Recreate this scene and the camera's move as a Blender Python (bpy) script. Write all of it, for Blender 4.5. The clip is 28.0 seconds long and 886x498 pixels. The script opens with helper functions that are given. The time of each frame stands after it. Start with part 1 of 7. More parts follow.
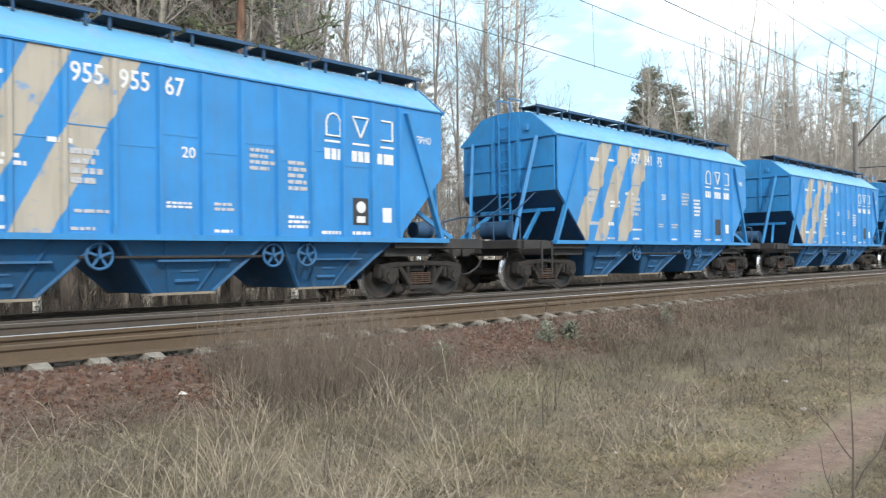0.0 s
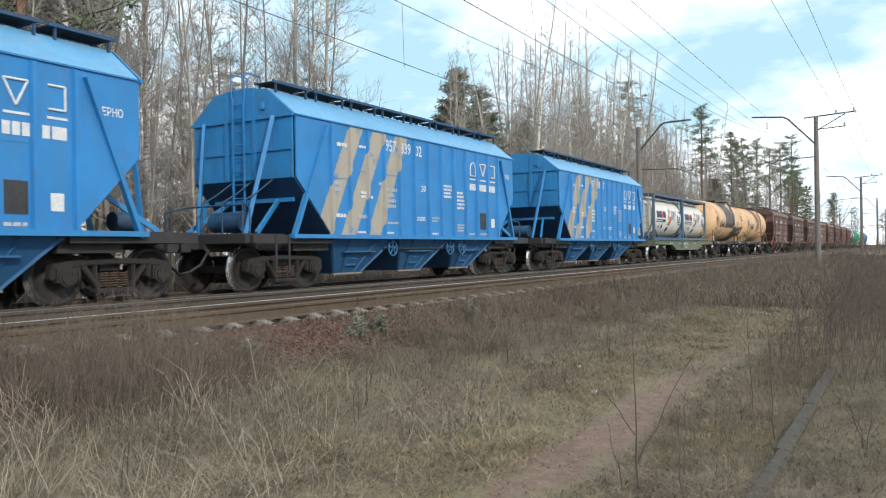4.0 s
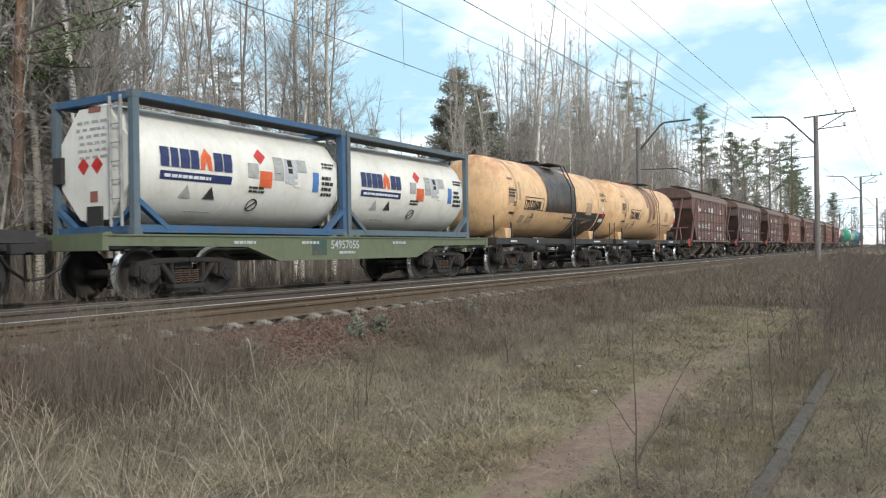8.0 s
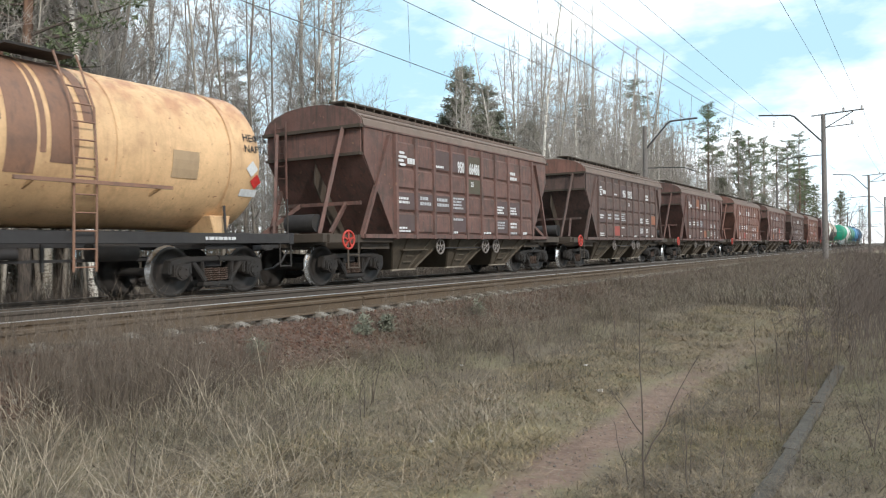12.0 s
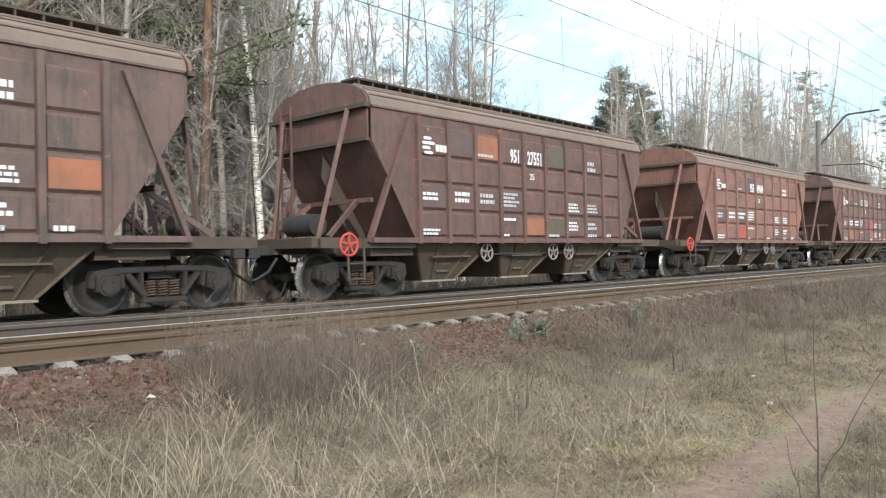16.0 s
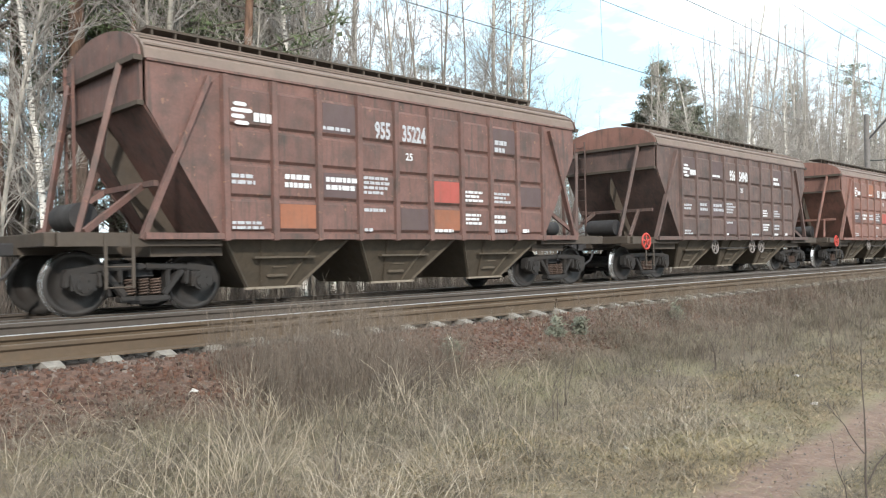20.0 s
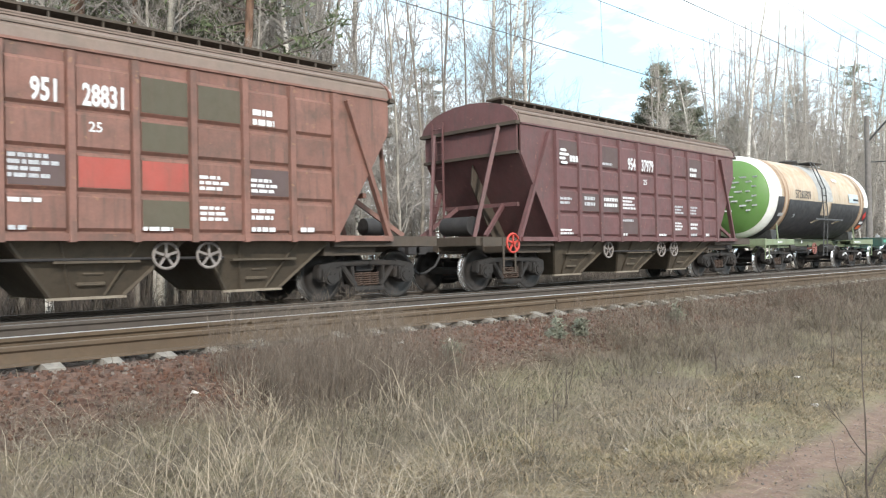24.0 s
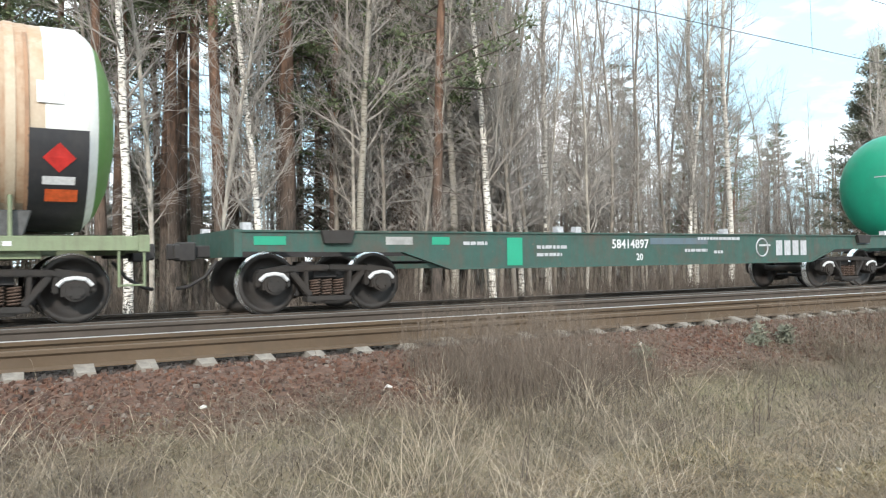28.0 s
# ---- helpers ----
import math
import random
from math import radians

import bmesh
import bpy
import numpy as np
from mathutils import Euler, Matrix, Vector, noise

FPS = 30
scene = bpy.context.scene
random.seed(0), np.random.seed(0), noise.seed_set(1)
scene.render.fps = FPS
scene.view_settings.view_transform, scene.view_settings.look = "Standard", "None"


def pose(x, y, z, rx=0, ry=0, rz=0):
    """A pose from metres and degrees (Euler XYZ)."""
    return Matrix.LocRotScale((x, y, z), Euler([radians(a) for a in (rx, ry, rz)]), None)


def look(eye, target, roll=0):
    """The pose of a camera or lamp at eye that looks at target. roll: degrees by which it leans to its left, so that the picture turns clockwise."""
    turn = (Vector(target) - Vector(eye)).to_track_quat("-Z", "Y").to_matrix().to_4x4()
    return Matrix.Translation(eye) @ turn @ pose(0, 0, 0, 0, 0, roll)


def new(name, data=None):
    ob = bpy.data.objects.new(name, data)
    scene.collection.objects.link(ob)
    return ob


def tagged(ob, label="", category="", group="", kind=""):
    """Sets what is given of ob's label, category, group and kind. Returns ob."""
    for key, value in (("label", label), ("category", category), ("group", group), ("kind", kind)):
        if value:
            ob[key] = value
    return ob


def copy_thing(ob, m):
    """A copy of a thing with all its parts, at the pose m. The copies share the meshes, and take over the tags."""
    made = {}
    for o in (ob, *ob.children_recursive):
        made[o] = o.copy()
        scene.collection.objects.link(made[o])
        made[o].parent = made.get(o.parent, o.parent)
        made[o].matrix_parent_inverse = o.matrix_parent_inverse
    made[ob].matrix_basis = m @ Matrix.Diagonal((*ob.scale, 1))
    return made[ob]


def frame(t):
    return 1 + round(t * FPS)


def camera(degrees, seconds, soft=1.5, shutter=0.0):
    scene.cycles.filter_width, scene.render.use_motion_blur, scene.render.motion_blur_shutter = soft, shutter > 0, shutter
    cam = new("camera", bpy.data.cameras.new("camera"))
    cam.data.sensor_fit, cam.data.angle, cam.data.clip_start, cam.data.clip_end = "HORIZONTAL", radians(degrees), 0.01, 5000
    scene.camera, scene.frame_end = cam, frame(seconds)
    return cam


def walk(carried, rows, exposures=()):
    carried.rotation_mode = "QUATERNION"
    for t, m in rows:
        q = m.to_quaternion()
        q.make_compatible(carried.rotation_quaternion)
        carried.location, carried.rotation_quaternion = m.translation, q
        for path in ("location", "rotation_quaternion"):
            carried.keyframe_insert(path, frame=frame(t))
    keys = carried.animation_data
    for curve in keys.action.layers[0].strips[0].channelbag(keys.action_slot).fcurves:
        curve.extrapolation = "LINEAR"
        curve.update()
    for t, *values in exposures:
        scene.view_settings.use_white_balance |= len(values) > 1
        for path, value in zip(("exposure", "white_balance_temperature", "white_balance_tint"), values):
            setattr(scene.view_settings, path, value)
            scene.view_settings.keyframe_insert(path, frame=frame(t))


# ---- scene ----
import functools

# ---------------------------------------------------------------- camera and its pan
cam = camera(59.0, 28.0, soft=1.15, shutter=0.1)
EYE = Vector((0.0, 0.0, 0.80))
PAN = [(0.0, 44.61, 0.72, -0.71), (0.5, 38.37, 0.37, -0.84), (1.0, 37.5, 0.41, -0.88), (1.5, 36.31, 0.28, -0.82),
       (2.0, 31.08, 0.35, -0.81), (2.5, 30.75, 0.32, -0.97), (3.0, 30.84, 0.18, -0.96), (3.5, 30.85, 0.16, -0.93),
       (5.5, 30.85, 0.14, -0.9), (8.0, 30.84, 0.15, -0.93), (9.0, 30.86, 0.15, -0.94), (11.0, 30.87, 0.13, -0.95),
       (11.5, 30.91, 0.13, -0.96), (12.0, 31.29, 0.08, -0.96), (12.5, 34.04, 0.13, -0.99), (13.0, 38.05, 0.16, -1.04),
       (13.5, 38.56, 0.21, -0.97), (15.5, 41.86, 0.58, -1.07), (16.0, 42.49, 0.63, -1.14), (16.5, 45.09, 0.83, -1.2),
       (17.0, 45.53, 1.02, -1.2), (17.5, 45.54, 0.76, -1.15), (18.0, 45.26, 0.47, -1.1), (18.5, 45.28, 0.47, -1.06),
       (20.0, 45.28, 0.46, -1.08), (21.5, 45.28, 0.45, -1.06), (23.5, 45.31, 0.55, -1.1), (25.0, 45.26, 0.6, -1.09),
       (26.0, 45.2, 0.55, -1.07), (26.5, 45.32, 0.56, -1.07), (27.0, 49.04, 0.65, -1.04), (27.5, 53.77, 0.77, -0.95),
       (28.0, 58.97, 0.86, -0.8)]


def aim(yaw, pitch, roll):
    y, p = radians(yaw), radians(pitch)
    return look(EYE, EYE + Vector((math.cos(y) * math.cos(p), math.sin(y) * math.cos(p), math.sin(p))), roll)


walk(cam, [(t, aim(y, p, r)) for t, y, p, r in PAN], exposures=[(0.0, 0.35), (1.0, 0.25), (2.0, 0.05), (3.5, -0.06), (11.5, -0.08), (12.5, 0.16), (13.5, 0.4), (15.5, 0.55), (17.0, 0.6), (28.0, 0.6)])

# ---------------------------------------------------------------- sky, sun
SUN_DIR = Vector((-0.42, -0.75, 0.46)).normalized()
world = bpy.data.worlds.new("sky")
scene.world = world
world.use_nodes = True
wn, wl = world.node_tree.nodes, world.node_tree.links
wn.clear()
w_out = wn.new("ShaderNodeOutputWorld")
w_bg = wn.new("ShaderNodeBackground")
w_sky = wn.new("ShaderNodeTexSky")
w_sky.sky_type, w_sky.sun_disc = "NISHITA", False
w_sky.sun_elevation = math.asin(SUN_DIR.z)
w_sky.sun_rotation = math.atan2(SUN_DIR.x, SUN_DIR.y)
w_sky.air_density, w_sky.dust_density, w_sky.ozone_density = 1.0, 1.2, 1.5
w_tc = wn.new("ShaderNodeTexCoord")
w_map = wn.new("ShaderNodeMapping")
w_map.inputs["Scale"].default_value = (1.0, 1.0, 2.6)
w_map.inputs["Location"].default_value = (0.3, 0.1, 0.2)
w_n = wn.new("ShaderNodeTexNoise")
w_n.inputs["Scale"].default_value, w_n.inputs["Detail"].default_value, w_n.inputs["Roughness"].default_value = 2.3, 7.0, 0.55
w_ramp = wn.new("ShaderNodeValToRGB")
w_ramp.color_ramp.elements[0].position, w_ramp.color_ramp.elements[1].position = 0.42, 0.59
w_mix = wn.new("ShaderNodeMixRGB")
w_mix.inputs[2].default_value = (15.5, 15.6, 15.9, 1)
w_haze = wn.new("ShaderNodeMixRGB")
w_haze.inputs[0].default_value = 0.8
w_haze.inputs[2].default_value = (5.9, 9.2, 11.0, 1)
wl.new(w_tc.outputs["Generated"], w_map.inputs["Vector"])
wl.new(w_map.outputs["Vector"], w_n.inputs["Vector"])
wl.new(w_n.outputs["Fac"], w_ramp.inputs["Fac"])
wl.new(w_ramp.outputs["Color"], w_mix.inputs[0])
wl.new(w_sky.outputs["Color"], w_haze.inputs[1])
wl.new(w_haze.outputs["Color"], w_mix.inputs[1])
wl.new(w_mix.outputs["Color"], w_bg.inputs["Color"])
wl.new(w_bg.outputs["Background"], w_out.inputs["Surface"])
w_bg.inputs["Strength"].default_value = 0.11
sun = new("sun", bpy.data.lights.new("sun", "SUN"))
sun.data.energy, sun.data.angle, sun.data.color = 2.6, radians(2.0), (1.0, 0.94, 0.86)
sun.matrix_world = look(SUN_DIR * 50, (0, 0, 0))

# ---------------------------------------------------------------- materials


def node_mat(name):
    m = bpy.data.materials.new(name)
    m.use_nodes = True
    nt = m.node_tree
    return m, nt.nodes, nt.links, nt.nodes["Principled BSDF"]


def mix_col(n, l, fac, a, b, kind="MIX"):
    k = n.new("ShaderNodeMixRGB")
    k.blend_type = kind
    for i, v in enumerate((fac, a, b)):
        if isinstance(v, (int, float)):
            k.inputs[i].default_value = v
        elif isinstance(v, tuple):
            k.inputs[i].default_value = (*v[:3], 1)
        else:
            l.new(v, k.inputs[i])
    return k.outputs[0]


def noise_fac(n, l, vec, scale, lo, hi, detail=5.0, rough=0.6):
    t = n.new("ShaderNodeTexNoise")
    t.inputs["Scale"].default_value, t.inputs["Detail"].default_value, t.inputs["Roughness"].default_value = scale, detail, rough
    if vec is not None:
        l.new(vec, t.inputs["Vector"])
    r = n.new("ShaderNodeMapRange")
    r.inputs["From Min"].default_value, r.inputs["From Max"].default_value = lo, hi
    l.new(t.outputs["Fac"], r.inputs["Value"])
    return r.outputs["Result"]


def math_node(n, l, op, a, b=None):
    k = n.new("ShaderNodeMath")
    k.operation = op
    for i, v in enumerate((a, b)):
        if v is None:
            continue
        if isinstance(v, (int, float)):
            k.inputs[i].default_value = v
        else:
            l.new(v, k.inputs[i])
    return k.outputs[0]


def scaled(n, l, vec, s):
    k = n.new("ShaderNodeMapping")
    k.inputs["Scale"].default_value = s
    l.new(vec, k.inputs["Vector"])
    return k.outputs["Vector"]


def add_bump(n, l, bsdf, vec, scale, strength, dist=0.01):
    t = n.new("ShaderNodeTexNoise")
    t.inputs["Scale"].default_value, t.inputs["Detail"].default_value = scale, 6.0
    l.new(vec, t.inputs["Vector"])
    b = n.new("ShaderNodeBump")
    b.inputs["Strength"].default_value, b.inputs["Distance"].default_value = strength, dist
    l.new(t.outputs["Fac"], b.inputs["Height"])
    l.new(b.outputs["Normal"], bsdf.inputs["Normal"])


def paint(name, col, dirt=(0.10, 0.075, 0.055), amount=0.5, rough=0.5, metal=0.0, streak=0.4, chips=None, vary=0.1, bump=0.15, top=None):
    """Weathered paint: broad stains, run-down streaks, fine grain, chips; a little change from piece to piece."""
    m, n, l, b = node_mat(name)
    tc = n.new("ShaderNodeTexCoord").outputs["Object"]
    info = n.new("ShaderNodeObjectInfo").outputs["Random"]
    shift = n.new("ShaderNodeVectorMath")
    shift.operation = "ADD"
    l.new(tc, shift.inputs[0])
    l.new(math_node(n, l, "MULTIPLY", info, 37.0), shift.inputs[1])
    v = shift.outputs["Vector"]
    c = mix_col(n, l, noise_fac(n, l, v, 0.7, 0.3, 0.7), tuple(x * (1 - vary) for x in col), tuple(min(1, x * (1 + vary)) for x in col))
    c = mix_col(n, l, math_node(n, l, "MULTIPLY", noise_fac(n, l, v, 2.2, 0.48, 0.75), amount), c, dirt)
    c = mix_col(n, l, math_node(n, l, "MULTIPLY", noise_fac(n, l, scaled(n, l, v, (5.0, 5.0, 0.5)), 2.0, 0.5, 0.72), streak), c, dirt)
    c = mix_col(n, l, math_node(n, l, "MULTIPLY", noise_fac(n, l, v, 26.0, 0.35, 0.8), amount * 0.35), c, tuple(x * 0.6 for x in dirt))
    if top:
        sep = n.new("ShaderNodeSeparateXYZ")
        l.new(tc, sep.inputs[0])
        hi = n.new("ShaderNodeMapRange")
        hi.inputs["From Min"].default_value, hi.inputs["From Max"].default_value = top[0], top[1]
        l.new(sep.outputs["Z"], hi.inputs["Value"])
        rust = math_node(n, l, "MULTIPLY", hi.outputs["Result"], noise_fac(n, l, scaled(n, l, v, (1.0, 1.0, 0.6)), 2.4, 0.42, 0.62, 7.0))
        c = mix_col(n, l, math_node(n, l, "MULTIPLY", rust, 0.8), c, top[2])
    if chips:
        c = mix_col(n, l, math_node(n, l, "MULTIPLY", noise_fac(n, l, v, 9.0, 0.64, 0.68, 8.0), 0.85), c, chips)
    l.new(c, b.inputs["Base Color"])
    b.inputs["Metallic"].default_value = metal
    r = noise_fac(n, l, v, 5.0, 0.2, 0.8)
    mr = n.new("ShaderNodeMapRange")
    mr.inputs["To Min"].default_value, mr.inputs["To Max"].default_value = rough - 0.1, min(1, rough + 0.2)
    l.new(r, mr.inputs["Value"])
    l.new(mr.outputs["Result"], b.inputs["Roughness"])
    add_bump(n, l, b, v, 18.0, bump)
    return m


def striped_paint(name, col, stripe):
    """Blue wagon side with three slanting beige stripes that fade and wear."""
    m, n, l, b = node_mat(name)
    tc = n.new("ShaderNodeTexCoord").outputs["Object"]
    sep = n.new("ShaderNodeSeparateXYZ")
    l.new(tc, sep.inputs[0])
    u = math_node(n, l, "SUBTRACT", sep.outputs["X"], math_node(n, l, "MULTIPLY", sep.outputs["Z"], 0.5))
    wob = n.new("ShaderNodeTexNoise")
    wob.inputs["Scale"].default_value = 7.0
    l.new(tc, wob.inputs["Vector"])
    u = math_node(n, l, "ADD", u, math_node(n, l, "MULTIPLY", wob.outputs["Fac"], 0.05))
    mask = None
    for c0 in (-5.07, -4.12, -3.12):
        k = math_node(n, l, "LESS_THAN", math_node(n, l, "ABSOLUTE", math_node(n, l, "SUBTRACT", u, c0)), 0.28)
        mask = k if mask is None else math_node(n, l, "MAXIMUM", mask, k)
    wear = noise_fac(n, l, tc, 3.0, 0.28, 0.42)
    mask = math_node(n, l, "MULTIPLY", mask, wear)
    base = mix_col(n, l, noise_fac(n, l, tc, 0.8, 0.3, 0.7), tuple(x * 0.85 for x in col), tuple(x * 1.12 for x in col))
    c = mix_col(n, l, mask, base, stripe)
    c = mix_col(n, l, math_node(n, l, "MULTIPLY", noise_fac(n, l, scaled(n, l, tc, (4.0, 4.0, 0.45)), 2.0, 0.48, 0.75), 0.25), c, (0.09, 0.10, 0.11))
    c = mix_col(n, l, math_node(n, l, "MULTIPLY", noise_fac(n, l, tc, 1.7, 0.55, 0.8), 0.3), c, (0.07, 0.12, 0.18))
    l.new(c, b.inputs["Base Color"])
    b.inputs["Roughness"].default_value = 0.5
    add_bump(n, l, b, tc, 6.0, 0.12)
    return m


def plain(name, col, rough=0.6, metal=0.0, scale=12.0, vary=0.25, bump=0.2, emit=0.0):
    m, n, l, b = node_mat(name)
    tc = n.new("ShaderNodeTexCoord").outputs["Object"]
    c = mix_col(n, l, noise_fac(n, l, tc, scale, 0.3, 0.7), tuple(x * (1 - vary) for x in col), tuple(min(1, x * (1 + vary)) for x in col))
    c = mix_col(n, l, math_node(n, l, "MULTIPLY", noise_fac(n, l, tc, scale * 0.12, 0.4, 0.7), 0.35), c, tuple(x * 0.6 for x in col))
    l.new(c, b.inputs["Base Color"])
    b.inputs["Roughness"].default_value, b.inputs["Metallic"].default_value = rough, metal
    add_bump(n, l, b, tc, scale * 3, bump)
    return m


def island_mat(name, cols, rough=0.9, grain=30.0, patch=None):
    """Small loose pieces: a colour for each piece out of a ramp."""
    m, n, l, b = node_mat(name)
    g = n.new("ShaderNodeNewGeometry")
    r = n.new("ShaderNodeValToRGB")
    while len(r.color_ramp.elements) < len(cols):
        r.color_ramp.elements.new(0.5)
    for i, (e, c) in enumerate(zip(r.color_ramp.elements, cols)):
        e.position, e.color = i / max(1, len(cols) - 1), (*c, 1)
    l.new(g.outputs["Random Per Island"], r.inputs["Fac"])
    tc = n.new("ShaderNodeTexCoord").outputs["Object"]
    c = mix_col(n, l, noise_fac(n, l, tc, grain, 0.3, 0.8), r.outputs["Color"], mix_col(n, l, 1.0, r.outputs["Color"], (0.6, 0.6, 0.6), "MULTIPLY"))
    c = mix_col(n, l, noise_fac(n, l, tc, 0.5, 0.35, 0.7), c, mix_col(n, l, 1.0, c, (0.75, 0.72, 0.7), "MULTIPLY"))
    if patch:
        c = mix_col(n, l, noise_fac(n, l, tc, 0.9, 0.48, 0.64), c, mix_col(n, l, 1.0, c, patch, "MULTIPLY"))
        c = mix_col(n, l, noise_fac(n, l, tc, 4.0, 0.45, 0.7), c, mix_col(n, l, 1.0, c, (0.55, 0.54, 0.53), "MULTIPLY"))
    l.new(c, b.inputs["Base Color"])
    b.inputs["Roughness"].default_value = rough
    return m


def birch_bark():
    m, n, l, b = node_mat("birch_bark")
    tc = n.new("ShaderNodeTexCoord").outputs["Object"]
    marks = noise_fac(n, l, scaled(n, l, tc, (2.0, 2.0, 9.0)), 2.6, 0.52, 0.58, 6.0)
    sep = n.new("ShaderNodeSeparateXYZ")
    l.new(tc, sep.inputs[0])
    c = mix_col(n, l, noise_fac(n, l, tc, 3.0, 0.3, 0.7), (0.55, 0.51, 0.45), (0.86, 0.83, 0.77))
    c = mix_col(n, l, marks, c, (0.07, 0.06, 0.05))
    info = n.new("ShaderNodeObjectInfo").outputs["Random"]
    dull = n.new("ShaderNodeMapRange")
    dull.inputs["From Min"].default_value, dull.inputs["From Max"].default_value = 0.55, 1.0
    l.new(info, dull.inputs["Value"])
    c = mix_col(n, l, math_node(n, l, "MULTIPLY", dull.outputs["Result"], 0.8), c, (0.17, 0.15, 0.115))
    l.new(c, b.inputs["Base Color"])
    b.inputs["Roughness"].default_value = 0.85
    add_bump(n, l, b, tc, 14.0, 0.4)
    return m


def pine_bark():
    m, n, l, b = node_mat("pine_bark")
    tc = n.new("ShaderNodeTexCoord").outputs["Object"]
    sep = n.new("ShaderNodeSeparateXYZ")
    l.new(tc, sep.inputs[0])
    hi = n.new("ShaderNodeMapRange")
    hi.inputs["From Min"].default_value, hi.inputs["From Max"].default_value = 2.0, 7.0
    l.new(sep.outputs["Z"], hi.inputs["Value"])
    low = mix_col(n, l, noise_fac(n, l, scaled(n, l, tc, (9.0, 9.0, 1.4)), 2.0, 0.35, 0.65), (0.035, 0.03, 0.026), (0.12, 0.095, 0.078))
    top = mix_col(n, l, noise_fac(n, l, scaled(n, l, tc, (5.0, 5.0, 1.2)), 2.0, 0.35, 0.65), (0.08, 0.048, 0.034), (0.20, 0.115, 0.075))
    l.new(mix_col(n, l, hi.outputs["Result"], low, top), b.inputs["Base Color"])
    b.inputs["Roughness"].default_value = 0.9
    add_bump(n, l, b, scaled(n, l, tc, (8.0, 8.0, 1.5)), 4.0, 0.7, 0.03)
    return m


def ground_mat():
    """Trodden soil and dead grass in the field, reddish crushed stone by the tracks, leaf litter in the wood."""
    m, n, l, b = node_mat("ground_soil")
    tc = n.new("ShaderNodeTexCoord").outputs["Object"]
    sep = n.new("ShaderNodeSeparateXYZ")
    l.new(tc, sep.inputs[0])
    y = math_node(n, l, "ADD", sep.outputs["Y"], math_node(n, l, "MULTIPLY", math_node(n, l, "SUBTRACT", noise_fac(n, l, tc, 0.8, 0.0, 1.0), 0.5), 0.7))
    straw = mix_col(n, l, noise_fac(n, l, tc, 1.1, 0.35, 0.65), (0.12, 0.094, 0.062), (0.25, 0.20, 0.122))
    straw = mix_col(n, l, noise_fac(n, l, tc, 0.55, 0.5, 0.66), straw, (0.20, 0.185, 0.092))
    straw = mix_col(n, l, noise_fac(n, l, tc, 30.0, 0.35, 0.75), straw, (0.15, 0.118, 0.08))
    path = mix_col(n, l, noise_fac(n, l, tc, 9.0, 0.3, 0.7), (0.125, 0.077, 0.055), (0.215, 0.142, 0.105))
    path = mix_col(n, l, noise_fac(n, l, tc, 60.0, 0.6, 0.7), path, (0.33, 0.29, 0.26))
    k = math_node(n, l, "ABSOLUTE", math_node(n, l, "SUBTRACT", math_node(n, l, "SUBTRACT", y, math_node(n, l, "MULTIPLY", sep.outputs["X"], 0.012)), 2.12))
    mr = n.new("ShaderNodeMapRange")
    mr.inputs["From Min"].default_value, mr.inputs["From Max"].default_value = 0.33, 0.17
    l.new(k, mr.inputs["Value"])
    fade = n.new("ShaderNodeMapRange")
    fade.inputs["From Min"].default_value, fade.inputs["From Max"].default_value = 17.0, 8.0
    l.new(sep.outputs["X"], fade.inputs["Value"])
    worn = math_node(n, l, "MULTIPLY", mr.outputs["Result"], math_node(n, l, "MAXIMUM", fade.outputs["Result"], 0.25))
    worn = math_node(n, l, "MULTIPLY", worn, noise_fac(n, l, tc, 2.6, 0.3, 0.46))
    c = mix_col(n, l, worn, straw, path)
    stone = mix_col(n, l, noise_fac(n, l, tc, 14.0, 0.3, 0.7), (0.05, 0.03, 0.022), (0.135, 0.074, 0.05))
    s1 = n.new("ShaderNodeMapRange")
    s1.inputs["From Min"].default_value, s1.inputs["From Max"].default_value = 5.5, 6.3
    l.new(y, s1.inputs["Value"])
    c = mix_col(n, l, s1.outputs["Result"], c, stone)
    soot = mix_col(n, l, noise_fac(n, l, tc, 14.0, 0.3, 0.7), (0.036, 0.031, 0.028), (0.085, 0.07, 0.06))
    s3 = n.new("ShaderNodeMapRange")
    s3.inputs["From Min"].default_value, s3.inputs["From Max"].default_value = 7.4, 8.0
    l.new(y, s3.inputs["Value"])
    c = mix_col(n, l, s3.outputs["Result"], c, soot)
    litter = mix_col(n, l, noise_fac(n, l, tc, 2.0, 0.3, 0.7), (0.045, 0.036, 0.028), (0.11, 0.088, 0.06))
    s2 = n.new("ShaderNodeMapRange")
    s2.inputs["From Min"].default_value, s2.inputs["From Max"].default_value = 15.6, 16.6
    l.new(y, s2.inputs["Value"])
    c = mix_col(n, l, s2.outputs["Result"], c, litter)
    l.new(c, b.inputs["Base Color"])
    b.inputs["Roughness"].default_value = 0.95
    add_bump(n, l, b, tc, 22.0, 0.8, 0.03)
    return m


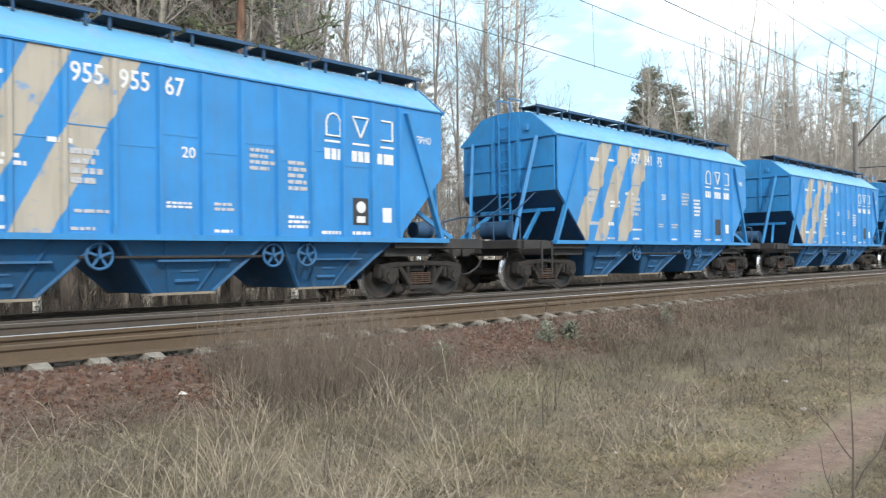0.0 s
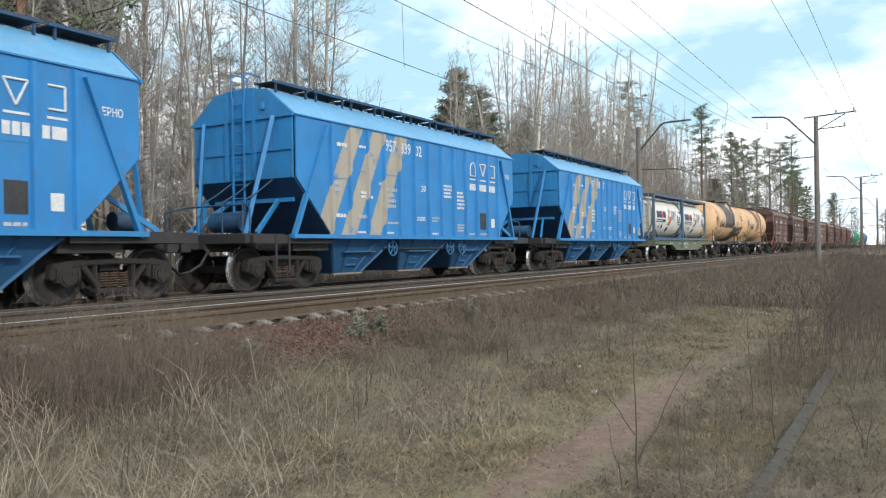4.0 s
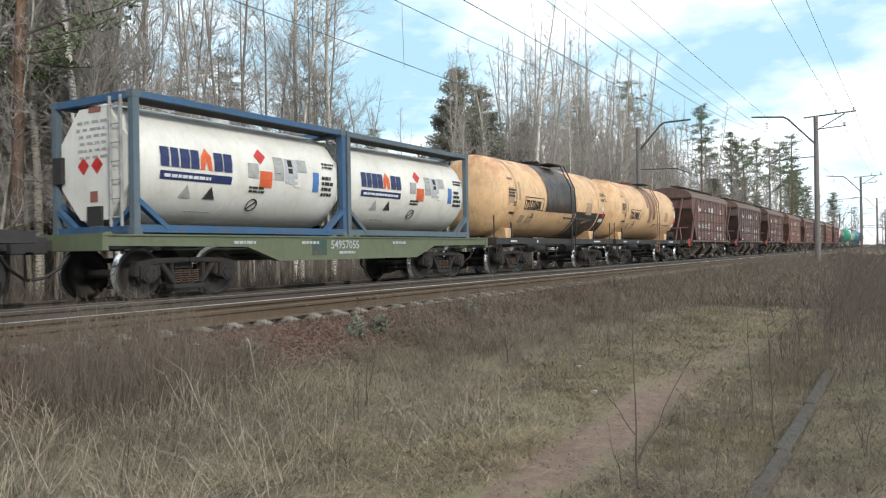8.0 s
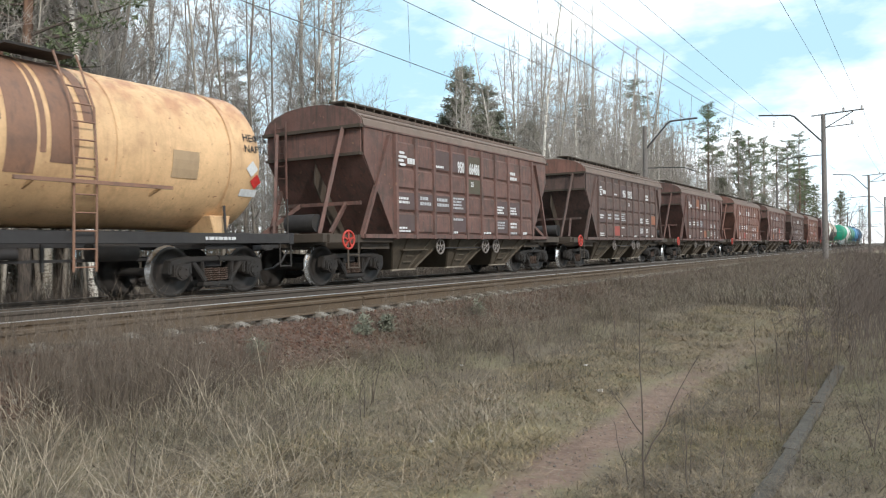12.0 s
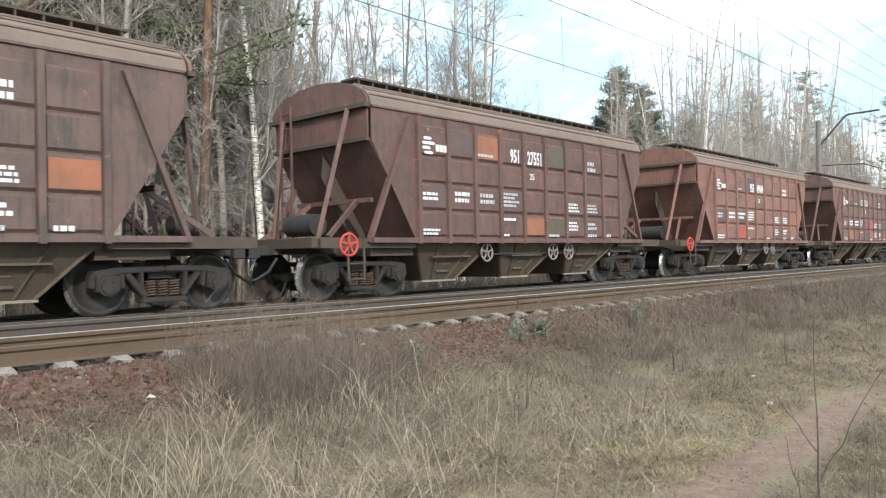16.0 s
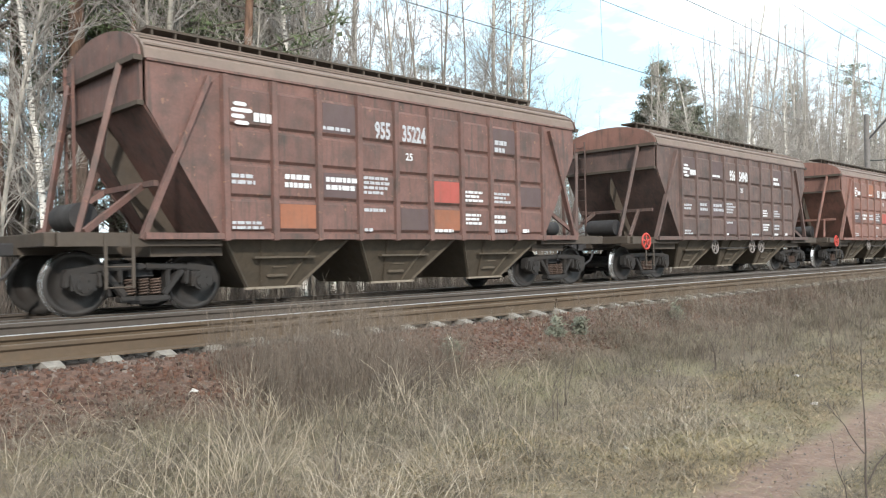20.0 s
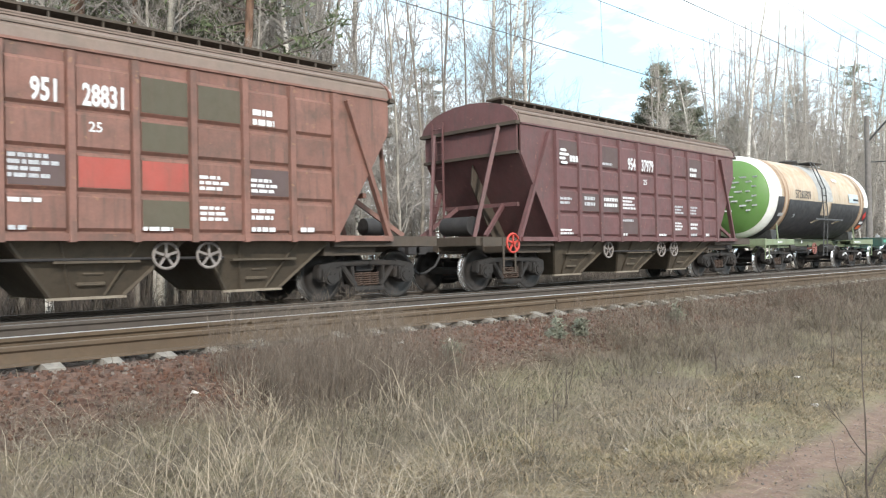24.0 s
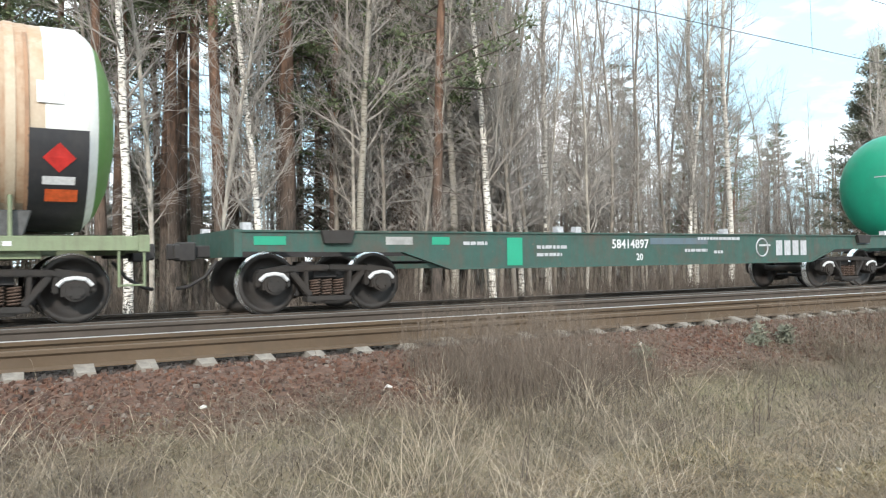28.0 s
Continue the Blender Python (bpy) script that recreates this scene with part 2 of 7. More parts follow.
M = {}
M["blue"] = paint("blue_paint", (0.022, 0.205, 0.48), dirt=(0.05, 0.11, 0.18), amount=0.4, rough=0.45, streak=0.35)
M["blue_side"] = striped_paint("blue_striped_paint", (0.022, 0.20, 0.49), (0.36, 0.325, 0.27))
M["blue_roof"] = paint("pale_blue_roof", (0.11, 0.33, 0.56), dirt=(0.20, 0.24, 0.28), amount=0.4, rough=0.45, streak=0.1)
M["wheel_rim"] = plain("polished_wheel_tread", (0.85, 0.85, 0.85), rough=0.25, metal=0.85, scale=30, vary=0.08, bump=0.03)
# Side blue darkened for the shade under body and end walls, dust over it.
M["blue_low"] = paint("dusty_shade_blue_paint", (0.018, 0.07, 0.155), dirt=(0.05, 0.055, 0.06), amount=0.5, rough=0.6)
# Same side blue with milder under-body shade in its colour, plus dust.
M["blue_bin"] = paint("dusty_shade_blue_bin_paint", (0.022, 0.12, 0.28), dirt=(0.055, 0.075, 0.09), amount=0.5, rough=0.55)
M["brown_deep"] = paint("deep_red_brown_paint", (0.125, 0.064, 0.053), dirt=(0.052, 0.044, 0.038), amount=0.8, rough=0.62, streak=0.8, chips=(0.22, 0.12, 0.08), vary=0.25)
M["brown"] = paint("red_brown_paint", (0.150, 0.078, 0.064), dirt=(0.052, 0.044, 0.038), amount=0.8, rough=0.62, streak=0.8, chips=(0.22, 0.12, 0.08), vary=0.22)
M["brown_dark"] = paint("dark_brown_paint", (0.118, 0.074, 0.063), dirt=(0.045, 0.04, 0.037), amount=0.75, rough=0.65, streak=0.75, chips=(0.16, 0.10, 0.07), vary=0.2)
M["brown_red"] = paint("warm_brown_paint", (0.198, 0.096, 0.074), dirt=(0.075, 0.055, 0.043), amount=0.7, rough=0.6, streak=0.65, chips=(0.24, 0.13, 0.08), vary=0.2)
M["maroon"] = paint("maroon_paint", (0.125, 0.056, 0.056), dirt=(0.06, 0.047, 0.043), amount=0.5, rough=0.55, streak=0.4, chips=(0.2, 0.1, 0.08))
M["brown_roof"] = paint("dusty_roof_paint", (0.17, 0.123, 0.10), dirt=(0.10, 0.088, 0.07), amount=0.6, rough=0.65, streak=0.2)
M["brown_low"] = paint("dusty_brown_steel", (0.066, 0.050, 0.037), dirt=(0.042, 0.036, 0.03), amount=0.6, rough=0.75)
M["brown_bin"] = paint("dusty_olive_brown_bin", (0.095, 0.074, 0.052), dirt=(0.05, 0.042, 0.033), amount=0.6, rough=0.75, streak=0.5)
M["patch_orange"] = paint("orange_primer", (0.26, 0.10, 0.055), amount=0.4, rough=0.7)
M["rust_run"] = paint("brown_rust_run", (0.34, 0.20, 0.12), amount=0.5, rough=0.7)
M["patch_dark"] = paint("dark_repaint", (0.09, 0.06, 0.06), amount=0.3, rough=0.7)
M["patch_red"] = paint("red_repaint", (0.32, 0.07, 0.055), amount=0.3, rough=0.7)
M["patch_green"] = paint("green_repaint", (0.082, 0.072, 0.048), amount=0.3, rough=0.7)
M["steel_dirty"] = paint("grimy_cast_steel", (0.024, 0.0215, 0.02), dirt=(0.04, 0.029, 0.022), amount=0.7, rough=0.75, streak=0.1)
M["lip"] = paint("scraped_steel_lip", (0.26, 0.22, 0.17), amount=0.5, rough=0.6)
M["steel_dark"] = paint("sooty_steel", (0.028, 0.026, 0.027), dirt=(0.05, 0.045, 0.04), amount=0.6, rough=0.7, streak=0.1)
M["wheel"] = paint("worn_wheel_steel", (0.025, 0.022, 0.02), dirt=(0.035, 0.026, 0.021), amount=0.6, rough=0.6, streak=0.0)
M["tread"] = plain("bright_rolled_steel", (0.52, 0.52, 0.52), rough=0.38, metal=0.7, scale=40, vary=0.1, bump=0.05)
M["tread_dull"] = plain("dull_rolled_steel", (0.17, 0.16, 0.15), rough=0.5, metal=0.5, scale=40, vary=0.15, bump=0.05)
M["tan_patch"] = paint("dull_tan_repaint", (0.40, 0.285, 0.175), dirt=(0.25, 0.17, 0.11), amount=0.4, rough=0.65)
M["tan"] = paint("tan_tank_paint", (0.69, 0.45, 0.245), dirt=(0.32, 0.185, 0.10), top=(3.0, 4.0, (0.36, 0.13, 0.07)), amount=0.5, rough=0.5, streak=0.35, chips=(0.32, 0.15, 0.08), vary=0.14)
M["spill"] = paint("oil_blackened_paint", (0.022, 0.019, 0.019), dirt=(0.16, 0.10, 0.06), amount=0.55, rough=0.4, streak=0.5)
M["run_off"] = paint("brown_run_off", (0.24, 0.13, 0.085), dirt=(0.10, 0.07, 0.06), amount=0.6, rough=0.6, streak=0.6)
M["cream"] = paint("cream_tank_paint", (0.46, 0.38, 0.285), dirt=(0.33, 0.22, 0.14), top=(2.9, 3.9, (0.40, 0.215, 0.11)), amount=0.5, rough=0.5, streak=0.5)
M["cream_stain"] = paint("rust_stained_cream", (0.42, 0.31, 0.215), dirt=(0.30, 0.16, 0.085), amount=0.7, rough=0.6, streak=0.8)
M["black_paint"] = paint("black_tank_paint", (0.024, 0.025, 0.029), dirt=(0.06, 0.055, 0.053), amount=0.5, rough=0.5, streak=0.3)
M["tank_green"] = paint("green_tank_paint", (0.105, 0.22, 0.055), dirt=(0.13, 0.2, 0.08), amount=0.4, rough=0.5)
M["teal"] = paint("bright_green_paint", (0.012, 0.27, 0.16), dirt=(0.03, 0.16, 0.11), amount=0.3, rough=0.35, streak=0.15)
M["white"] = paint("white_paint", (0.72, 0.72, 0.69), dirt=(0.42, 0.38, 0.32), amount=0.35, rough=0.45, streak=0.25)
M["tank_white"] = paint("white_container_paint", (0.70, 0.685, 0.635), dirt=(0.48, 0.44, 0.36), amount=0.4, rough=0.42, streak=0.3)
M["frame_blue"] = paint("blue_frame_paint", (0.028, 0.095, 0.20), dirt=(0.11, 0.085, 0.07), amount=0.5, rough=0.55, chips=(0.16, 0.10, 0.075))
M["frame_grey"] = paint("grey_blue_frame_paint", (0.09, 0.13, 0.16), dirt=(0.10, 0.085, 0.075), amount=0.5, rough=0.6, chips=(0.16, 0.11, 0.08))
M["flat_green"] = paint("faded_green_paint", (0.115, 0.14, 0.082), dirt=(0.10, 0.085, 0.06), amount=0.5, rough=0.65, chips=(0.17, 0.13, 0.09))
M["flat_teal"] = paint("teal_green_paint", (0.03, 0.082, 0.068), dirt=(0.075, 0.062, 0.05), amount=0.9, rough=0.7, streak=0.6, chips=(0.12, 0.09, 0.07))
M["frame_tank_green"] = paint("pale_green_paint", (0.19, 0.235, 0.14), dirt=(0.12, 0.11, 0.08), amount=0.5, rough=0.65)
M["letter_white"] = plain("white_lettering", (0.62, 0.63, 0.64), rough=0.6, scale=20, vary=0.15)
M["letter_dim"] = plain("worn_lettering", (0.40, 0.41, 0.43), rough=0.65, scale=20, vary=0.3)
M["letter_black"] = plain("black_lettering", (0.02, 0.02, 0.022), rough=0.6, scale=20)
M["navy"] = plain("navy_lettering", (0.015, 0.025, 0.10), rough=0.5)
M["red"] = plain("red_paint", (0.50, 0.03, 0.025), rough=0.5)
M["orange_red"] = plain("orange_red_paint", (0.62, 0.11, 0.03), rough=0.55)
M["label_grey"] = plain("grey_label", (0.33, 0.33, 0.32), rough=0.6, scale=5, vary=0.3)
M["label_blue"] = plain("blue_label", (0.06, 0.17, 0.42), rough=0.5)
M["red_wheel"] = plain("red_handwheel_paint", (0.45, 0.05, 0.035), rough=0.55)
M["grey_wheel"] = plain("dusty_handwheel", (0.21, 0.185, 0.17), rough=0.7)
M["rust_red"] = plain("faded_red_paint", (0.26, 0.10, 0.08), rough=0.7)
M["rail_side"] = paint("rusty_rail", (0.088, 0.059, 0.034), dirt=(0.055, 0.043, 0.033), amount=0.5, rough=0.8, streak=0.0)
M["rail_far"] = paint("sooty_rail", (0.07, 0.056, 0.045), dirt=(0.04, 0.034, 0.03), amount=0.5, rough=0.8, streak=0.0)
M["spring_rust"] = paint("rusty_spring_steel", (0.085, 0.054, 0.04), dirt=(0.05, 0.04, 0.034), amount=0.5, rough=0.8, streak=0.0)
M["twig_mid"] = plain("brown_twig_bark", (0.15, 0.125, 0.10), rough=0.9, scale=3, vary=0.3)
M["rail_old"] = paint("spare_rail_rust", (0.095, 0.065, 0.04), dirt=(0.055, 0.044, 0.035), amount=0.5, rough=0.85, streak=0.0)
M["concrete"] = plain("weathered_concrete", (0.20, 0.18, 0.155), rough=0.9, scale=14, vary=0.25, bump=0.5)
M["kerb"] = plain("mossy_concrete", (0.075, 0.066, 0.054), rough=0.95, scale=10, vary=0.4, bump=0.7)
M["pole"] = plain("grey_concrete_pole", (0.17, 0.155, 0.145), rough=0.9, scale=6, vary=0.25, bump=0.3)
M["iron"] = plain("galvanised_iron", (0.10, 0.10, 0.10), rough=0.6, metal=0.6)
M["wire"] = plain("copper_wire_dark", (0.05, 0.05, 0.055), rough=0.6)
M["porcelain"] = plain("porcelain", (0.45, 0.42, 0.4), rough=0.3)
M["ground"] = ground_mat()
M["birch"] = birch_bark()
M["pine"] = pine_bark()
M["aspen"] = plain("pale_grey_bark", (0.36, 0.33, 0.285), rough=0.9, scale=4, vary=0.35, bump=0.4)
M["alder"] = plain("brown_grey_bark", (0.21, 0.185, 0.155), rough=0.9, scale=4, vary=0.35, bump=0.4)
M["twig_grey"] = plain("brown_grey_twig_bark", (0.29, 0.265, 0.245), rough=0.9, scale=3, vary=0.3)
M["twig"] = plain("grey_twig_bark", (0.33, 0.30, 0.27), rough=0.9, scale=3, vary=0.25)
M["twig_dark"] = plain("dark_twig_bark", (0.085, 0.066, 0.055), rough=0.9, scale=3, vary=0.3)
M["weed"] = island_mat("dead_weed_stem", [(0.075, 0.06, 0.05), (0.18, 0.144, 0.112), (0.115, 0.092, 0.075), (0.28, 0.225, 0.17)])
M["needle"] = island_mat("pine_needles", [(0.075, 0.105, 0.05), (0.135, 0.175, 0.08), (0.20, 0.25, 0.125)], 0.75, 4.0)
M["needle_dark"] = island_mat("spruce_needles", [(0.13, 0.14, 0.10), (0.20, 0.21, 0.155), (0.28, 0.285, 0.215)], 0.75, 4.0)
M["straw"] = island_mat("dry_grass", [(0.07, 0.056, 0.045), (0.215, 0.174, 0.13), (0.125, 0.10, 0.08), (0.36, 0.30, 0.222), (0.175, 0.142, 0.106), (0.265, 0.22, 0.162)], patch=(0.84, 0.90, 0.72))
M["straw_red"] = island_mat("reddish_dead_grass", [(0.075, 0.061, 0.05), (0.20, 0.166, 0.127), (0.125, 0.103, 0.082), (0.34, 0.287, 0.212), (0.16, 0.132, 0.102)], patch=(0.88, 0.90, 0.85))
M["straw_green"] = island_mat("sparse_green_grass", [(0.20, 0.164, 0.092), (0.465, 0.365, 0.228), (0.565, 0.45, 0.305), (0.315, 0.247, 0.155), (0.41, 0.305, 0.198), (0.21, 0.19, 0.10)], patch=(0.90, 0.91, 0.76))
M["brush_grass"] = island_mat("grey_brown_dead_grass", [(0.05, 0.042, 0.035), (0.125, 0.103, 0.082), (0.085, 0.07, 0.057), (0.18, 0.15, 0.118)])
M["straw_pale"] = island_mat("pale_reed_grass", [(0.34, 0.285, 0.21), (0.54, 0.46, 0.345), (0.24, 0.195, 0.145)])
M["stone"] = island_mat("ballast_stone", [(0.04, 0.026, 0.02), (0.14, 0.068, 0.043), (0.085, 0.049, 0.036), (0.165, 0.08, 0.05), (0.065, 0.04, 0.031), (0.16, 0.098, 0.073), (0.115, 0.058, 0.039), (0.23, 0.20, 0.175)], 0.9, 20.0)
M["grit"] = island_mat("path_grit", [(0.16, 0.13, 0.115), (0.24, 0.21, 0.19), (0.13, 0.105, 0.09), (0.30, 0.27, 0.25)], 0.9, 20.0)
M["litter"] = island_mat("leaf_litter", [(0.12, 0.09, 0.065), (0.22, 0.17, 0.12), (0.30, 0.25, 0.19), (0.16, 0.135, 0.105), (0.40, 0.37, 0.33)], 0.9, 20.0)
M["stone_dark"] = island_mat("sooty_ballast_stone", [(0.035, 0.031, 0.029), (0.075, 0.062, 0.054), (0.05, 0.042, 0.038), (0.10, 0.082, 0.072)], 0.9, 20.0)
M["pebble"] = plain("pale_pebble", (0.55, 0.53, 0.5), rough=0.8)

# ---------------------------------------------------------------- mesh helpers


class Shape:
    """Collects faces of one mesh."""

    def __init__(self):
        self.v, self.f, self.s = [], [], []

    def add(self, verts, faces, smooth=False):
        o = len(self.v)
        self.v += [tuple(p) for p in verts]
        self.f += [tuple(i + o for i in f) for f in faces]
        self.s += [smooth] * len(faces)
        return self

    def box(self, c, s, turn=None):
        x, y, z = s[0] / 2, s[1] / 2, s[2] / 2
        pts = [Vector(p) for p in ((-x, -y, -z), (x, -y, -z), (x, y, -z), (-x, y, -z), (-x, -y, z), (x, -y, z), (x, y, z), (-x, y, z))]
        if turn is not None:
            pts = [turn @ p for p in pts]
        c = Vector(c)
        return self.add([p + c for p in pts], [(3, 2, 1, 0), (4, 5, 6, 7), (0, 1, 5, 4), (1, 2, 6, 5), (2, 3, 7, 6), (3, 0, 4, 7)])

    def span(self, lo, hi):
        return self.box([(a + b) / 2 for a, b in zip(lo, hi)], [b - a for a, b in zip(lo, hi)])

    def bar(self, a, b, w, h, up=(0, 0, 1)):
        a, b = Vector(a), Vector(b)
        d = (b - a).normalized()
        s = d.cross(Vector(up))
        s = s.normalized() if s.length > 1e-4 else Vector((1, 0, 0))
        u = s.cross(d)
        q = [(-1, -1), (1, -1), (1, 1), (-1, 1)]
        pts = [p + s * (i * w / 2) + u * (j * h / 2) for p in (a, b) for i, j in q]
        return self.add(pts, [(3, 2, 1, 0), (4, 5, 6, 7), (0, 1, 5, 4), (1, 2, 6, 5), (2, 3, 7, 6), (3, 0, 4, 7)])

    def rod(self, a, b, r, n=8, r2=None, caps=True):
        a, b = Vector(a), Vector(b)
        d = (b - a).normalized()
        s = d.orthogonal().normalized()
        u = d.cross(s)
        r2 = r if r2 is None else r2
        pts = [p + (s * math.cos(k * math.tau / n) + u * math.sin(k * math.tau / n)) * q for p, q in ((a, r), (b, r2)) for k in range(n)]
        self.add(pts, [(k, (k + 1) % n, n + (k + 1) % n, n + k) for k in range(n)], True)
        if caps:
            self.add(pts, [tuple(range(n - 1, -1, -1)), tuple(range(n, 2 * n))])
        return self

    def pipe(self, pts, r, n=6):
        for a, b in zip(pts, pts[1:]):
            self.rod(a, b, r, n)
        return self

    def ring(self, c, axis, R, r, n=18, m=6):
        axis = Vector(axis).normalized()
        s = axis.orthogonal().normalized()
        u = axis.cross(s)
        c = Vector(c)
        pts = []
        for i in range(n):
            d = s * math.cos(i * math.tau / n) + u * math.sin(i * math.tau / n)
            for j in range(m):
                pts.append(c + d * (R + r * math.cos(j * math.tau / m)) + axis * (r * math.sin(j * math.tau / m)))
        return self.add(pts, [(i * m + j, ((i + 1) % n) * m + j, ((i + 1) % n) * m + (j + 1) % m, i * m + (j + 1) % m) for i in range(n) for j in range(m)], True)

    def lathe(self, prof, n=28, axis="x", c=(0, 0, 0), a0=0.0, a1=math.tau):
        """Turns (along, radius) pairs round an axis through c."""
        full = abs(a1 - a0 - math.tau) < 1e-6
        k = n if full else n + 1
        pts = []
        for x, r in prof:
            for i in range(k):
                a = a0 + (a1 - a0) * i / n
                p = (x, r * math.cos(a), r * math.sin(a)) if axis == "x" else (r * math.cos(a), x, r * math.sin(a)) if axis == "y" else (r * math.cos(a), r * math.sin(a), x)
                pts.append((p[0] + c[0], p[1] + c[1], p[2] + c[2]))
        fs = []
        for j in range(len(prof) - 1):
            for i in range(n):
                i2 = (i + 1) % k
                fs.append((j * k + i, j * k + i2, (j + 1) * k + i2, (j + 1) * k + i))
        return self.add(pts, fs, True)

    def prism(self, poly, axis, lo, hi):
        """A flat outline (two numbers a point) pulled along an axis."""
        n = len(poly)
        put = {"x": lambda p, t: (t, p[0], p[1]), "y": lambda p, t: (p[0], t, p[1]), "z": lambda p, t: (p[0], p[1], t)}[axis]
        pts = [put(p, t) for t in (lo, hi) for p in poly]
        return self.add(pts, [tuple(range(n - 1, -1, -1)), tuple(range(n, 2 * n))] + [(i, (i + 1) % n, n + (i + 1) % n, n + i) for i in range(n)])

    def plate(self, a, b, c, d, t=0.02):
        """A flat sheet of four corners with a thickness."""
        p = [Vector(q) for q in (a, b, c, d)]
        nrm = (p[1] - p[0]).cross(p[2] - p[0]).normalized() * t
        pts = p + [q + nrm for q in p]
        return self.add(pts, [(3, 2, 1, 0), (4, 5, 6, 7), (0, 1, 5, 4), (1, 2, 6, 5), (2, 3, 7, 6), (3, 0, 4, 7)])

    def mesh(self, name, mat):
        me = bpy.data.meshes.new(name)
        me.from_pydata(self.v, [], self.f)
        me.polygons.foreach_set("use_smooth", self.s)
        if mat is not None:
            me.materials.append(mat)
        bm = bmesh.new()
        bm.from_mesh(me)
        bmesh.ops.recalc_face_normals(bm, faces=bm.faces)
        bm.to_mesh(me)
        bm.free()
        return me


def soft_edges(me, width, segments=2):
    """Rounds the sharp edges of a mesh."""
    bm = bmesh.new()
    bm.from_mesh(me)
    es = [e for e in bm.edges if len(e.link_faces) == 2 and e.calc_face_angle(0) > 0.6]
    bmesh.ops.bevel(bm, geom=es, offset=width, segments=segments, affect="EDGES", clamp_overlap=True)
    bm.to_mesh(me)
    bm.free()
    return me


def part(name, shape, mat, parent, label="", at=None, bevel=0.0):
    me = shape if isinstance(shape, bpy.types.Mesh) else shape.mesh(name, mat)
    if bevel:
        soft_edges(me, bevel, 1)
    ob = new(name, me)
    ob.parent = parent
    if at is not None:
        ob.matrix_basis = at
    if label:
        ob["label"] = label
    return ob


def thing(name, label, category, group="", kind="", at=None):
    ob = new(name)
    ob.empty_display_size = 0.1
    if at is not None:
        ob.matrix_basis = at
    return tagged(ob, label, category, group, kind)


def solid(name, shape, mat, label, category, group="", kind="", at=None):
    me = shape if isinstance(shape, bpy.types.Mesh) else shape.mesh(name, mat)
    ob = new(name, me)
    if at is not None:
        ob.matrix_basis = at
    return tagged(ob, label, category, group, kind)


def mesh_arrays(name, verts, faces, mat, smooth=False):
    me = bpy.data.meshes.new(name)
    me.from_pydata(verts.tolist() if hasattr(verts, "tolist") else verts, [], faces.tolist() if hasattr(faces, "tolist") else faces)
    if smooth:
        me.polygons.foreach_set("use_smooth", [True] * len(me.polygons))
    me.materials.append(mat)
    return me


def letters(text, size, mat, thick=0.004, wide=1.0, bold=0.012):
    """Lettering as a thin mesh in the x-z plane that faces -y, its lower left corner at the origin."""
    cu = bpy.data.curves.new("lettering", "FONT")
    cu.body, cu.size, cu.extrude, cu.offset = text, size, thick / 2, bold * size
    cu.resolution_u = 2
    ob = bpy.data.objects.new("lettering", cu)
    scene.collection.objects.link(ob)
    dg = bpy.context.evaluated_depsgraph_get()
    me = bpy.data.meshes.new_from_object(ob.evaluated_get(dg))
    bpy.data.objects.remove(ob)
    bpy.data.curves.remove(cu)
    me.transform(Matrix.Diagonal((wide, 1, 1, 1)))
    me.transform(Matrix.Rotation(radians(90), 4, "X"))
    me.materials.clear()
    me.materials.append(mat)
    return me


def bars(rng, w, h, rows, t=0.004):
    """Unreadable small print: rows of short bars in the x-z plane, lower left corner at the origin."""
    g = Shape()
    step = h / rows
    for r in range(rows):
        x, end = 0.0, w * rng.uniform(0.65, 1.0)
        while x < end - 0.02:
            k = rng.uniform(0.05, 0.16)
            k = min(k, end - x)
            g.span((x, -t, r * step + step * 0.18), (x + k, 0, r * step + step * 0.78))
            x += k + 0.025
    return g


# ---------------------------------------------------------------- ground
TRACK_Y, NEAR_Y, NEAR_Z = 12.88, 8.82, 0.13


def ground_z(x, y):
    """Height of the ground across the line: field, ballast beds, ditch, wood."""
    knots = [(-400, -1.2), (-12, -0.9), (0.4, -0.68), (1.4, -0.73), (2.6, -0.73), (4.4, -0.66), (5.5, -0.58), (6.2, -0.47), (6.9, -0.25), (7.25, -0.17), (7.5, -0.16),
             (10.3, -0.17), (11.0, -0.27), (14.7, -0.30), (15.2, -0.36), (16.6, -0.85), (18.5, -0.95), (24, -0.85), (60, -0.6), (400, 0.0)]
    for (y0, z0), (y1, z1) in zip(knots, knots[1:]):
        if y <= y1:
            k = (y - y0) / (y1 - y0)
            return z0 + (z1 - z0) * k
    return 0.0


def rough_ground(x, y):
    a = 0.05 if y < 6.3 else (0.008 if y < 15 else 0.07)
    n1 = noise.noise(Vector((x * 0.45, y * 0.45, 0.3)))
    n2 = noise.noise(Vector((x * 1.7, y * 1.7, 4.3)))
    return ground_z(x, y) + a * (n1 + 0.35 * n2)


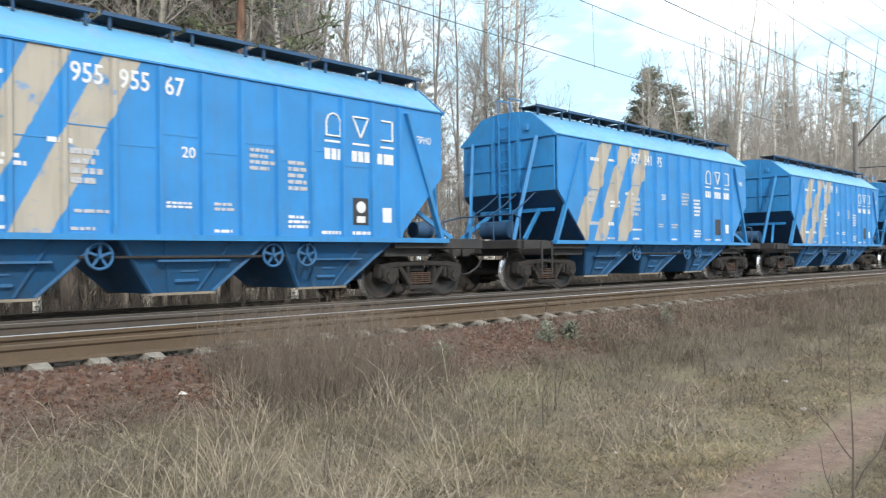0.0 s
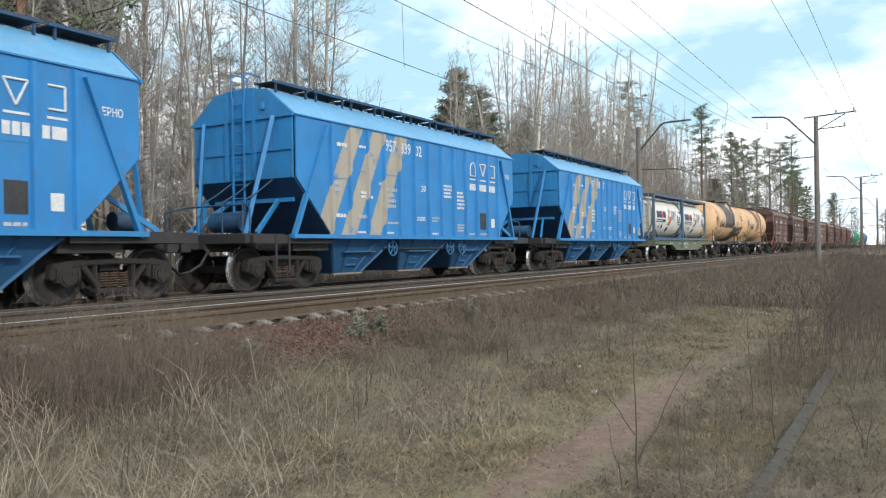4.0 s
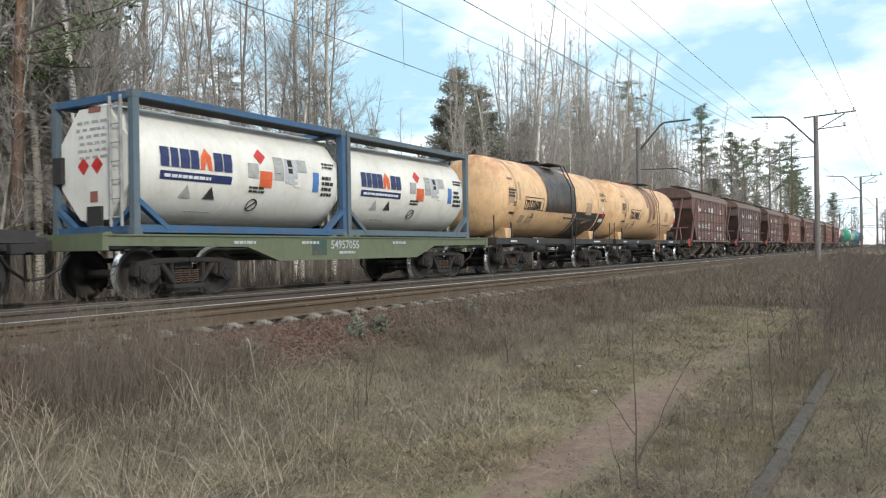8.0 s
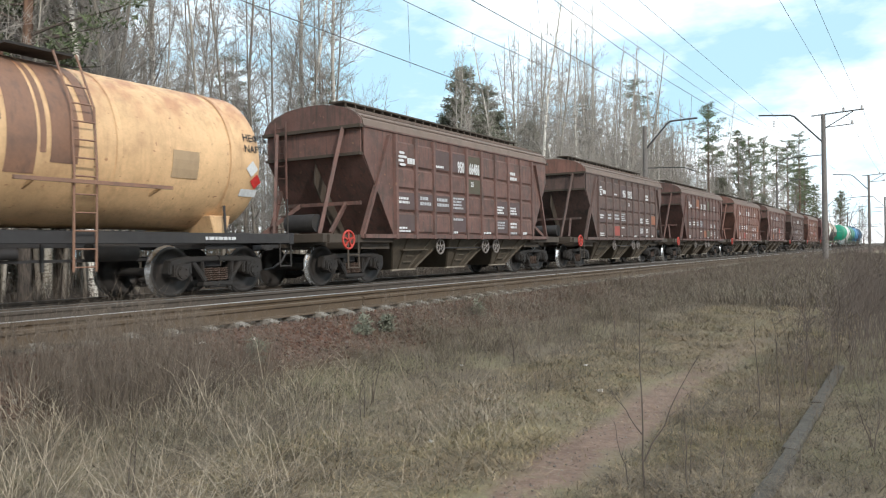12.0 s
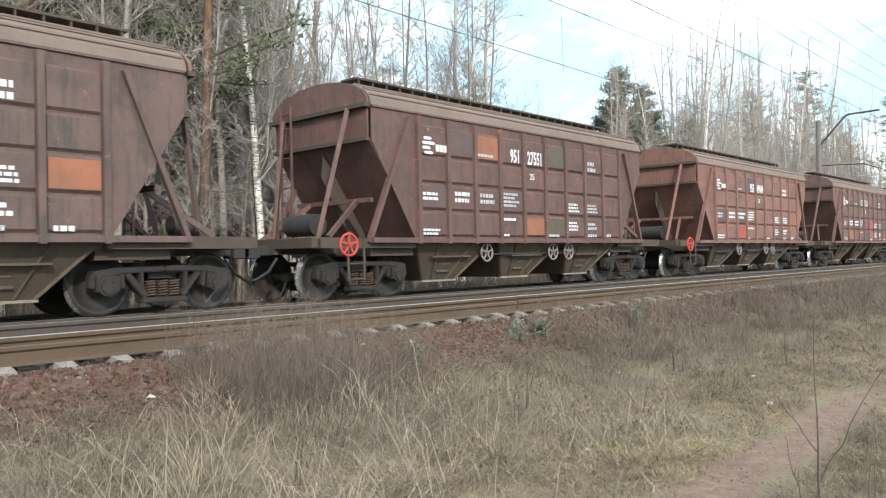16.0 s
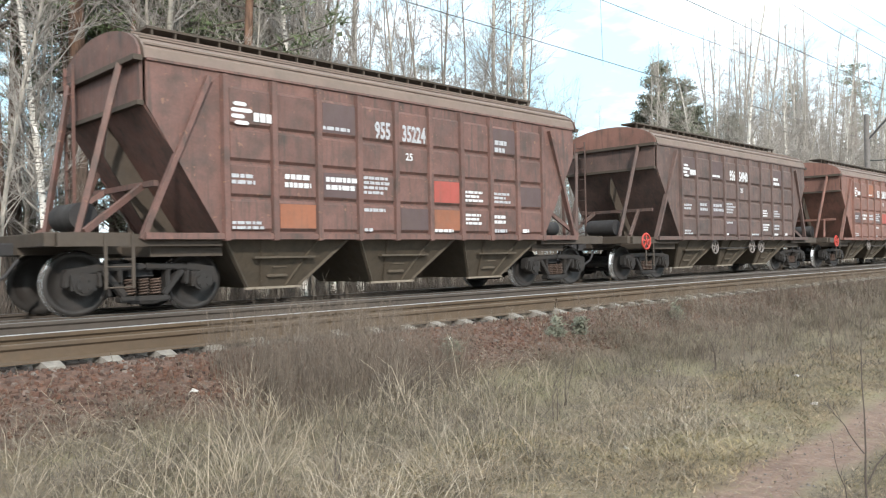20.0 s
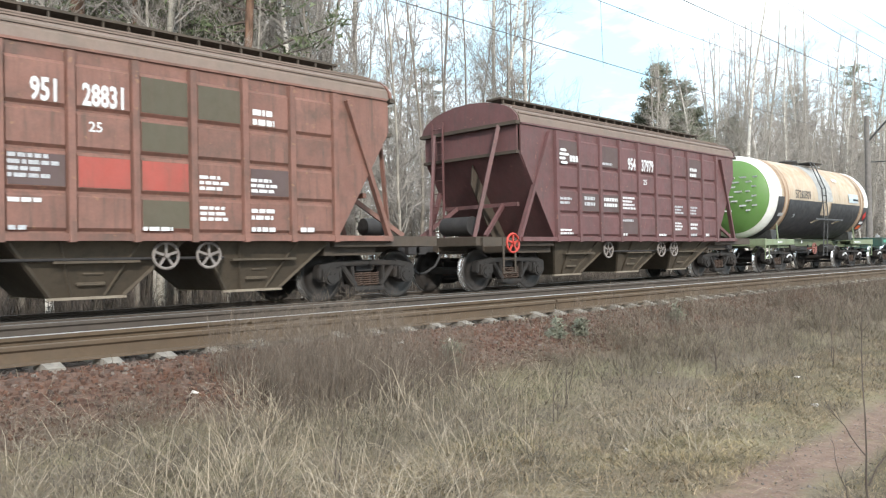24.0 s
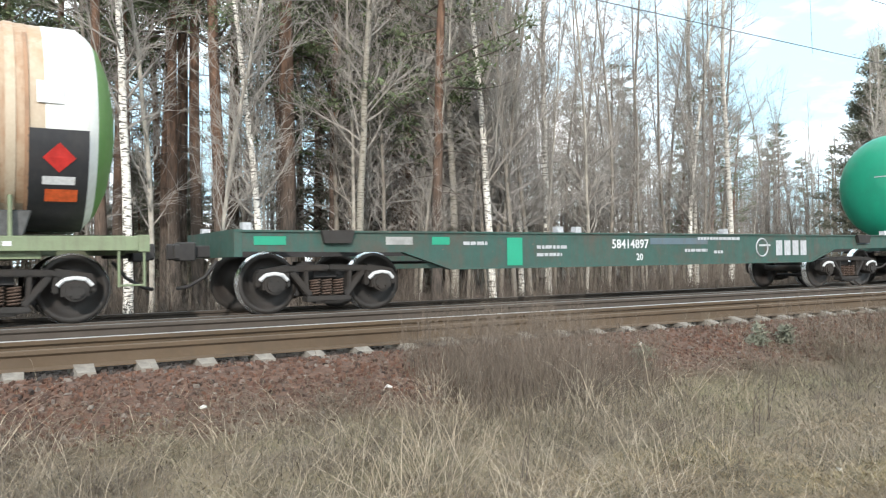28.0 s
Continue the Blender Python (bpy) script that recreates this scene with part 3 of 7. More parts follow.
def build_ground():
    xs = [-600, -300, -120, -60, -35] + [-22 + 0.5 * i for i in range(125)] + [42 + 2.5 * i for i in range(34)] + [140, 180, 240, 340, 600, 1200, 2500]
    ys = [-600, -200, -80, -40, -22, -14, -9, -6, -4] + [-3 + 0.25 * i for i in range(36)] + [6.3, 6.65, 7.0, 7.25, 8, 9, 10.3, 11.0, 12, 13, 14.7, 15.2, 15.9, 16.6, 17.5, 18.5, 20, 22, 24, 27, 31, 36, 44, 60, 90, 150, 300, 700, 1500]
    verts = [(x, y, rough_ground(x, y) if abs(y) < 100 and -30 < x < 150 else ground_z(x, y)) for y in ys for x in xs]
    n = len(xs)
    faces = [(j * n + i, j * n + i + 1, (j + 1) * n + i + 1, (j + 1) * n + i) for j in range(len(ys) - 1) for i in range(n - 1)]
    me = mesh_arrays("ground", verts, faces, M["ground"], True)
    return tagged(new("ground", me), "dry grassy field, reddish ballast bed and leaf litter", "ground", kind="structure")


ground = build_ground()

# ---------------------------------------------------------------- tracks
RAIL_HALF = [(0.075, 0.0), (0.075, 0.011), (0.012, 0.03), (0.0095, 0.12), (0.036, 0.142), (0.0375, 0.172), (0.03, 0.18)]


def rail_shape(x0, x1, part_of="side"):
    g = Shape()
    half = RAIL_HALF if part_of == "side" else [(0.031, 0.176), (0.031, 0.1805), (0.024, 0.1835)]
    poly = [(y, z) for y, z in half] + [(-y, z) for y, z in reversed(half)]
    edges = [x0, -20, 0, 20, 60, 140, x1] if x0 < -20 else [x0, x1]
    for a, b in zip(edges, edges[1:]):
        g.prism(poly, "x", a, b)
    return g


def build_track(name, yc, head_z, label, sleepers, spare=False):
    t = thing(name, label, "railway track", kind="structure", at=pose(0, yc, head_z))
    for s in (-1, 1):
        r = part("rail", rail_shape(-120, 900), M["rail_side"] if s < 0 and yc < 10 else M["rail_far"], t, "rusty steel rail", at=pose(0, s * 0.797, -0.182))
        part("rail_head", rail_shape(-120, 900, "top"), M["tread"] if s < 0 and yc < 10 else M["tread_dull"], r, "polished running surface")
    # concrete sleepers with sunken middle and sloping ends
    g = Shape()
    prof = [(-1.37, -0.265, 0.105), (-1.1, -0.205, 0.12), (-0.6, -0.196, 0.13), (0.0, -0.235, 0.11), (0.6, -0.196, 0.13), (1.1, -0.205, 0.12), (1.37, -0.265, 0.105)]
    for (y0, z0, w0), (y1, z1, w1) in zip(prof, prof[1:]):
        pts = [(-w0, y0, z0 - 0.16), (w0, y0, z0 - 0.16), (w0 * 0.72, y0, z0), (-w0 * 0.72, y0, z0), (-w1, y1, z1 - 0.16), (w1, y1, z1 - 0.16), (w1 * 0.72, y1, z1), (-w1 * 0.72, y1, z1)]
        g.add(pts, [(0, 1, 2, 3), (7, 6, 5, 4), (3, 2, 6, 7), (0, 3, 7, 4), (1, 5, 6, 2)])
    me = g.mesh("sleeper", M["concrete"])
    clip = Shape()
    for s in (-0.797, 0.797):
        for d in (-0.11, 0.11):
            clip.box((0, s + d, -0.178), (0.1, 0.07, 0.03)).rod((0, s + d, -0.17), (0, s + d, -0.13), 0.014, 6)
    cm = clip.mesh("rail_clip", M["steel_dirty"])
    x0, n = sleepers
    for i in range(n):
        sl = part("sleeper", me, None, t, at=pose(x0 + i * 0.543, random.uniform(-0.02, 0.02), random.uniform(-0.006, 0.006), 0, 0, random.uniform(-0.6, 0.6)))
        if i < 50:
            part("rail_clip", cm, None, sl)
    far = Shape()
    for i in range(n, n + 260):
        far.box((x0 + i * 0.543, 0, -0.3), (0.24, 2.7, 0.16))
    part("sleeper_row", far, M["concrete"], t)["kind"] = "stuff"
    return t


track_near = build_track("railway_track", NEAR_Y, NEAR_Z, "empty near track with rusty rails on concrete sleepers", (-4.05, 86))
track_far = build_track("railway_track", TRACK_Y, 0.0, "track under the train with rails on concrete sleepers", (-6.0, 60))
for a, b in ((-40, -14.9), (-14.85, 10.1), (10.15, 35), (35.05, 60)):
    spare = thing("spare_rail", "rusty spare rail laid along the sleeper ends", "rail", "spare rails", at=pose(0, 7.70, -0.108))
    for nm, half in (("rail_foot", RAIL_HALF[:3]), ("rail_web", RAIL_HALF[2:4]), ("rail_top", RAIL_HALF[3:])):
        part(nm, Shape().prism([(y, z) for y, z in half] + [(-y, z) for y, z in reversed(half)], "x", a, b), M["rail_old"], spare)


def stones(name, count, box, size, seed, mat, zfun, label):
    rng = np.random.default_rng(seed)
    base = np.array([(-1, -1, -.7), (1, -1, -.7), (1, 1, -.7), (-1, 1, -.7), (-.7, -.6, .8), (.8, -.7, .6), (.6, .7, .9), (-.8, .6, .7)], float)
    quad = np.array([(3, 2, 1, 0), (4, 5, 6, 7), (0, 1, 5, 4), (1, 2, 6, 5), (2, 3, 7, 6), (3, 0, 4, 7)])
    x = box[0] + (box[1] - box[0]) * rng.random(count) ** 1.6
    y = box[2] + (box[3] - box[2]) * rng.random(count)
    V, F = [], []
    for i in range(count):
        s = size * rng.uniform(0.5, 1.4)
        a = rng.uniform(0, 6.28)
        p = base * (s * rng.uniform(0.55, 1.25, 3)) * rng.uniform(0.45, 1.15, (8, 1)) + rng.normal(0, 0.18 * s, (8, 3))
        ca, sa = math.cos(a), math.sin(a)
        p = np.stack([p[:, 0] * ca - p[:, 1] * sa, p[:, 0] * sa + p[:, 1] * ca, p[:, 2]], 1)
        V.append(p + (x[i], y[i], zfun(x[i], y[i]) + s * 0.25))
        F.append(quad + 8 * i)
    me = mesh_arrays(name, np.concatenate(V), np.concatenate(F), mat)
    return tagged(new(name, me), label, "ballast", kind="stuff")


stones("ballast_stones", 26000, (-4, 46, 5.95, 7.45), 0.022, 3, M["stone"], ground_z, "reddish crushed stone beside the near track")
stones("ballast_bed_stones", 8000, (-4, 50, 7.4, 10.4), 0.024, 4, M["stone_dark"], ground_z, "crushed stone between the sleepers")
stones("track_gap_stones", 5000, (-4, 50, 10.4, 15.2), 0.026, 5, M["stone_dark"], ground_z, "crushed stone between the two tracks")

stones("path_stones", 700, (2.8, 13, 1.8, 2.5), 0.007, 6, M["grit"], rough_ground, "small pale stones trodden into the path")
stones("grass_litter", 500, (2.6, 12, -0.2, 1.5), 0.014, 7, M["litter"], rough_ground, "leaf litter and bark scraps in the grass")

# old concrete edging by the path, sunk and worn
krng = random.Random(4)
for i, (a, b) in enumerate(((4.3, 6.0), (6.01, 7.9), (7.92, 10.6))):
    k = Shape()
    n = 14
    pr = [(-0.058, -0.25), (0.05, -0.25), (0.05, -0.012), (0.04, 0.0), (-0.042, 0.002), (-0.056, -0.014)]
    pts = []
    for j in range(n + 1):
        w = [krng.uniform(-0.003, 0.003) for _ in range(6)]
        pts += [((b - a) * j / n, y + e * (q > 1), z + (e * 0.8 if q > 1 else 0)) for q, ((y, z), e) in enumerate(zip(pr, w))]
    k.add(pts, [(j * 6 + q, j * 6 + (q + 1) % 6, (j + 1) * 6 + (q + 1) % 6, (j + 1) * 6 + q) for j in range(n) for q in range(6)] + [tuple(range(6)), tuple(range(n * 6 + 5, n * 6 - 1, -1))])
    solid("concrete_edging", k, M["kerb"], "mossy concrete edging beam half sunk in grass", "kerb", "edging beams", at=pose(a, 0.80 + 0.012 * i, -0.638 - 0.008 * i, 3, 0.4, 0.4 * i - 0.4))

# ---------------------------------------------------------------- rolling stock: running gear
WHEEL_R = 0.475


def wheelset_meshes():
    w, t = Shape(), Shape()
    for s in (-1, 1):
        # disc with hub, dished plate and tyre
        w.lathe([(s * 0.66, 0.0), (s * 0.66, 0.13), (s * 0.735, 0.14), (s * 0.745, 0.38), (s * 0.715, 0.40), (s * 0.715, 0.5), (s * 0.745, 0.503), (s * 0.757, 0.48),
                 (s * 0.845, 0.474), (s * 0.845, 0.40), (s * 0.80, 0.385), (s * 0.79, 0.15), (s * 0.86, 0.13), (s * 0.86, 0.0)], 30, "y")
        t.lathe([(s * 0.716, 0.502), (s * 0.745, 0.506), (s * 0.76, 0.484), (s * 0.846, 0.4765)], 36, "y")
        for k in range(4):
            a = k * math.pi / 2 + 0.4
            w.rod((0.26 * math.cos(a), s * 0.74, 0.26 * math.sin(a)), (0.26 * math.cos(a), s * 0.80, 0.26 * math.sin(a)), 0.03, 6)
    w.rod((0, -1.1, 0), (0, 1.1, 0), 0.082, 12)
    return w.mesh("wheelset", M["wheel"]), t.mesh("tread", M["wheel_rim"])


def side_frame_mesh():
    """Cast frame in the x-z plane: top chord, sloping members, spring seat, axle jaws."""
    g = Shape()
    for s in (-1, 1):
        g.bar((s * 0.0, 0, 0.72), (s * 0.72, 0, 0.70), 0.2, 0.10)
        g.bar((s * 0.66, 0, 0.71), (s * 1.16, 0, 0.63), 0.2, 0.12)
        g.bar((s * 0.62, 0, 0.66), (s * 0.30, 0, 0.27), 0.18, 0.10)
        g.bar((s * 0.38, 0, 0.68), (s * 0.36, 0, 0.28), 0.17, 0.07, up=(1, 0, 0))
        g.bar((s * 1.14, 0, 0.66), (s * 1.16, 0, 0.43), 0.18, 0.09, up=(1, 0, 0))
        g.bar((s * 0.70, 0, 0.66), (s * 0.68, 0, 0.42), 0.18, 0.08, up=(1, 0, 0))
    g.box((0, 0, 0.22), (0.78, 0.22, 0.09))
    g.box((0, 0, 0.165), (0.46, 0.16, 0.05))
    return soft_edges(g.mesh("side_frame", M["steel_dirty"]), 0.018)


def axle_box_mesh():
    g = Shape()
    g.rod((0, -0.13, 0), (0, 0.13, 0), 0.165, 14)
    g.box((0, 0, 0.03), (0.36, 0.22, 0.24))
    g.rod((0, -0.16, -0.01), (0, -0.12, -0.01), 0.12, 12)
    for a in range(4):
        g.rod((0.085 * math.cos(a * 1.571 + .785), -0.175, 0.085 * math.sin(a * 1.571 + .785) - 0.01), (0.085 * math.cos(a * 1.571 + .785), -0.15, 0.085 * math.sin(a * 1.571 + .785) - 0.01), 0.018, 6)
    return g.mesh("axle_box", M["steel_dirty"])


def spring_mesh():
    g = Shape()
    g.pipe([(0.075 * math.cos(k * 0.55), 0.075 * math.sin(k * 0.55), 0.275 + k * 0.0037) for k in range(69)], 0.016, 5)
    return g.mesh("spring", M["spring_rust"])


def bolster_mesh():
    g = Shape()
    g.prism([(-0.95, 0.56), (-0.55, 0.44), (0.55, 0.44), (0.95, 0.56), (0.95, 0.68), (-0.95, 0.68)], "x", -0.2, 0.2)
    g.rod((0, 0, 0.66), (0, 0, 0.82), 0.2, 14)
    g.rod((-0.5, -0.62, 0.3), (-0.5, 0.62, 0.3), 0.045, 8).rod((0.5, -0.62, 0.3), (0.5, 0.62, 0.3), 0.045, 8)
    for s in (-1, 1):
        for q in (-0.79, 0.79):
            g.box((s * 0.44, q, 0.45), (0.06, 0.1, 0.36))
    return g.mesh("bogie", M["steel_dark"])


WS_M, RIM_M = wheelset_meshes()
rim_start = len(WS_M.polygons)
wb = bmesh.new()
wb.from_mesh(WS_M)
wb.from_mesh(RIM_M)
wb.to_mesh(WS_M)
wb.free()
WS_M.materials.append(M["wheel_rim"])
for p in WS_M.polygons[rim_start:]:
    p.material_index = 1
bpy.data.meshes.remove(RIM_M)
SF_M, AB_M, SP_M, BO_M = side_frame_mesh(), axle_box_mesh(), spring_mesh(), bolster_mesh()
LINER_M = Shape().pipe([(-0.22, -0.10, 0.53), (-0.14, -0.12, 0.61), (0.0, -0.13, 0.635), (0.14, -0.12, 0.61), (0.22, -0.10, 0.53)], 0.032, 6).mesh("white_lining", M["letter_white"])


def bogie(wagon, x, lined=False):
    b = part("bogie", BO_M, None, wagon, "sooty two-axle bogie", at=pose(x, 0, 0))
    for s in (-1, 1):
        part("side_frame", SF_M, None, b, at=pose(0, s * 1.018, 0, 0, 0, 0 if s < 0 else 180))
        for d in (-0.2, 0.0, 0.2):
            part("spring", SP_M, None, b, at=pose(d, s * 1.018, 0))
        ws = part("wheelset", WS_M, None, b, "worn steel wheel pair", at=pose(s * 0.925, 0, WHEEL_R))
        for q in (-1, 1):
            part("axle_box", AB_M, None, b, at=pose(s * 0.925, q * 1.03, WHEEL_R, 0, 0, 0 if q < 0 else 180))
        if lined:
            part("white_lining", LINER_M, None, b, at=pose(s * 0.925, -1.03, 0.0))
    return b


def coupler(wagon, x, s):
    g = Shape()
    g.bar((x - s * 0.7, 0, 1.0), (x - s * 0.28, 0, 1.0), 0.16, 0.2)
    g.box((x - s * 0.17, 0, 1.0), (0.26, 0.42, 0.3))
    g.box((x - s * 0.02, 0.14, 1.0), (0.2, 0.12, 0.26)).box((x - s * 0.02, -0.16, 1.0), (0.12, 0.1, 0.24))
    c = part("coupler", g, M["steel_dark"], wagon, "automatic coupler head", bevel=0.02)
    h = Shape().pipe([(x - s * 0.6, -0.35, 0.85), (x - s * 0.4, -0.36, 0.6), (x - s * 0.15, -0.3, 0.45), (x, -0.2, 0.42)], 0.028, 6)
    part("brake_hose", h, M["steel_dark"], c)
    return c


def hand_wheel(parent, x, y, z, R, mat, label):
    g = Shape().ring((x, y, z), (0, 1, 0), R, R * 0.13, 18, 6)
    for k in range(5):
        a = k * math.tau / 5 + 0.3
        g.bar((x, y, z), (x + R * math.cos(a), y, z + R * math.sin(a)), R * 0.2, R * 0.14, up=(0, 1, 0))
    g.rod((x, y - 0.05, z), (x, y + 0.25, z), R * 0.2, 8)
    return part("hand_wheel", g, mat, parent, label)


def ladder(parent, x, y, z0, z1, mat, w=0.4, name="ladder", steps=None, along="x"):
    l = Shape()
    d = (1, 0, 0) if along == "x" else (0, 1, 0)
    d = Vector(d) * (w / 2)
    p0, p1 = Vector((x, y, z0)), Vector((x, y, z1))
    l.bar(p0 - d, p1 - d, 0.03, 0.05, up=(1, 0, 0)).bar(p0 + d, p1 + d, 0.03, 0.05, up=(1, 0, 0))
    n = steps or max(2, int((z1 - z0) / 0.3))
    for i in range(n):
        q = p0.lerp(p1, (i + 0.5) / n)
        l.rod(q - d, q + d, 0.012, 6)
    return part(name, l, mat, parent)


# ---------------------------------------------------------------- hopper wagons
LEN_H, BODY_X, SIDE_X, EAVE_Z, SILL_Z, HALF_W, KNEE_Z = 7.36, 5.34, 4.17, 3.82, 1.22, 1.55, 2.45


def hopper_gear(w, steel, low, braces):
    """Underframe, bogies, end platforms and struts that both kinds of hopper share."""
    part("centre_sill", Shape().span((-6.75, -0.25, 0.92), (6.75, 0.25, 1.2)), steel, w, "grimy steel centre sill")
    for s in (-1, 1):
        lo, hi = min(s * 6.6, s * 6.75), max(s * 6.6, s * 6.75)
        part("end_beam", Shape().span((lo, -1.42, 1.02), (hi, 1.42, 1.22)), steel, w, bevel=0.01)
        for q in (-1, 1):
            part("side_sill", Shape().span((min(s * 4.1, s * 6.6), q * 1.42 - 0.07, 1.02), (max(s * 4.1, s * 6.6), q * 1.42 + 0.07, 1.2)), steel, w)
        part("end_platform", Shape().span((min(s * 5.5, s * 6.7), -1.34, 1.2), (max(s * 5.5, s * 6.7), 1.34, 1.225)), steel, w)
        part("bolster", Shape().span((min(s * 4.0, s * 5.2), -1.3, 0.86), (max(s * 4.0, s * 5.2), 1.3, 1.02)), steel, w)
    for s in (-1, 1):
        bogie(w, s * 5.2)
        coupler(w, s * LEN_H, s)
        for q in (-1, 1):
            part("side_strut", Shape().bar((s * 4.35, q * 1.60, 3.68), (s * 5.42, q * 1.50, 1.12), 0.08, 0.11, up=(0, 1, 0)), braces, w, "slanting channel strut")
            part("end_brace", Shape().bar((s * 5.52, q * 1.05, 3.80), (s * 6.05, q * 0.72, 1.24), 0.07, 0.09), braces, w)
            part("slope_stay", Shape().bar((s * 5.05, q * 0.75, 2.0), (s * 6.1, q * 1.1, 1.24), 0.07, 0.09), braces, w)
        part("stay_rail", Shape().bar((s * 5.05, -1.2, 2.0), (s * 5.05, 1.2, 2.0), 0.08, 0.09), braces, w)
    tank = Shape().rod((-5.9, -0.55, 1.5), (-5.9, 0.35, 1.5), 0.22, 16)
    part("air_tank", tank, low, w, "dusty brake air tank")
    part("brake_cylinder", Shape().rod((5.8, -0.2, 1.45), (6.3, -0.2, 1.45), 0.18, 14), low, w)
    st = Shape()
    for dz in (0.42, 0.72):
        st.rod((-5.95, -1.5, dz), (-5.55, -1.5, dz), 0.014, 6)
    st.bar((-5.95, -1.5, 0.4), (-5.95, -1.5, 1.2), 0.05, 0.02).bar((-5.55, -1.5, 0.4), (-5.55, -1.5, 1.2), 0.05, 0.02)
    part("step_iron", st, steel, w)


def hopper_bins(w, mat):
    """Three discharge bins below the sill, each with ledge, stiffeners and gate."""
    for c in (-2.78, 0.0, 2.78):
        t, b = 1.34, 0.53
        zt, zb, yt, yb = 1.2, 0.30, 1.47, 0.86
        g = Shape()
        top = [(c - t, -yt, zt), (c + t, -yt, zt), (c + t, yt, zt), (c - t, yt, zt)]
        bot = [(c - b, -yb, zb), (c + b, -yb, zb), (c + b, yb, zb), (c - b, yb, zb)]
        g.add(top + bot, [(0, 1, 5, 4), (1, 2, 6, 5), (2, 3, 7, 6), (3, 0, 4, 7), (7, 6, 5, 4), (3, 2, 1, 0)])
        bin_ = part("discharge_bin", g, mat, w, "dusty sloping discharge bin")
        face = lambda u, k, o=0.0: (c + u * (t + (b - t) * k), -(yt + (yb - yt) * k) - o, zt + (zb - zt) * k)
        for u in (-0.98, 0.98):
            part("stiffener", Shape().bar(face(u, 0.02, .01), face(u, 0.98, .01), 0.05, 0.05), mat, bin_)
        for u in (-0.45, 0.45):
            part("stiffener", Shape().bar(face(u, 0.02, .01), face(u * 1.0, 0.98, .01), 0.03, 0.04), mat, bin_)
        part("ledge", Shape().bar(face(-0.62, 0.42, .05), face(0.62, 0.42, .05), 0.1, 0.035), mat, bin_)
        for q in (-1, 1):
            part("outlet_lip", Shape().box((c, q * (yb + 0.02), zb - 0.01), (2 * b + 0.08, 0.06, 0.04)), M["lip"], bin_, "worn pale outlet lip")
        for dy, dz, ww in ((0.14, 0.2, 0.42), (0.22, 0.36, 0.3)):
            part("gate_catch", Shape().box((c, -yb - dy, zb + dz), (ww, 0.06, 0.06)), mat, bin_, bevel=0.015)


def side_poly(knee=KNEE_Z):
    return [(-SIDE_X, SILL_Z), (SIDE_X, SILL_Z), (BODY_X, knee), (BODY_X, EAVE_Z), (-BODY_X, EAVE_Z), (-BODY_X, knee)]


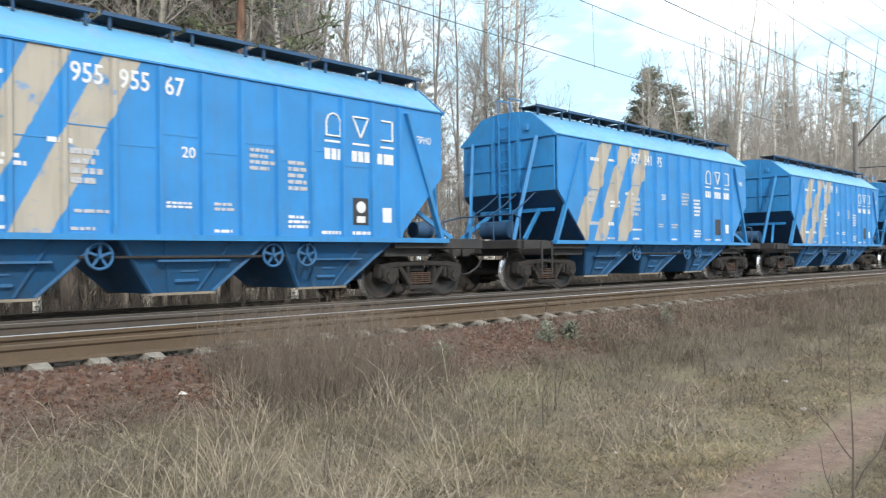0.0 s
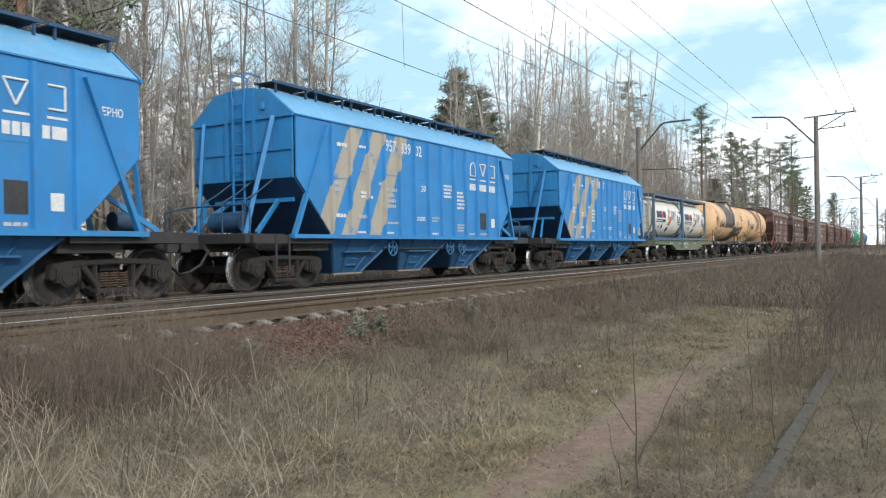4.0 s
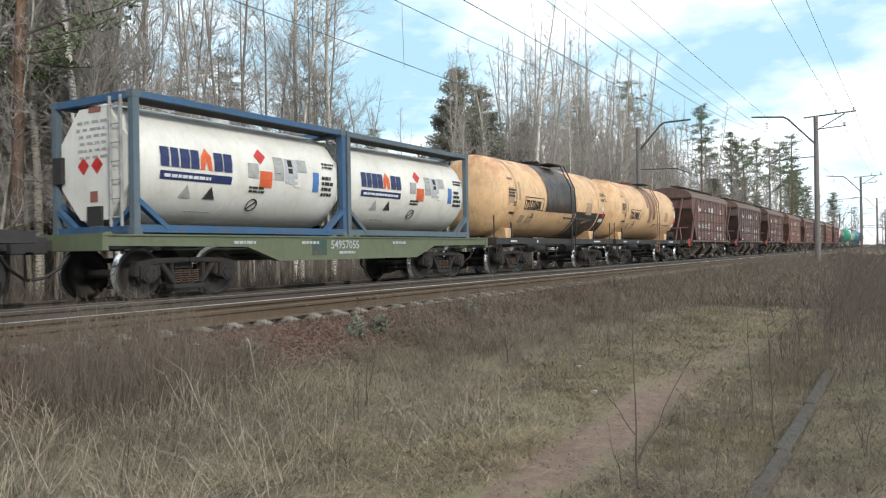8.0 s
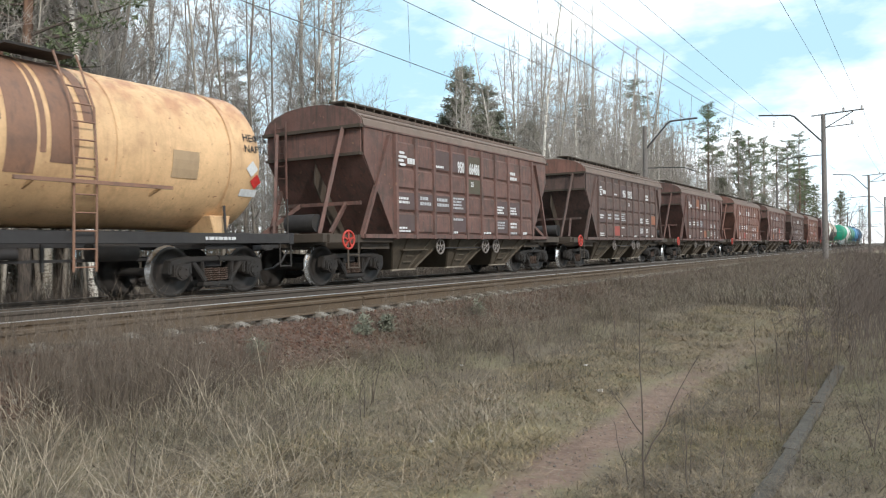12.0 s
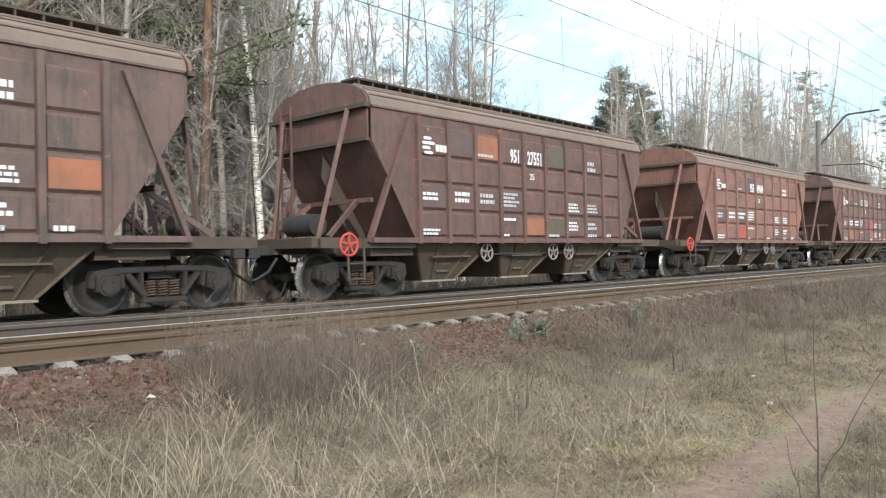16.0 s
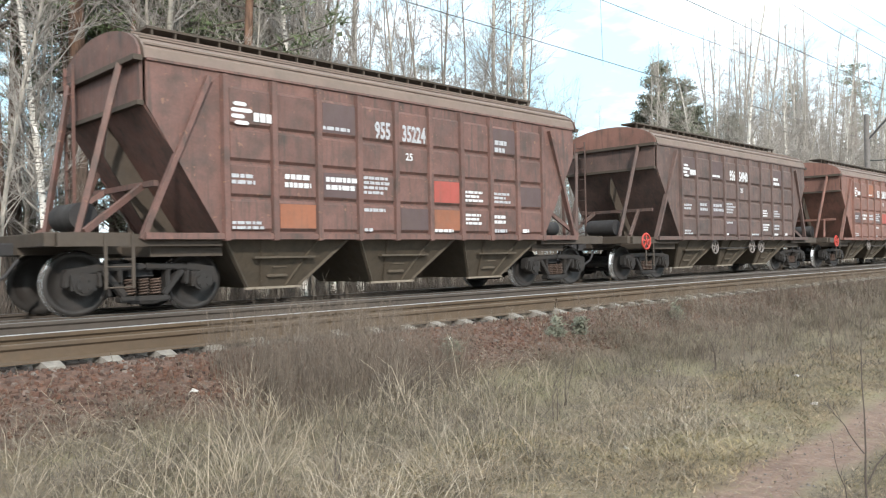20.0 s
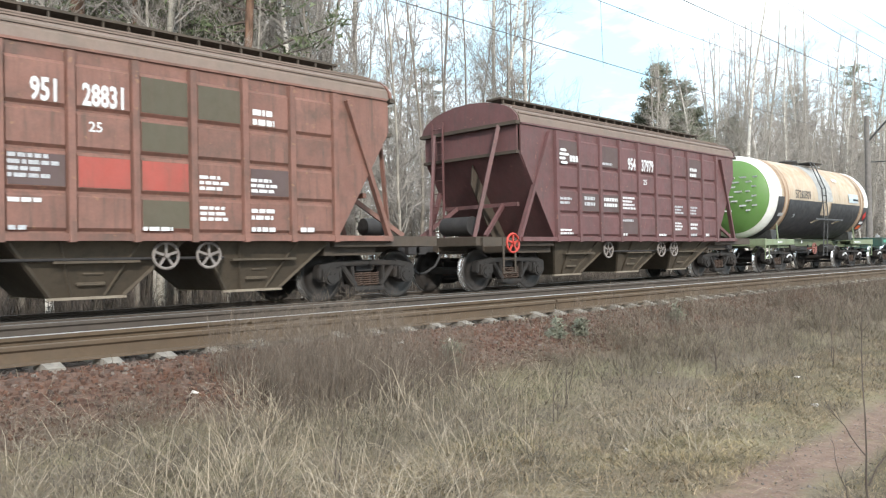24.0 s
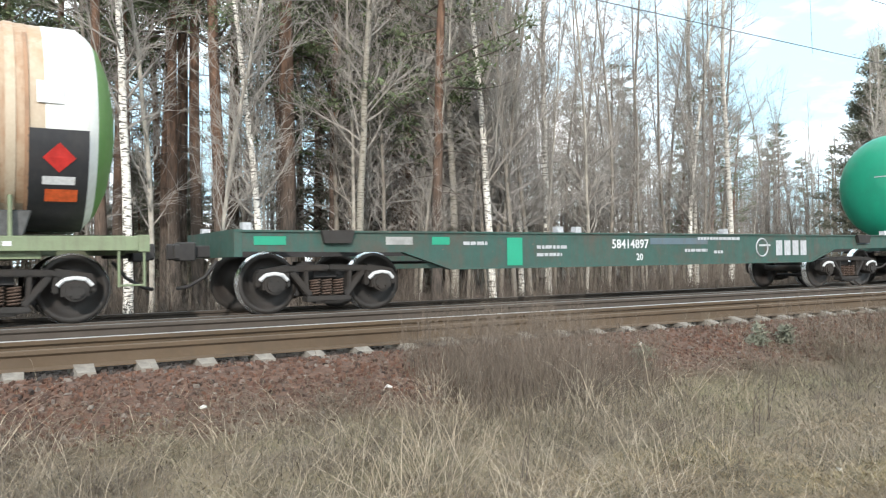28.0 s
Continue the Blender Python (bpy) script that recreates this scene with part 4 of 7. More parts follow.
def blue_hopper():
    w = thing("hopper_wagon", "blue grain hopper wagon with beige stripes, moving in the train", "hopper wagon", "blue hopper wagons")
    # Gear and bins take the blues that hold under-body shade in their colour.
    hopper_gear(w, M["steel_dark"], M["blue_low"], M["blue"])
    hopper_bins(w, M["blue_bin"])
    for q in (-1, 1):
        lo, hi = (-HALF_W, -HALF_W + 0.04) if q < 0 else (HALF_W - 0.04, HALF_W)
        side = part("side_wall", Shape().prism(side_poly(), "y", lo, hi), M["blue_side"], w, "blue side sheet with slanting beige stripes")
        for i in range(13):
            x = -4.17 + i * 0.695
            part("rib", Shape().prism([(x - 0.055, 0), (x + 0.055, 0), (x + 0.03, 0.07), (x - 0.03, 0.07)], "z", SILL_Z, EAVE_Z - 0.06), M["blue_side"], side,
                 at=pose(0, -HALF_W, 0, 0, 0, 0) if q > 5 else Matrix.Translation((0, q * HALF_W, 0)) @ Matrix.Diagonal((1, q, 1, 1)))
        part("eave_rail", Shape().span((-BODY_X, min(q * 1.52, q * 1.585), EAVE_Z - 0.03), (BODY_X, max(q * 1.52, q * 1.585), EAVE_Z)), M["blue"], w)
        part("sill", Shape().span((-5.5, min(q * 1.44, q * 1.62), SILL_Z - 0.09), (5.5, max(q * 1.44, q * 1.62), SILL_Z)), M["blue"], w)
        seam = Shape()
        for i in range(12):
            x = -4.17 + i * 0.695
            seam.span((x + 0.06, min(q * 1.545, q * 1.558), 2.52 + (i % 2) * 0.22), (x + 0.635, max(q * 1.545, q * 1.558), 2.535 + (i % 2) * 0.22))
        part("weld_seam", seam, M["blue"], w)
    prof = [(-1.56, EAVE_Z), (-1.50, EAVE_Z + 0.05), (-0.82, 4.42), (-0.3, 4.5), (0.3, 4.5), (0.82, 4.42), (1.50, EAVE_Z + 0.05), (1.56, EAVE_Z)]
    part("roof", Shape().prism(prof, "x", -BODY_X - 0.02, BODY_X + 0.02), M["blue_roof"], w, "pale sloping roof")
    for s in (-1, 1):
        part("end_wall", Shape().span((min(s * 5.37, s * 5.41), -1.5, KNEE_Z), (max(s * 5.37, s * 5.41), 1.5, EAVE_Z)), M["blue"], w)
        part("end_band", Shape().span((min(s * 5.40, s * 5.46), -1.56, EAVE_Z - 0.05), (max(s * 5.40, s * 5.46), 1.56, EAVE_Z + 0.02)), M["blue"], w)
        part("end_cap", Shape().prism([(y, z) for y, z in prof], "x", s * 5.43 - 0.015, s * 5.43 + 0.015), M["blue"], w)
        for y in (-0.42, 0.42):
            part("end_post", Shape().span((min(s * 5.40, s * 5.47), y - 0.045, KNEE_Z), (max(s * 5.40, s * 5.47), y + 0.045, 4.42)), M["blue"], w)
        # The sheet's dark blue carries the shade below the end wall in its colour.
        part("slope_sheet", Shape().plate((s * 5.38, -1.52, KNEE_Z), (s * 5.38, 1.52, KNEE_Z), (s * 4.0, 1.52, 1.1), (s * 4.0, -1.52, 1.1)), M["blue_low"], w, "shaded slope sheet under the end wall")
        part("lamp_bracket", Shape().box((s * 5.48, -0.72, 4.05), (0.06, 0.12, 0.16)), M["blue"], w, bevel=0.01)
        part("end_seam", Shape().span((min(s * 5.41, s * 5.445), -1.5, 3.05), (max(s * 5.41, s * 5.445), 1.5, 3.08)), M["blue"], w)
    for i in range(8):
        x = -4.75 + i * 1.36
        wk = part("walkway_panel", Shape().span((x - 0.6, -0.93, 4.585), (x + 0.6, -0.44, 4.6)), M["steel_dark"], w, "dark roof walkway panel")
        for y0, y1 in ((-0.97, -0.93), (-0.44, -0.40)):
            part("panel_edge", Shape().span((x - 0.64, y0, 4.56), (x + 0.64, y1, 4.62)), M["blue_low"], wk)
        for d in (-0.5, 0.5):
            part("bracket", Shape().bar((x + d, -0.9, 4.36), (x + d, -0.9, 4.59), 0.035, 0.05), M["blue_low"], wk)
            part("bracket", Shape().bar((x + d, -0.45, 4.44), (x + d, -0.45, 4.59), 0.035, 0.05), M["blue_low"], wk)
    for x in (-3.6, -1.2, 1.2, 3.6):
        part("roof_hatch", Shape().rod((x, 0.25, 4.48), (x, 0.25, 4.64), 0.3, 16), M["blue_roof"], w)
    for x in (-1.55, 1.37, 2.07):
        hand_wheel(w, x, -1.42, 0.90, 0.19, M["blue_bin"], "dusty blue gate handwheel")
    part("gate_shaft", Shape().rod((-1.8, -1.3, 0.88), (1.7, -1.3, 0.88), 0.025, 6), M["steel_dark"], w)
    return w


def end_ladders(w):
    """Ladders, grab rails and platform railings that only two of the blue wagons have."""
    for s in (-1, 1):
        for y in (-0.9, -0.3, 0.3):
            part("handrail", Shape().pipe([(s * 6.3, y, 1.22), (s * 6.3, y, 1.9), (s * 5.9, y, 2.1), (s * 5.4, y, 2.42)], 0.018, 6), M["blue_low"], w)
        part("guard_rail", Shape().pipe([(s * 6.45, -1.25, 1.22), (s * 6.45, -1.25, 1.75), (s * 6.2, -0.9, 1.85), (s * 6.2, 0.9, 1.85), (s * 6.45, 1.25, 1.75), (s * 6.45, 1.25, 1.22)], 0.02, 6), M["blue_low"], w)
        ladder(w, s * 5.5, 0.0, 1.3, 4.3, M["blue"], 0.34, along="y")
        for y in (-0.2, 0.2):
            part("grab_rail", Shape().pipe([(s * 5.5, y, 4.3), (s * 5.5, y, 4.85), (s * 5.0, y, 4.85), (s * 5.0, y, 4.6)], 0.018, 6), M["blue"], w, "bent grab rail above the ladder")


def on_side(w, rng, x, z, ww, h, rows, mat, y=-1.556, name="lettering"):
    return part(name, bars(rng, ww, h, rows), mat, w, at=pose(x, y, z))


def blue_marks(w, number, rng, graffiti):
    """Painted number, load marks and the operator's emblem as plain shapes."""
    L, D = M["letter_white"], M["letter_dim"]
    x = -2.0
    for grp, step in ((number[:3], 0.685), (number[3:6], 0.70), (number[6:], 0.5)):
        part("wagon_number", letters(grp, 0.40, L, wide=0.80), None, w, at=pose(x, -1.556, 3.36))
        x += step
    part("load_figure", letters("20", 0.24, L), None, w, at=pose(-0.35, -1.556, 2.42))
    part("cargo_word", letters("ЗЕРНО", 0.19, L, wide=0.8), None, w, at=pose(4.55, -1.556, 3.12))
    e = Shape()
    e.pipe([(2.42, 0, 3.05), (2.42, 0, 3.32), (2.48, 0, 3.42), (2.58, 0, 3.46), (2.68, 0, 3.42), (2.74, 0, 3.32), (2.74, 0, 3.05), (2.42, 0, 3.05)], 0.022, 4)
    e.pipe([(3.02, 0, 3.45), (3.40, 0, 3.45), (3.21, 0, 3.07), (3.02, 0, 3.45)], 0.024, 4)
    e.pipe([(3.72, 0, 3.45), (4.0, 0, 3.45), (4.0, 0, 3.08), (3.72, 0, 3.08)], 0.024, 4)
    for x0, x1 in ((2.38, 2.78), (3.02, 3.42), (3.70, 4.04)):
        e.span((x0, -0.004, 2.93), (x1, 0.004, 2.97))
    part("emblem", e, L, w, "white geometric emblem", at=pose(0, -1.555, 0))
    k = Shape()
    for x0, x1 in ((2.38, 2.50), (2.53, 2.64), (2.67, 2.78), (3.00, 3.12), (3.15, 3.27), (3.30, 3.42), (3.62, 3.74), (3.78, 4.02)):
        k.span((x0, -0.004, 2.62), (x1, 0.004, 2.82))
    part("lettering", k, L, w, at=pose(0, -1.555, 0))
    for x, z, ww, h, rows in ((-3.95, 3.25, 0.4, 0.14, 1), (-3.1, 3.3, 0.5, 0.1, 1), (-4.05, 2.2, 0.3, 0.3, 2), (-3.05, 2.1, 0.55, 0.2, 2), (-2.3, 2.45, 0.4, 0.12, 1), (-2.0, 1.9, 0.5, 0.55, 4),
                              (-1.95, 1.5, 0.5, 0.08, 1), (-0.6, 1.62, 0.45, 0.12, 2), (0.2, 1.6, 0.45, 0.16, 2), (0.85, 2.3, 0.5, 0.4, 4), (1.6, 2.0, 0.5, 0.55, 5), (1.6, 1.35, 0.5, 0.25, 3),
                              (-3.2, 1.25, 0.5, 0.08, 1), (-2.0, 1.25, 0.45, 0.08, 1), (0.2, 1.25, 0.45, 0.08, 1), (2.3, 1.25, 0.5, 0.1, 1), (3.0, 1.25, 0.5, 0.1, 1), (-4.0, 1.6, 0.45, 0.14, 1), (-3.15, 1.6, 0.4, 0.14, 1)):
        on_side(w, rng, x, z, ww, h, rows, D if rng.random() < 0.5 else L)
    part("box_stencil", Shape().box((3.85, -1.557, 1.65), (0.22, 0.006, 0.28)), L, w)
    p = part("notice_panel", Shape().box((3.2, -1.555, 1.7), (0.36, 0.01, 0.5)), M["black_paint"], w, "dark square panel")
    if graffiti:
        part("stencil", Shape().rod((3.2, -1.568, 1.78), (3.2, -1.56, 1.78), 0.11, 14).box((3.2, -1.564, 1.55), (0.2, 0.006, 0.12)), L, p, "pale painted blobs")


PANEL_ROWS = [(1.30, 1.73), (1.86, 2.31), (2.44, 2.88), (3.01, 3.55)]


def brown_hopper(mat, wheels):
    w = thing("hopper_wagon", "red-brown ribbed grain hopper wagon, moving in the train", "hopper wagon", "brown hopper wagons")
    hopper_gear(w, M["brown_low"], M["steel_dark"], mat)
    hopper_bins(w, M["brown_bin"])
    n = 9
    for q in (-1, 1):
        lo, hi = (-HALF_W, -HALF_W + 0.04) if q < 0 else (HALF_W - 0.04, HALF_W)
        side = part("side_wall", Shape().prism(side_poly(3.12), "y", lo, hi), mat, w)
        flip = Matrix.Translation((0, q * HALF_W, 0)) @ Matrix.Diagonal((1, q, 1, 1))
        for i in range(n + 1):
            x = -4.07 + i * (8.14 / n)
            part("rib", Shape().prism([(x - 0.07, 0), (x + 0.07, 0), (x + 0.05, 0.085), (x - 0.05, 0.085)], "z", SILL_Z - 0.12, EAVE_Z - 0.06), mat, side, at=flip)
        for z0, z1 in PANEL_ROWS:
            for i in range(n):
                x0, x1 = -4.07 + i * (8.14 / n) + 0.07, -4.07 + (i + 1) * (8.14 / n) - 0.07
                g = Shape().add([(x0, 0, z0 - 0.05), (x1, 0, z0 - 0.05), (x1 - 0.01, 0.045, z0), (x0 + 0.01, 0.045, z0), (x0 + 0.01, 0.045, z1), (x1 - 0.01, 0.045, z1), (x1, 0, z1 + 0.05), (x0, 0, z1 + 0.05)],
                                [(0, 1, 2, 3), (3, 2, 5, 4), (4, 5, 6, 7), (0, 3, 4, 7), (1, 6, 5, 2)])
                part("panel", g, mat, side, at=flip)
        part("eave_rail", Shape().span((-BODY_X, min(q * 1.52, q * 1.585), EAVE_Z - 0.03), (BODY_X, max(q * 1.52, q * 1.585), EAVE_Z + 0.01)), mat, w)
        part("sill", Shape().span((-5.4, min(q * 1.44, q * 1.62), SILL_Z - 0.1), (5.4, max(q * 1.44, q * 1.62), SILL_Z)), mat, w)
    arch = [(1.58 * math.cos(a), EAVE_Z + 0.62 * math.sin(a) ** 0.9) for a in [math.pi * k / 14 for k in range(15)]]
    part("roof", Shape().prism(arch, "x", -BODY_X - 0.03, BODY_X + 0.03), M["brown_roof"], w, "dusty arched roof")
    for z in (0.22, 0.36, 0.48):
        a = math.asin(min(1, (z / 0.62) ** (1 / 0.9)))
        part("roof_seam", Shape().span((-BODY_X, -1.58 * math.cos(a) - 0.015, EAVE_Z + z), (BODY_X, -1.58 * math.cos(a) + 0.015, EAVE_Z + z + 0.03)), M["brown_roof"], w)
    for s in (-1, 1):
        part("end_cap", Shape().prism(arch, "x", s * 5.44 - 0.02, s * 5.44 + 0.02), M["brown_red"] if mat == M["brown_dark"] else mat, w, "arched end sheet")
        part("end_wall", Shape().span((min(s * 5.37, s * 5.42), -1.5, 3.15), (max(s * 5.37, s * 5.42), 1.5, EAVE_Z)), mat, w)
        part("end_band", Shape().span((min(s * 5.40, s * 5.54), -1.58, EAVE_Z - 0.05), (max(s * 5.40, s * 5.54), 1.58, EAVE_Z + 0.03)), M["brown_low"], w)
        part("end_band", Shape().span((min(s * 5.36, s * 5.47), -1.52, 3.12), (max(s * 5.36, s * 5.47), 1.52, 3.19)), M["brown_low"], w)
        part("slope_sheet", Shape().plate((s * 5.36, -1.52, 3.14), (s * 5.36, 1.52, 3.14), (s * 4.0, 1.52, 1.1), (s * 4.0, -1.52, 1.1)), mat, w, "sloping sheet under the end wall")
        ladder(w, s * 5.58, 0.9, 1.24, 4.1, mat, 0.36, along="y")
        part("underside_web", Shape().prism([(s * 5.3, 3.0), (s * 4.1, 1.2), (s * 4.6, 1.2), (s * 5.36, 2.5)], "y", -0.02, 0.02), M["brown_low"], w)
    wk = part("roof_walkway", Shape().span((-4.9, -0.62, 4.56), (4.9, -0.12, 4.60)), M["brown_low"], w, "brown roof walkway")
    for i in range(25):
        x = -4.8 + i * 0.4
        part("bracket", Shape().bar((x, -0.58, 4.36), (x, -0.58, 4.57), 0.03, 0.05), M["brown_low"], wk)
    if wheels:
        for x in (-1.70, 0.97, 1.68):
            hand_wheel(w, x, -1.42, 0.90, 0.2, M["grey_wheel"], "dusty gate handwheel")
        hand_wheel(w, -5.62 if mat == M["maroon"] else -5.93, -1.50, 1.08, 0.21, M["red_wheel"], "bright red brake handwheel")
        part("gate_shaft", Shape().rod((-1.6, -1.3, 0.86), (2.0, -1.3, 0.86), 0.025, 6), M["steel_dark"], w)
    return w


PATCHES = {     # column, row of panels, paint
    "a": [(i, j, "patch_dark") for i, j in ((2, 3), (3, 3), (0, 1), (1, 1), (2, 1), (3, 1), (3, 0), (0, 0), (6, 1), (6, 0), (7, 1))] + [(4, 3, "patch_green"), (4, 2, "patch_green")],
    "b": [(2, 3, "patch_orange"), (4, 0, "patch_orange"), (3, 1, "patch_dark"), (1, 3, "patch_dark"), (0, 1, "patch_dark"), (5, 3, "patch_green"), (5, 0, "patch_green")],
    "c": [(0, 1, "patch_dark"), (2, 1, "patch_dark"), (3, 3, "patch_dark"), (6, 0, "patch_dark"), (2, 0, "patch_red"), (8, 1, "patch_orange")],
    "d": [(5, 1, "patch_red"), (5, 0, "patch_orange"), (1, 0, "patch_orange"), (2, 3, "patch_dark"), (7, 3, "patch_dark"), (2, 1, "patch_dark"), (8, 1, "patch_dark"), (4, 0, "patch_dark")],
    "e": [(2, 3, "patch_orange"), (4, 1, "patch_red"), (5, 1, "patch_red"), (0, 1, "patch_dark"), (3, 1, "patch_dark"), (5, 3, "patch_green"), (5, 2, "patch_green"), (5, 0, "patch_green"), (6, 3, "patch_green"), (7, 1, "patch_dark")],
    "f": [(0, 3, "patch_dark"), (2, 3, "patch_dark"), (7, 3, "patch_dark"), (1, 1, "patch_dark"), (3, 0, "patch_dark"), (2, 1, "patch_dark")],
}


def brown_marks(w, number, rng, key, bold=True):
    L, D = M["letter_white"], M["letter_dim"]
    pw = 8.14 / 9
    cell = lambda i: -4.07 + i * pw + 0.09
    for i, j, m in PATCHES[key]:
        part("paint_patch", Shape().box((cell(i) + pw / 2 - 0.09, -1.597, sum(PANEL_ROWS[j]) / 2), (pw - 0.18, 0.008, PANEL_ROWS[j][1] - PANEL_ROWS[j][0] - 0.02)), M[m], w, "repainted rectangular patch")
    part("wagon_number", letters(number[:3], 0.43, L if bold else D, wide=0.60, bold=0.03), None, w, at=pose(-0.98, -1.604, 3.03))
    part("wagon_number", letters(number[3:], 0.43, L if bold else D, wide=0.58, bold=0.03), None, w, at=pose(-0.30, -1.604, 3.03))
    part("load_figure", letters("25", 0.2, L), None, w, at=pose(-0.22, -1.604, 2.66))
    em = Shape()
    for k, (x0, x1) in enumerate(((0.06, 0.3), (0.0, 0.22), (0.0, 0.36), (0.04, 0.26))):
        em.prism([(x0, 0.03 + k * 0.11), (x0 + 0.04, k * 0.11), (x1, k * 0.11), (x1 + 0.04, 0.03 + k * 0.11), (x1, 0.07 + k * 0.11), (x0 + 0.04, 0.07 + k * 0.11)], "y", -0.004, 0.004)
    for x0 in (0.42, 0.54, 0.66):
        em.span((x0, -0.004, 0.08), (x0 + 0.1, 0.004, 0.24))
    part("emblem", em, L, w, "white railway emblem", at=pose(cell(0), -1.604, 2.98) @ Matrix.Diagonal((1.0, 1, 0.92, 1)))
    for x, z, ww, h, rows in ((cell(2), 3.05, 0.6, 0.1, 1), (cell(7) + 0.05, 3.0, 0.5, 0.32, 2), (cell(0), 2.0, 0.55, 0.2, 2), (cell(1) + 0.1, 1.98, 0.6, 0.28, 2), (cell(2) + 0.05, 1.98, 0.7, 0.28, 2),
                              (cell(3), 1.95, 0.65, 0.36, 4), (cell(3), 1.62, 0.6, 0.1, 1), (cell(6), 1.9, 0.55, 0.26, 3), (cell(7), 1.9, 0.55, 0.26, 3), (cell(6), 1.42, 0.55, 0.26, 3), (cell(7), 1.45, 0.55, 0.22, 2),
                              (cell(0), 1.27, 0.6, 0.16, 2), (cell(5), 1.25, 0.6, 0.1, 1), (cell(7), 1.25, 0.5, 0.12, 1), (cell(8) + 0.05, 1.25, 0.3, 0.13, 1), (cell(3), 1.25, 0.25, 0.1, 1)):
        on_side(w, rng, x, z, ww, h, rows, L if rng.random() < 0.6 else D, -1.602)


# ---------------------------------------------------------------- tank wagons
def wrap(me, R, zc, x, a0, lift=0.014):
    """Lays a flat lettering mesh on the near side of a tank: x along it, height becomes the angle."""
    for v in me.vertices:
        a = a0 + v.co.z / R
        r = R + lift - v.co.y
        v.co = (v.co.x + x, -r * math.cos(a), zc + r * math.sin(a))
    return me


def tank_strip(R, zc, x0, x1, a0, a1, off=0.004, n=14, nx=2):
    g = Shape()
    pts, fs = [], []
    for i in range(nx + 1):
        for k in range(n + 1):
            a = a0 + (a1 - a0) * k / n
            pts.append((x0 + (x1 - x0) * i / nx, -(R + off) * math.cos(a), zc + (R + off) * math.sin(a)))
    for i in range(nx):
        for k in range(n):
            fs.append((i * (n + 1) + k, (i + 1) * (n + 1) + k, (i + 1) * (n + 1) + k + 1, i * (n + 1) + k + 1))
    return g.add(pts, fs, True)


def tank_barrel(half, R, zc, dish=0.55):
    prof = [(-half, 0.0), (-half + 0.04, R * 0.35), (-half + 0.13, R * 0.62), (-half + 0.27, R * 0.83), (-half + 0.42, R * 0.94), (-half + dish, R)]
    prof += [(x, R) for x in np.linspace(-half + dish + 0.2, half - dish - 0.2, 8)]
    prof += [(-x, r) for x, r in reversed(prof[:6])]
    return Shape().lathe(prof, 44, "x", (0, 0, zc))


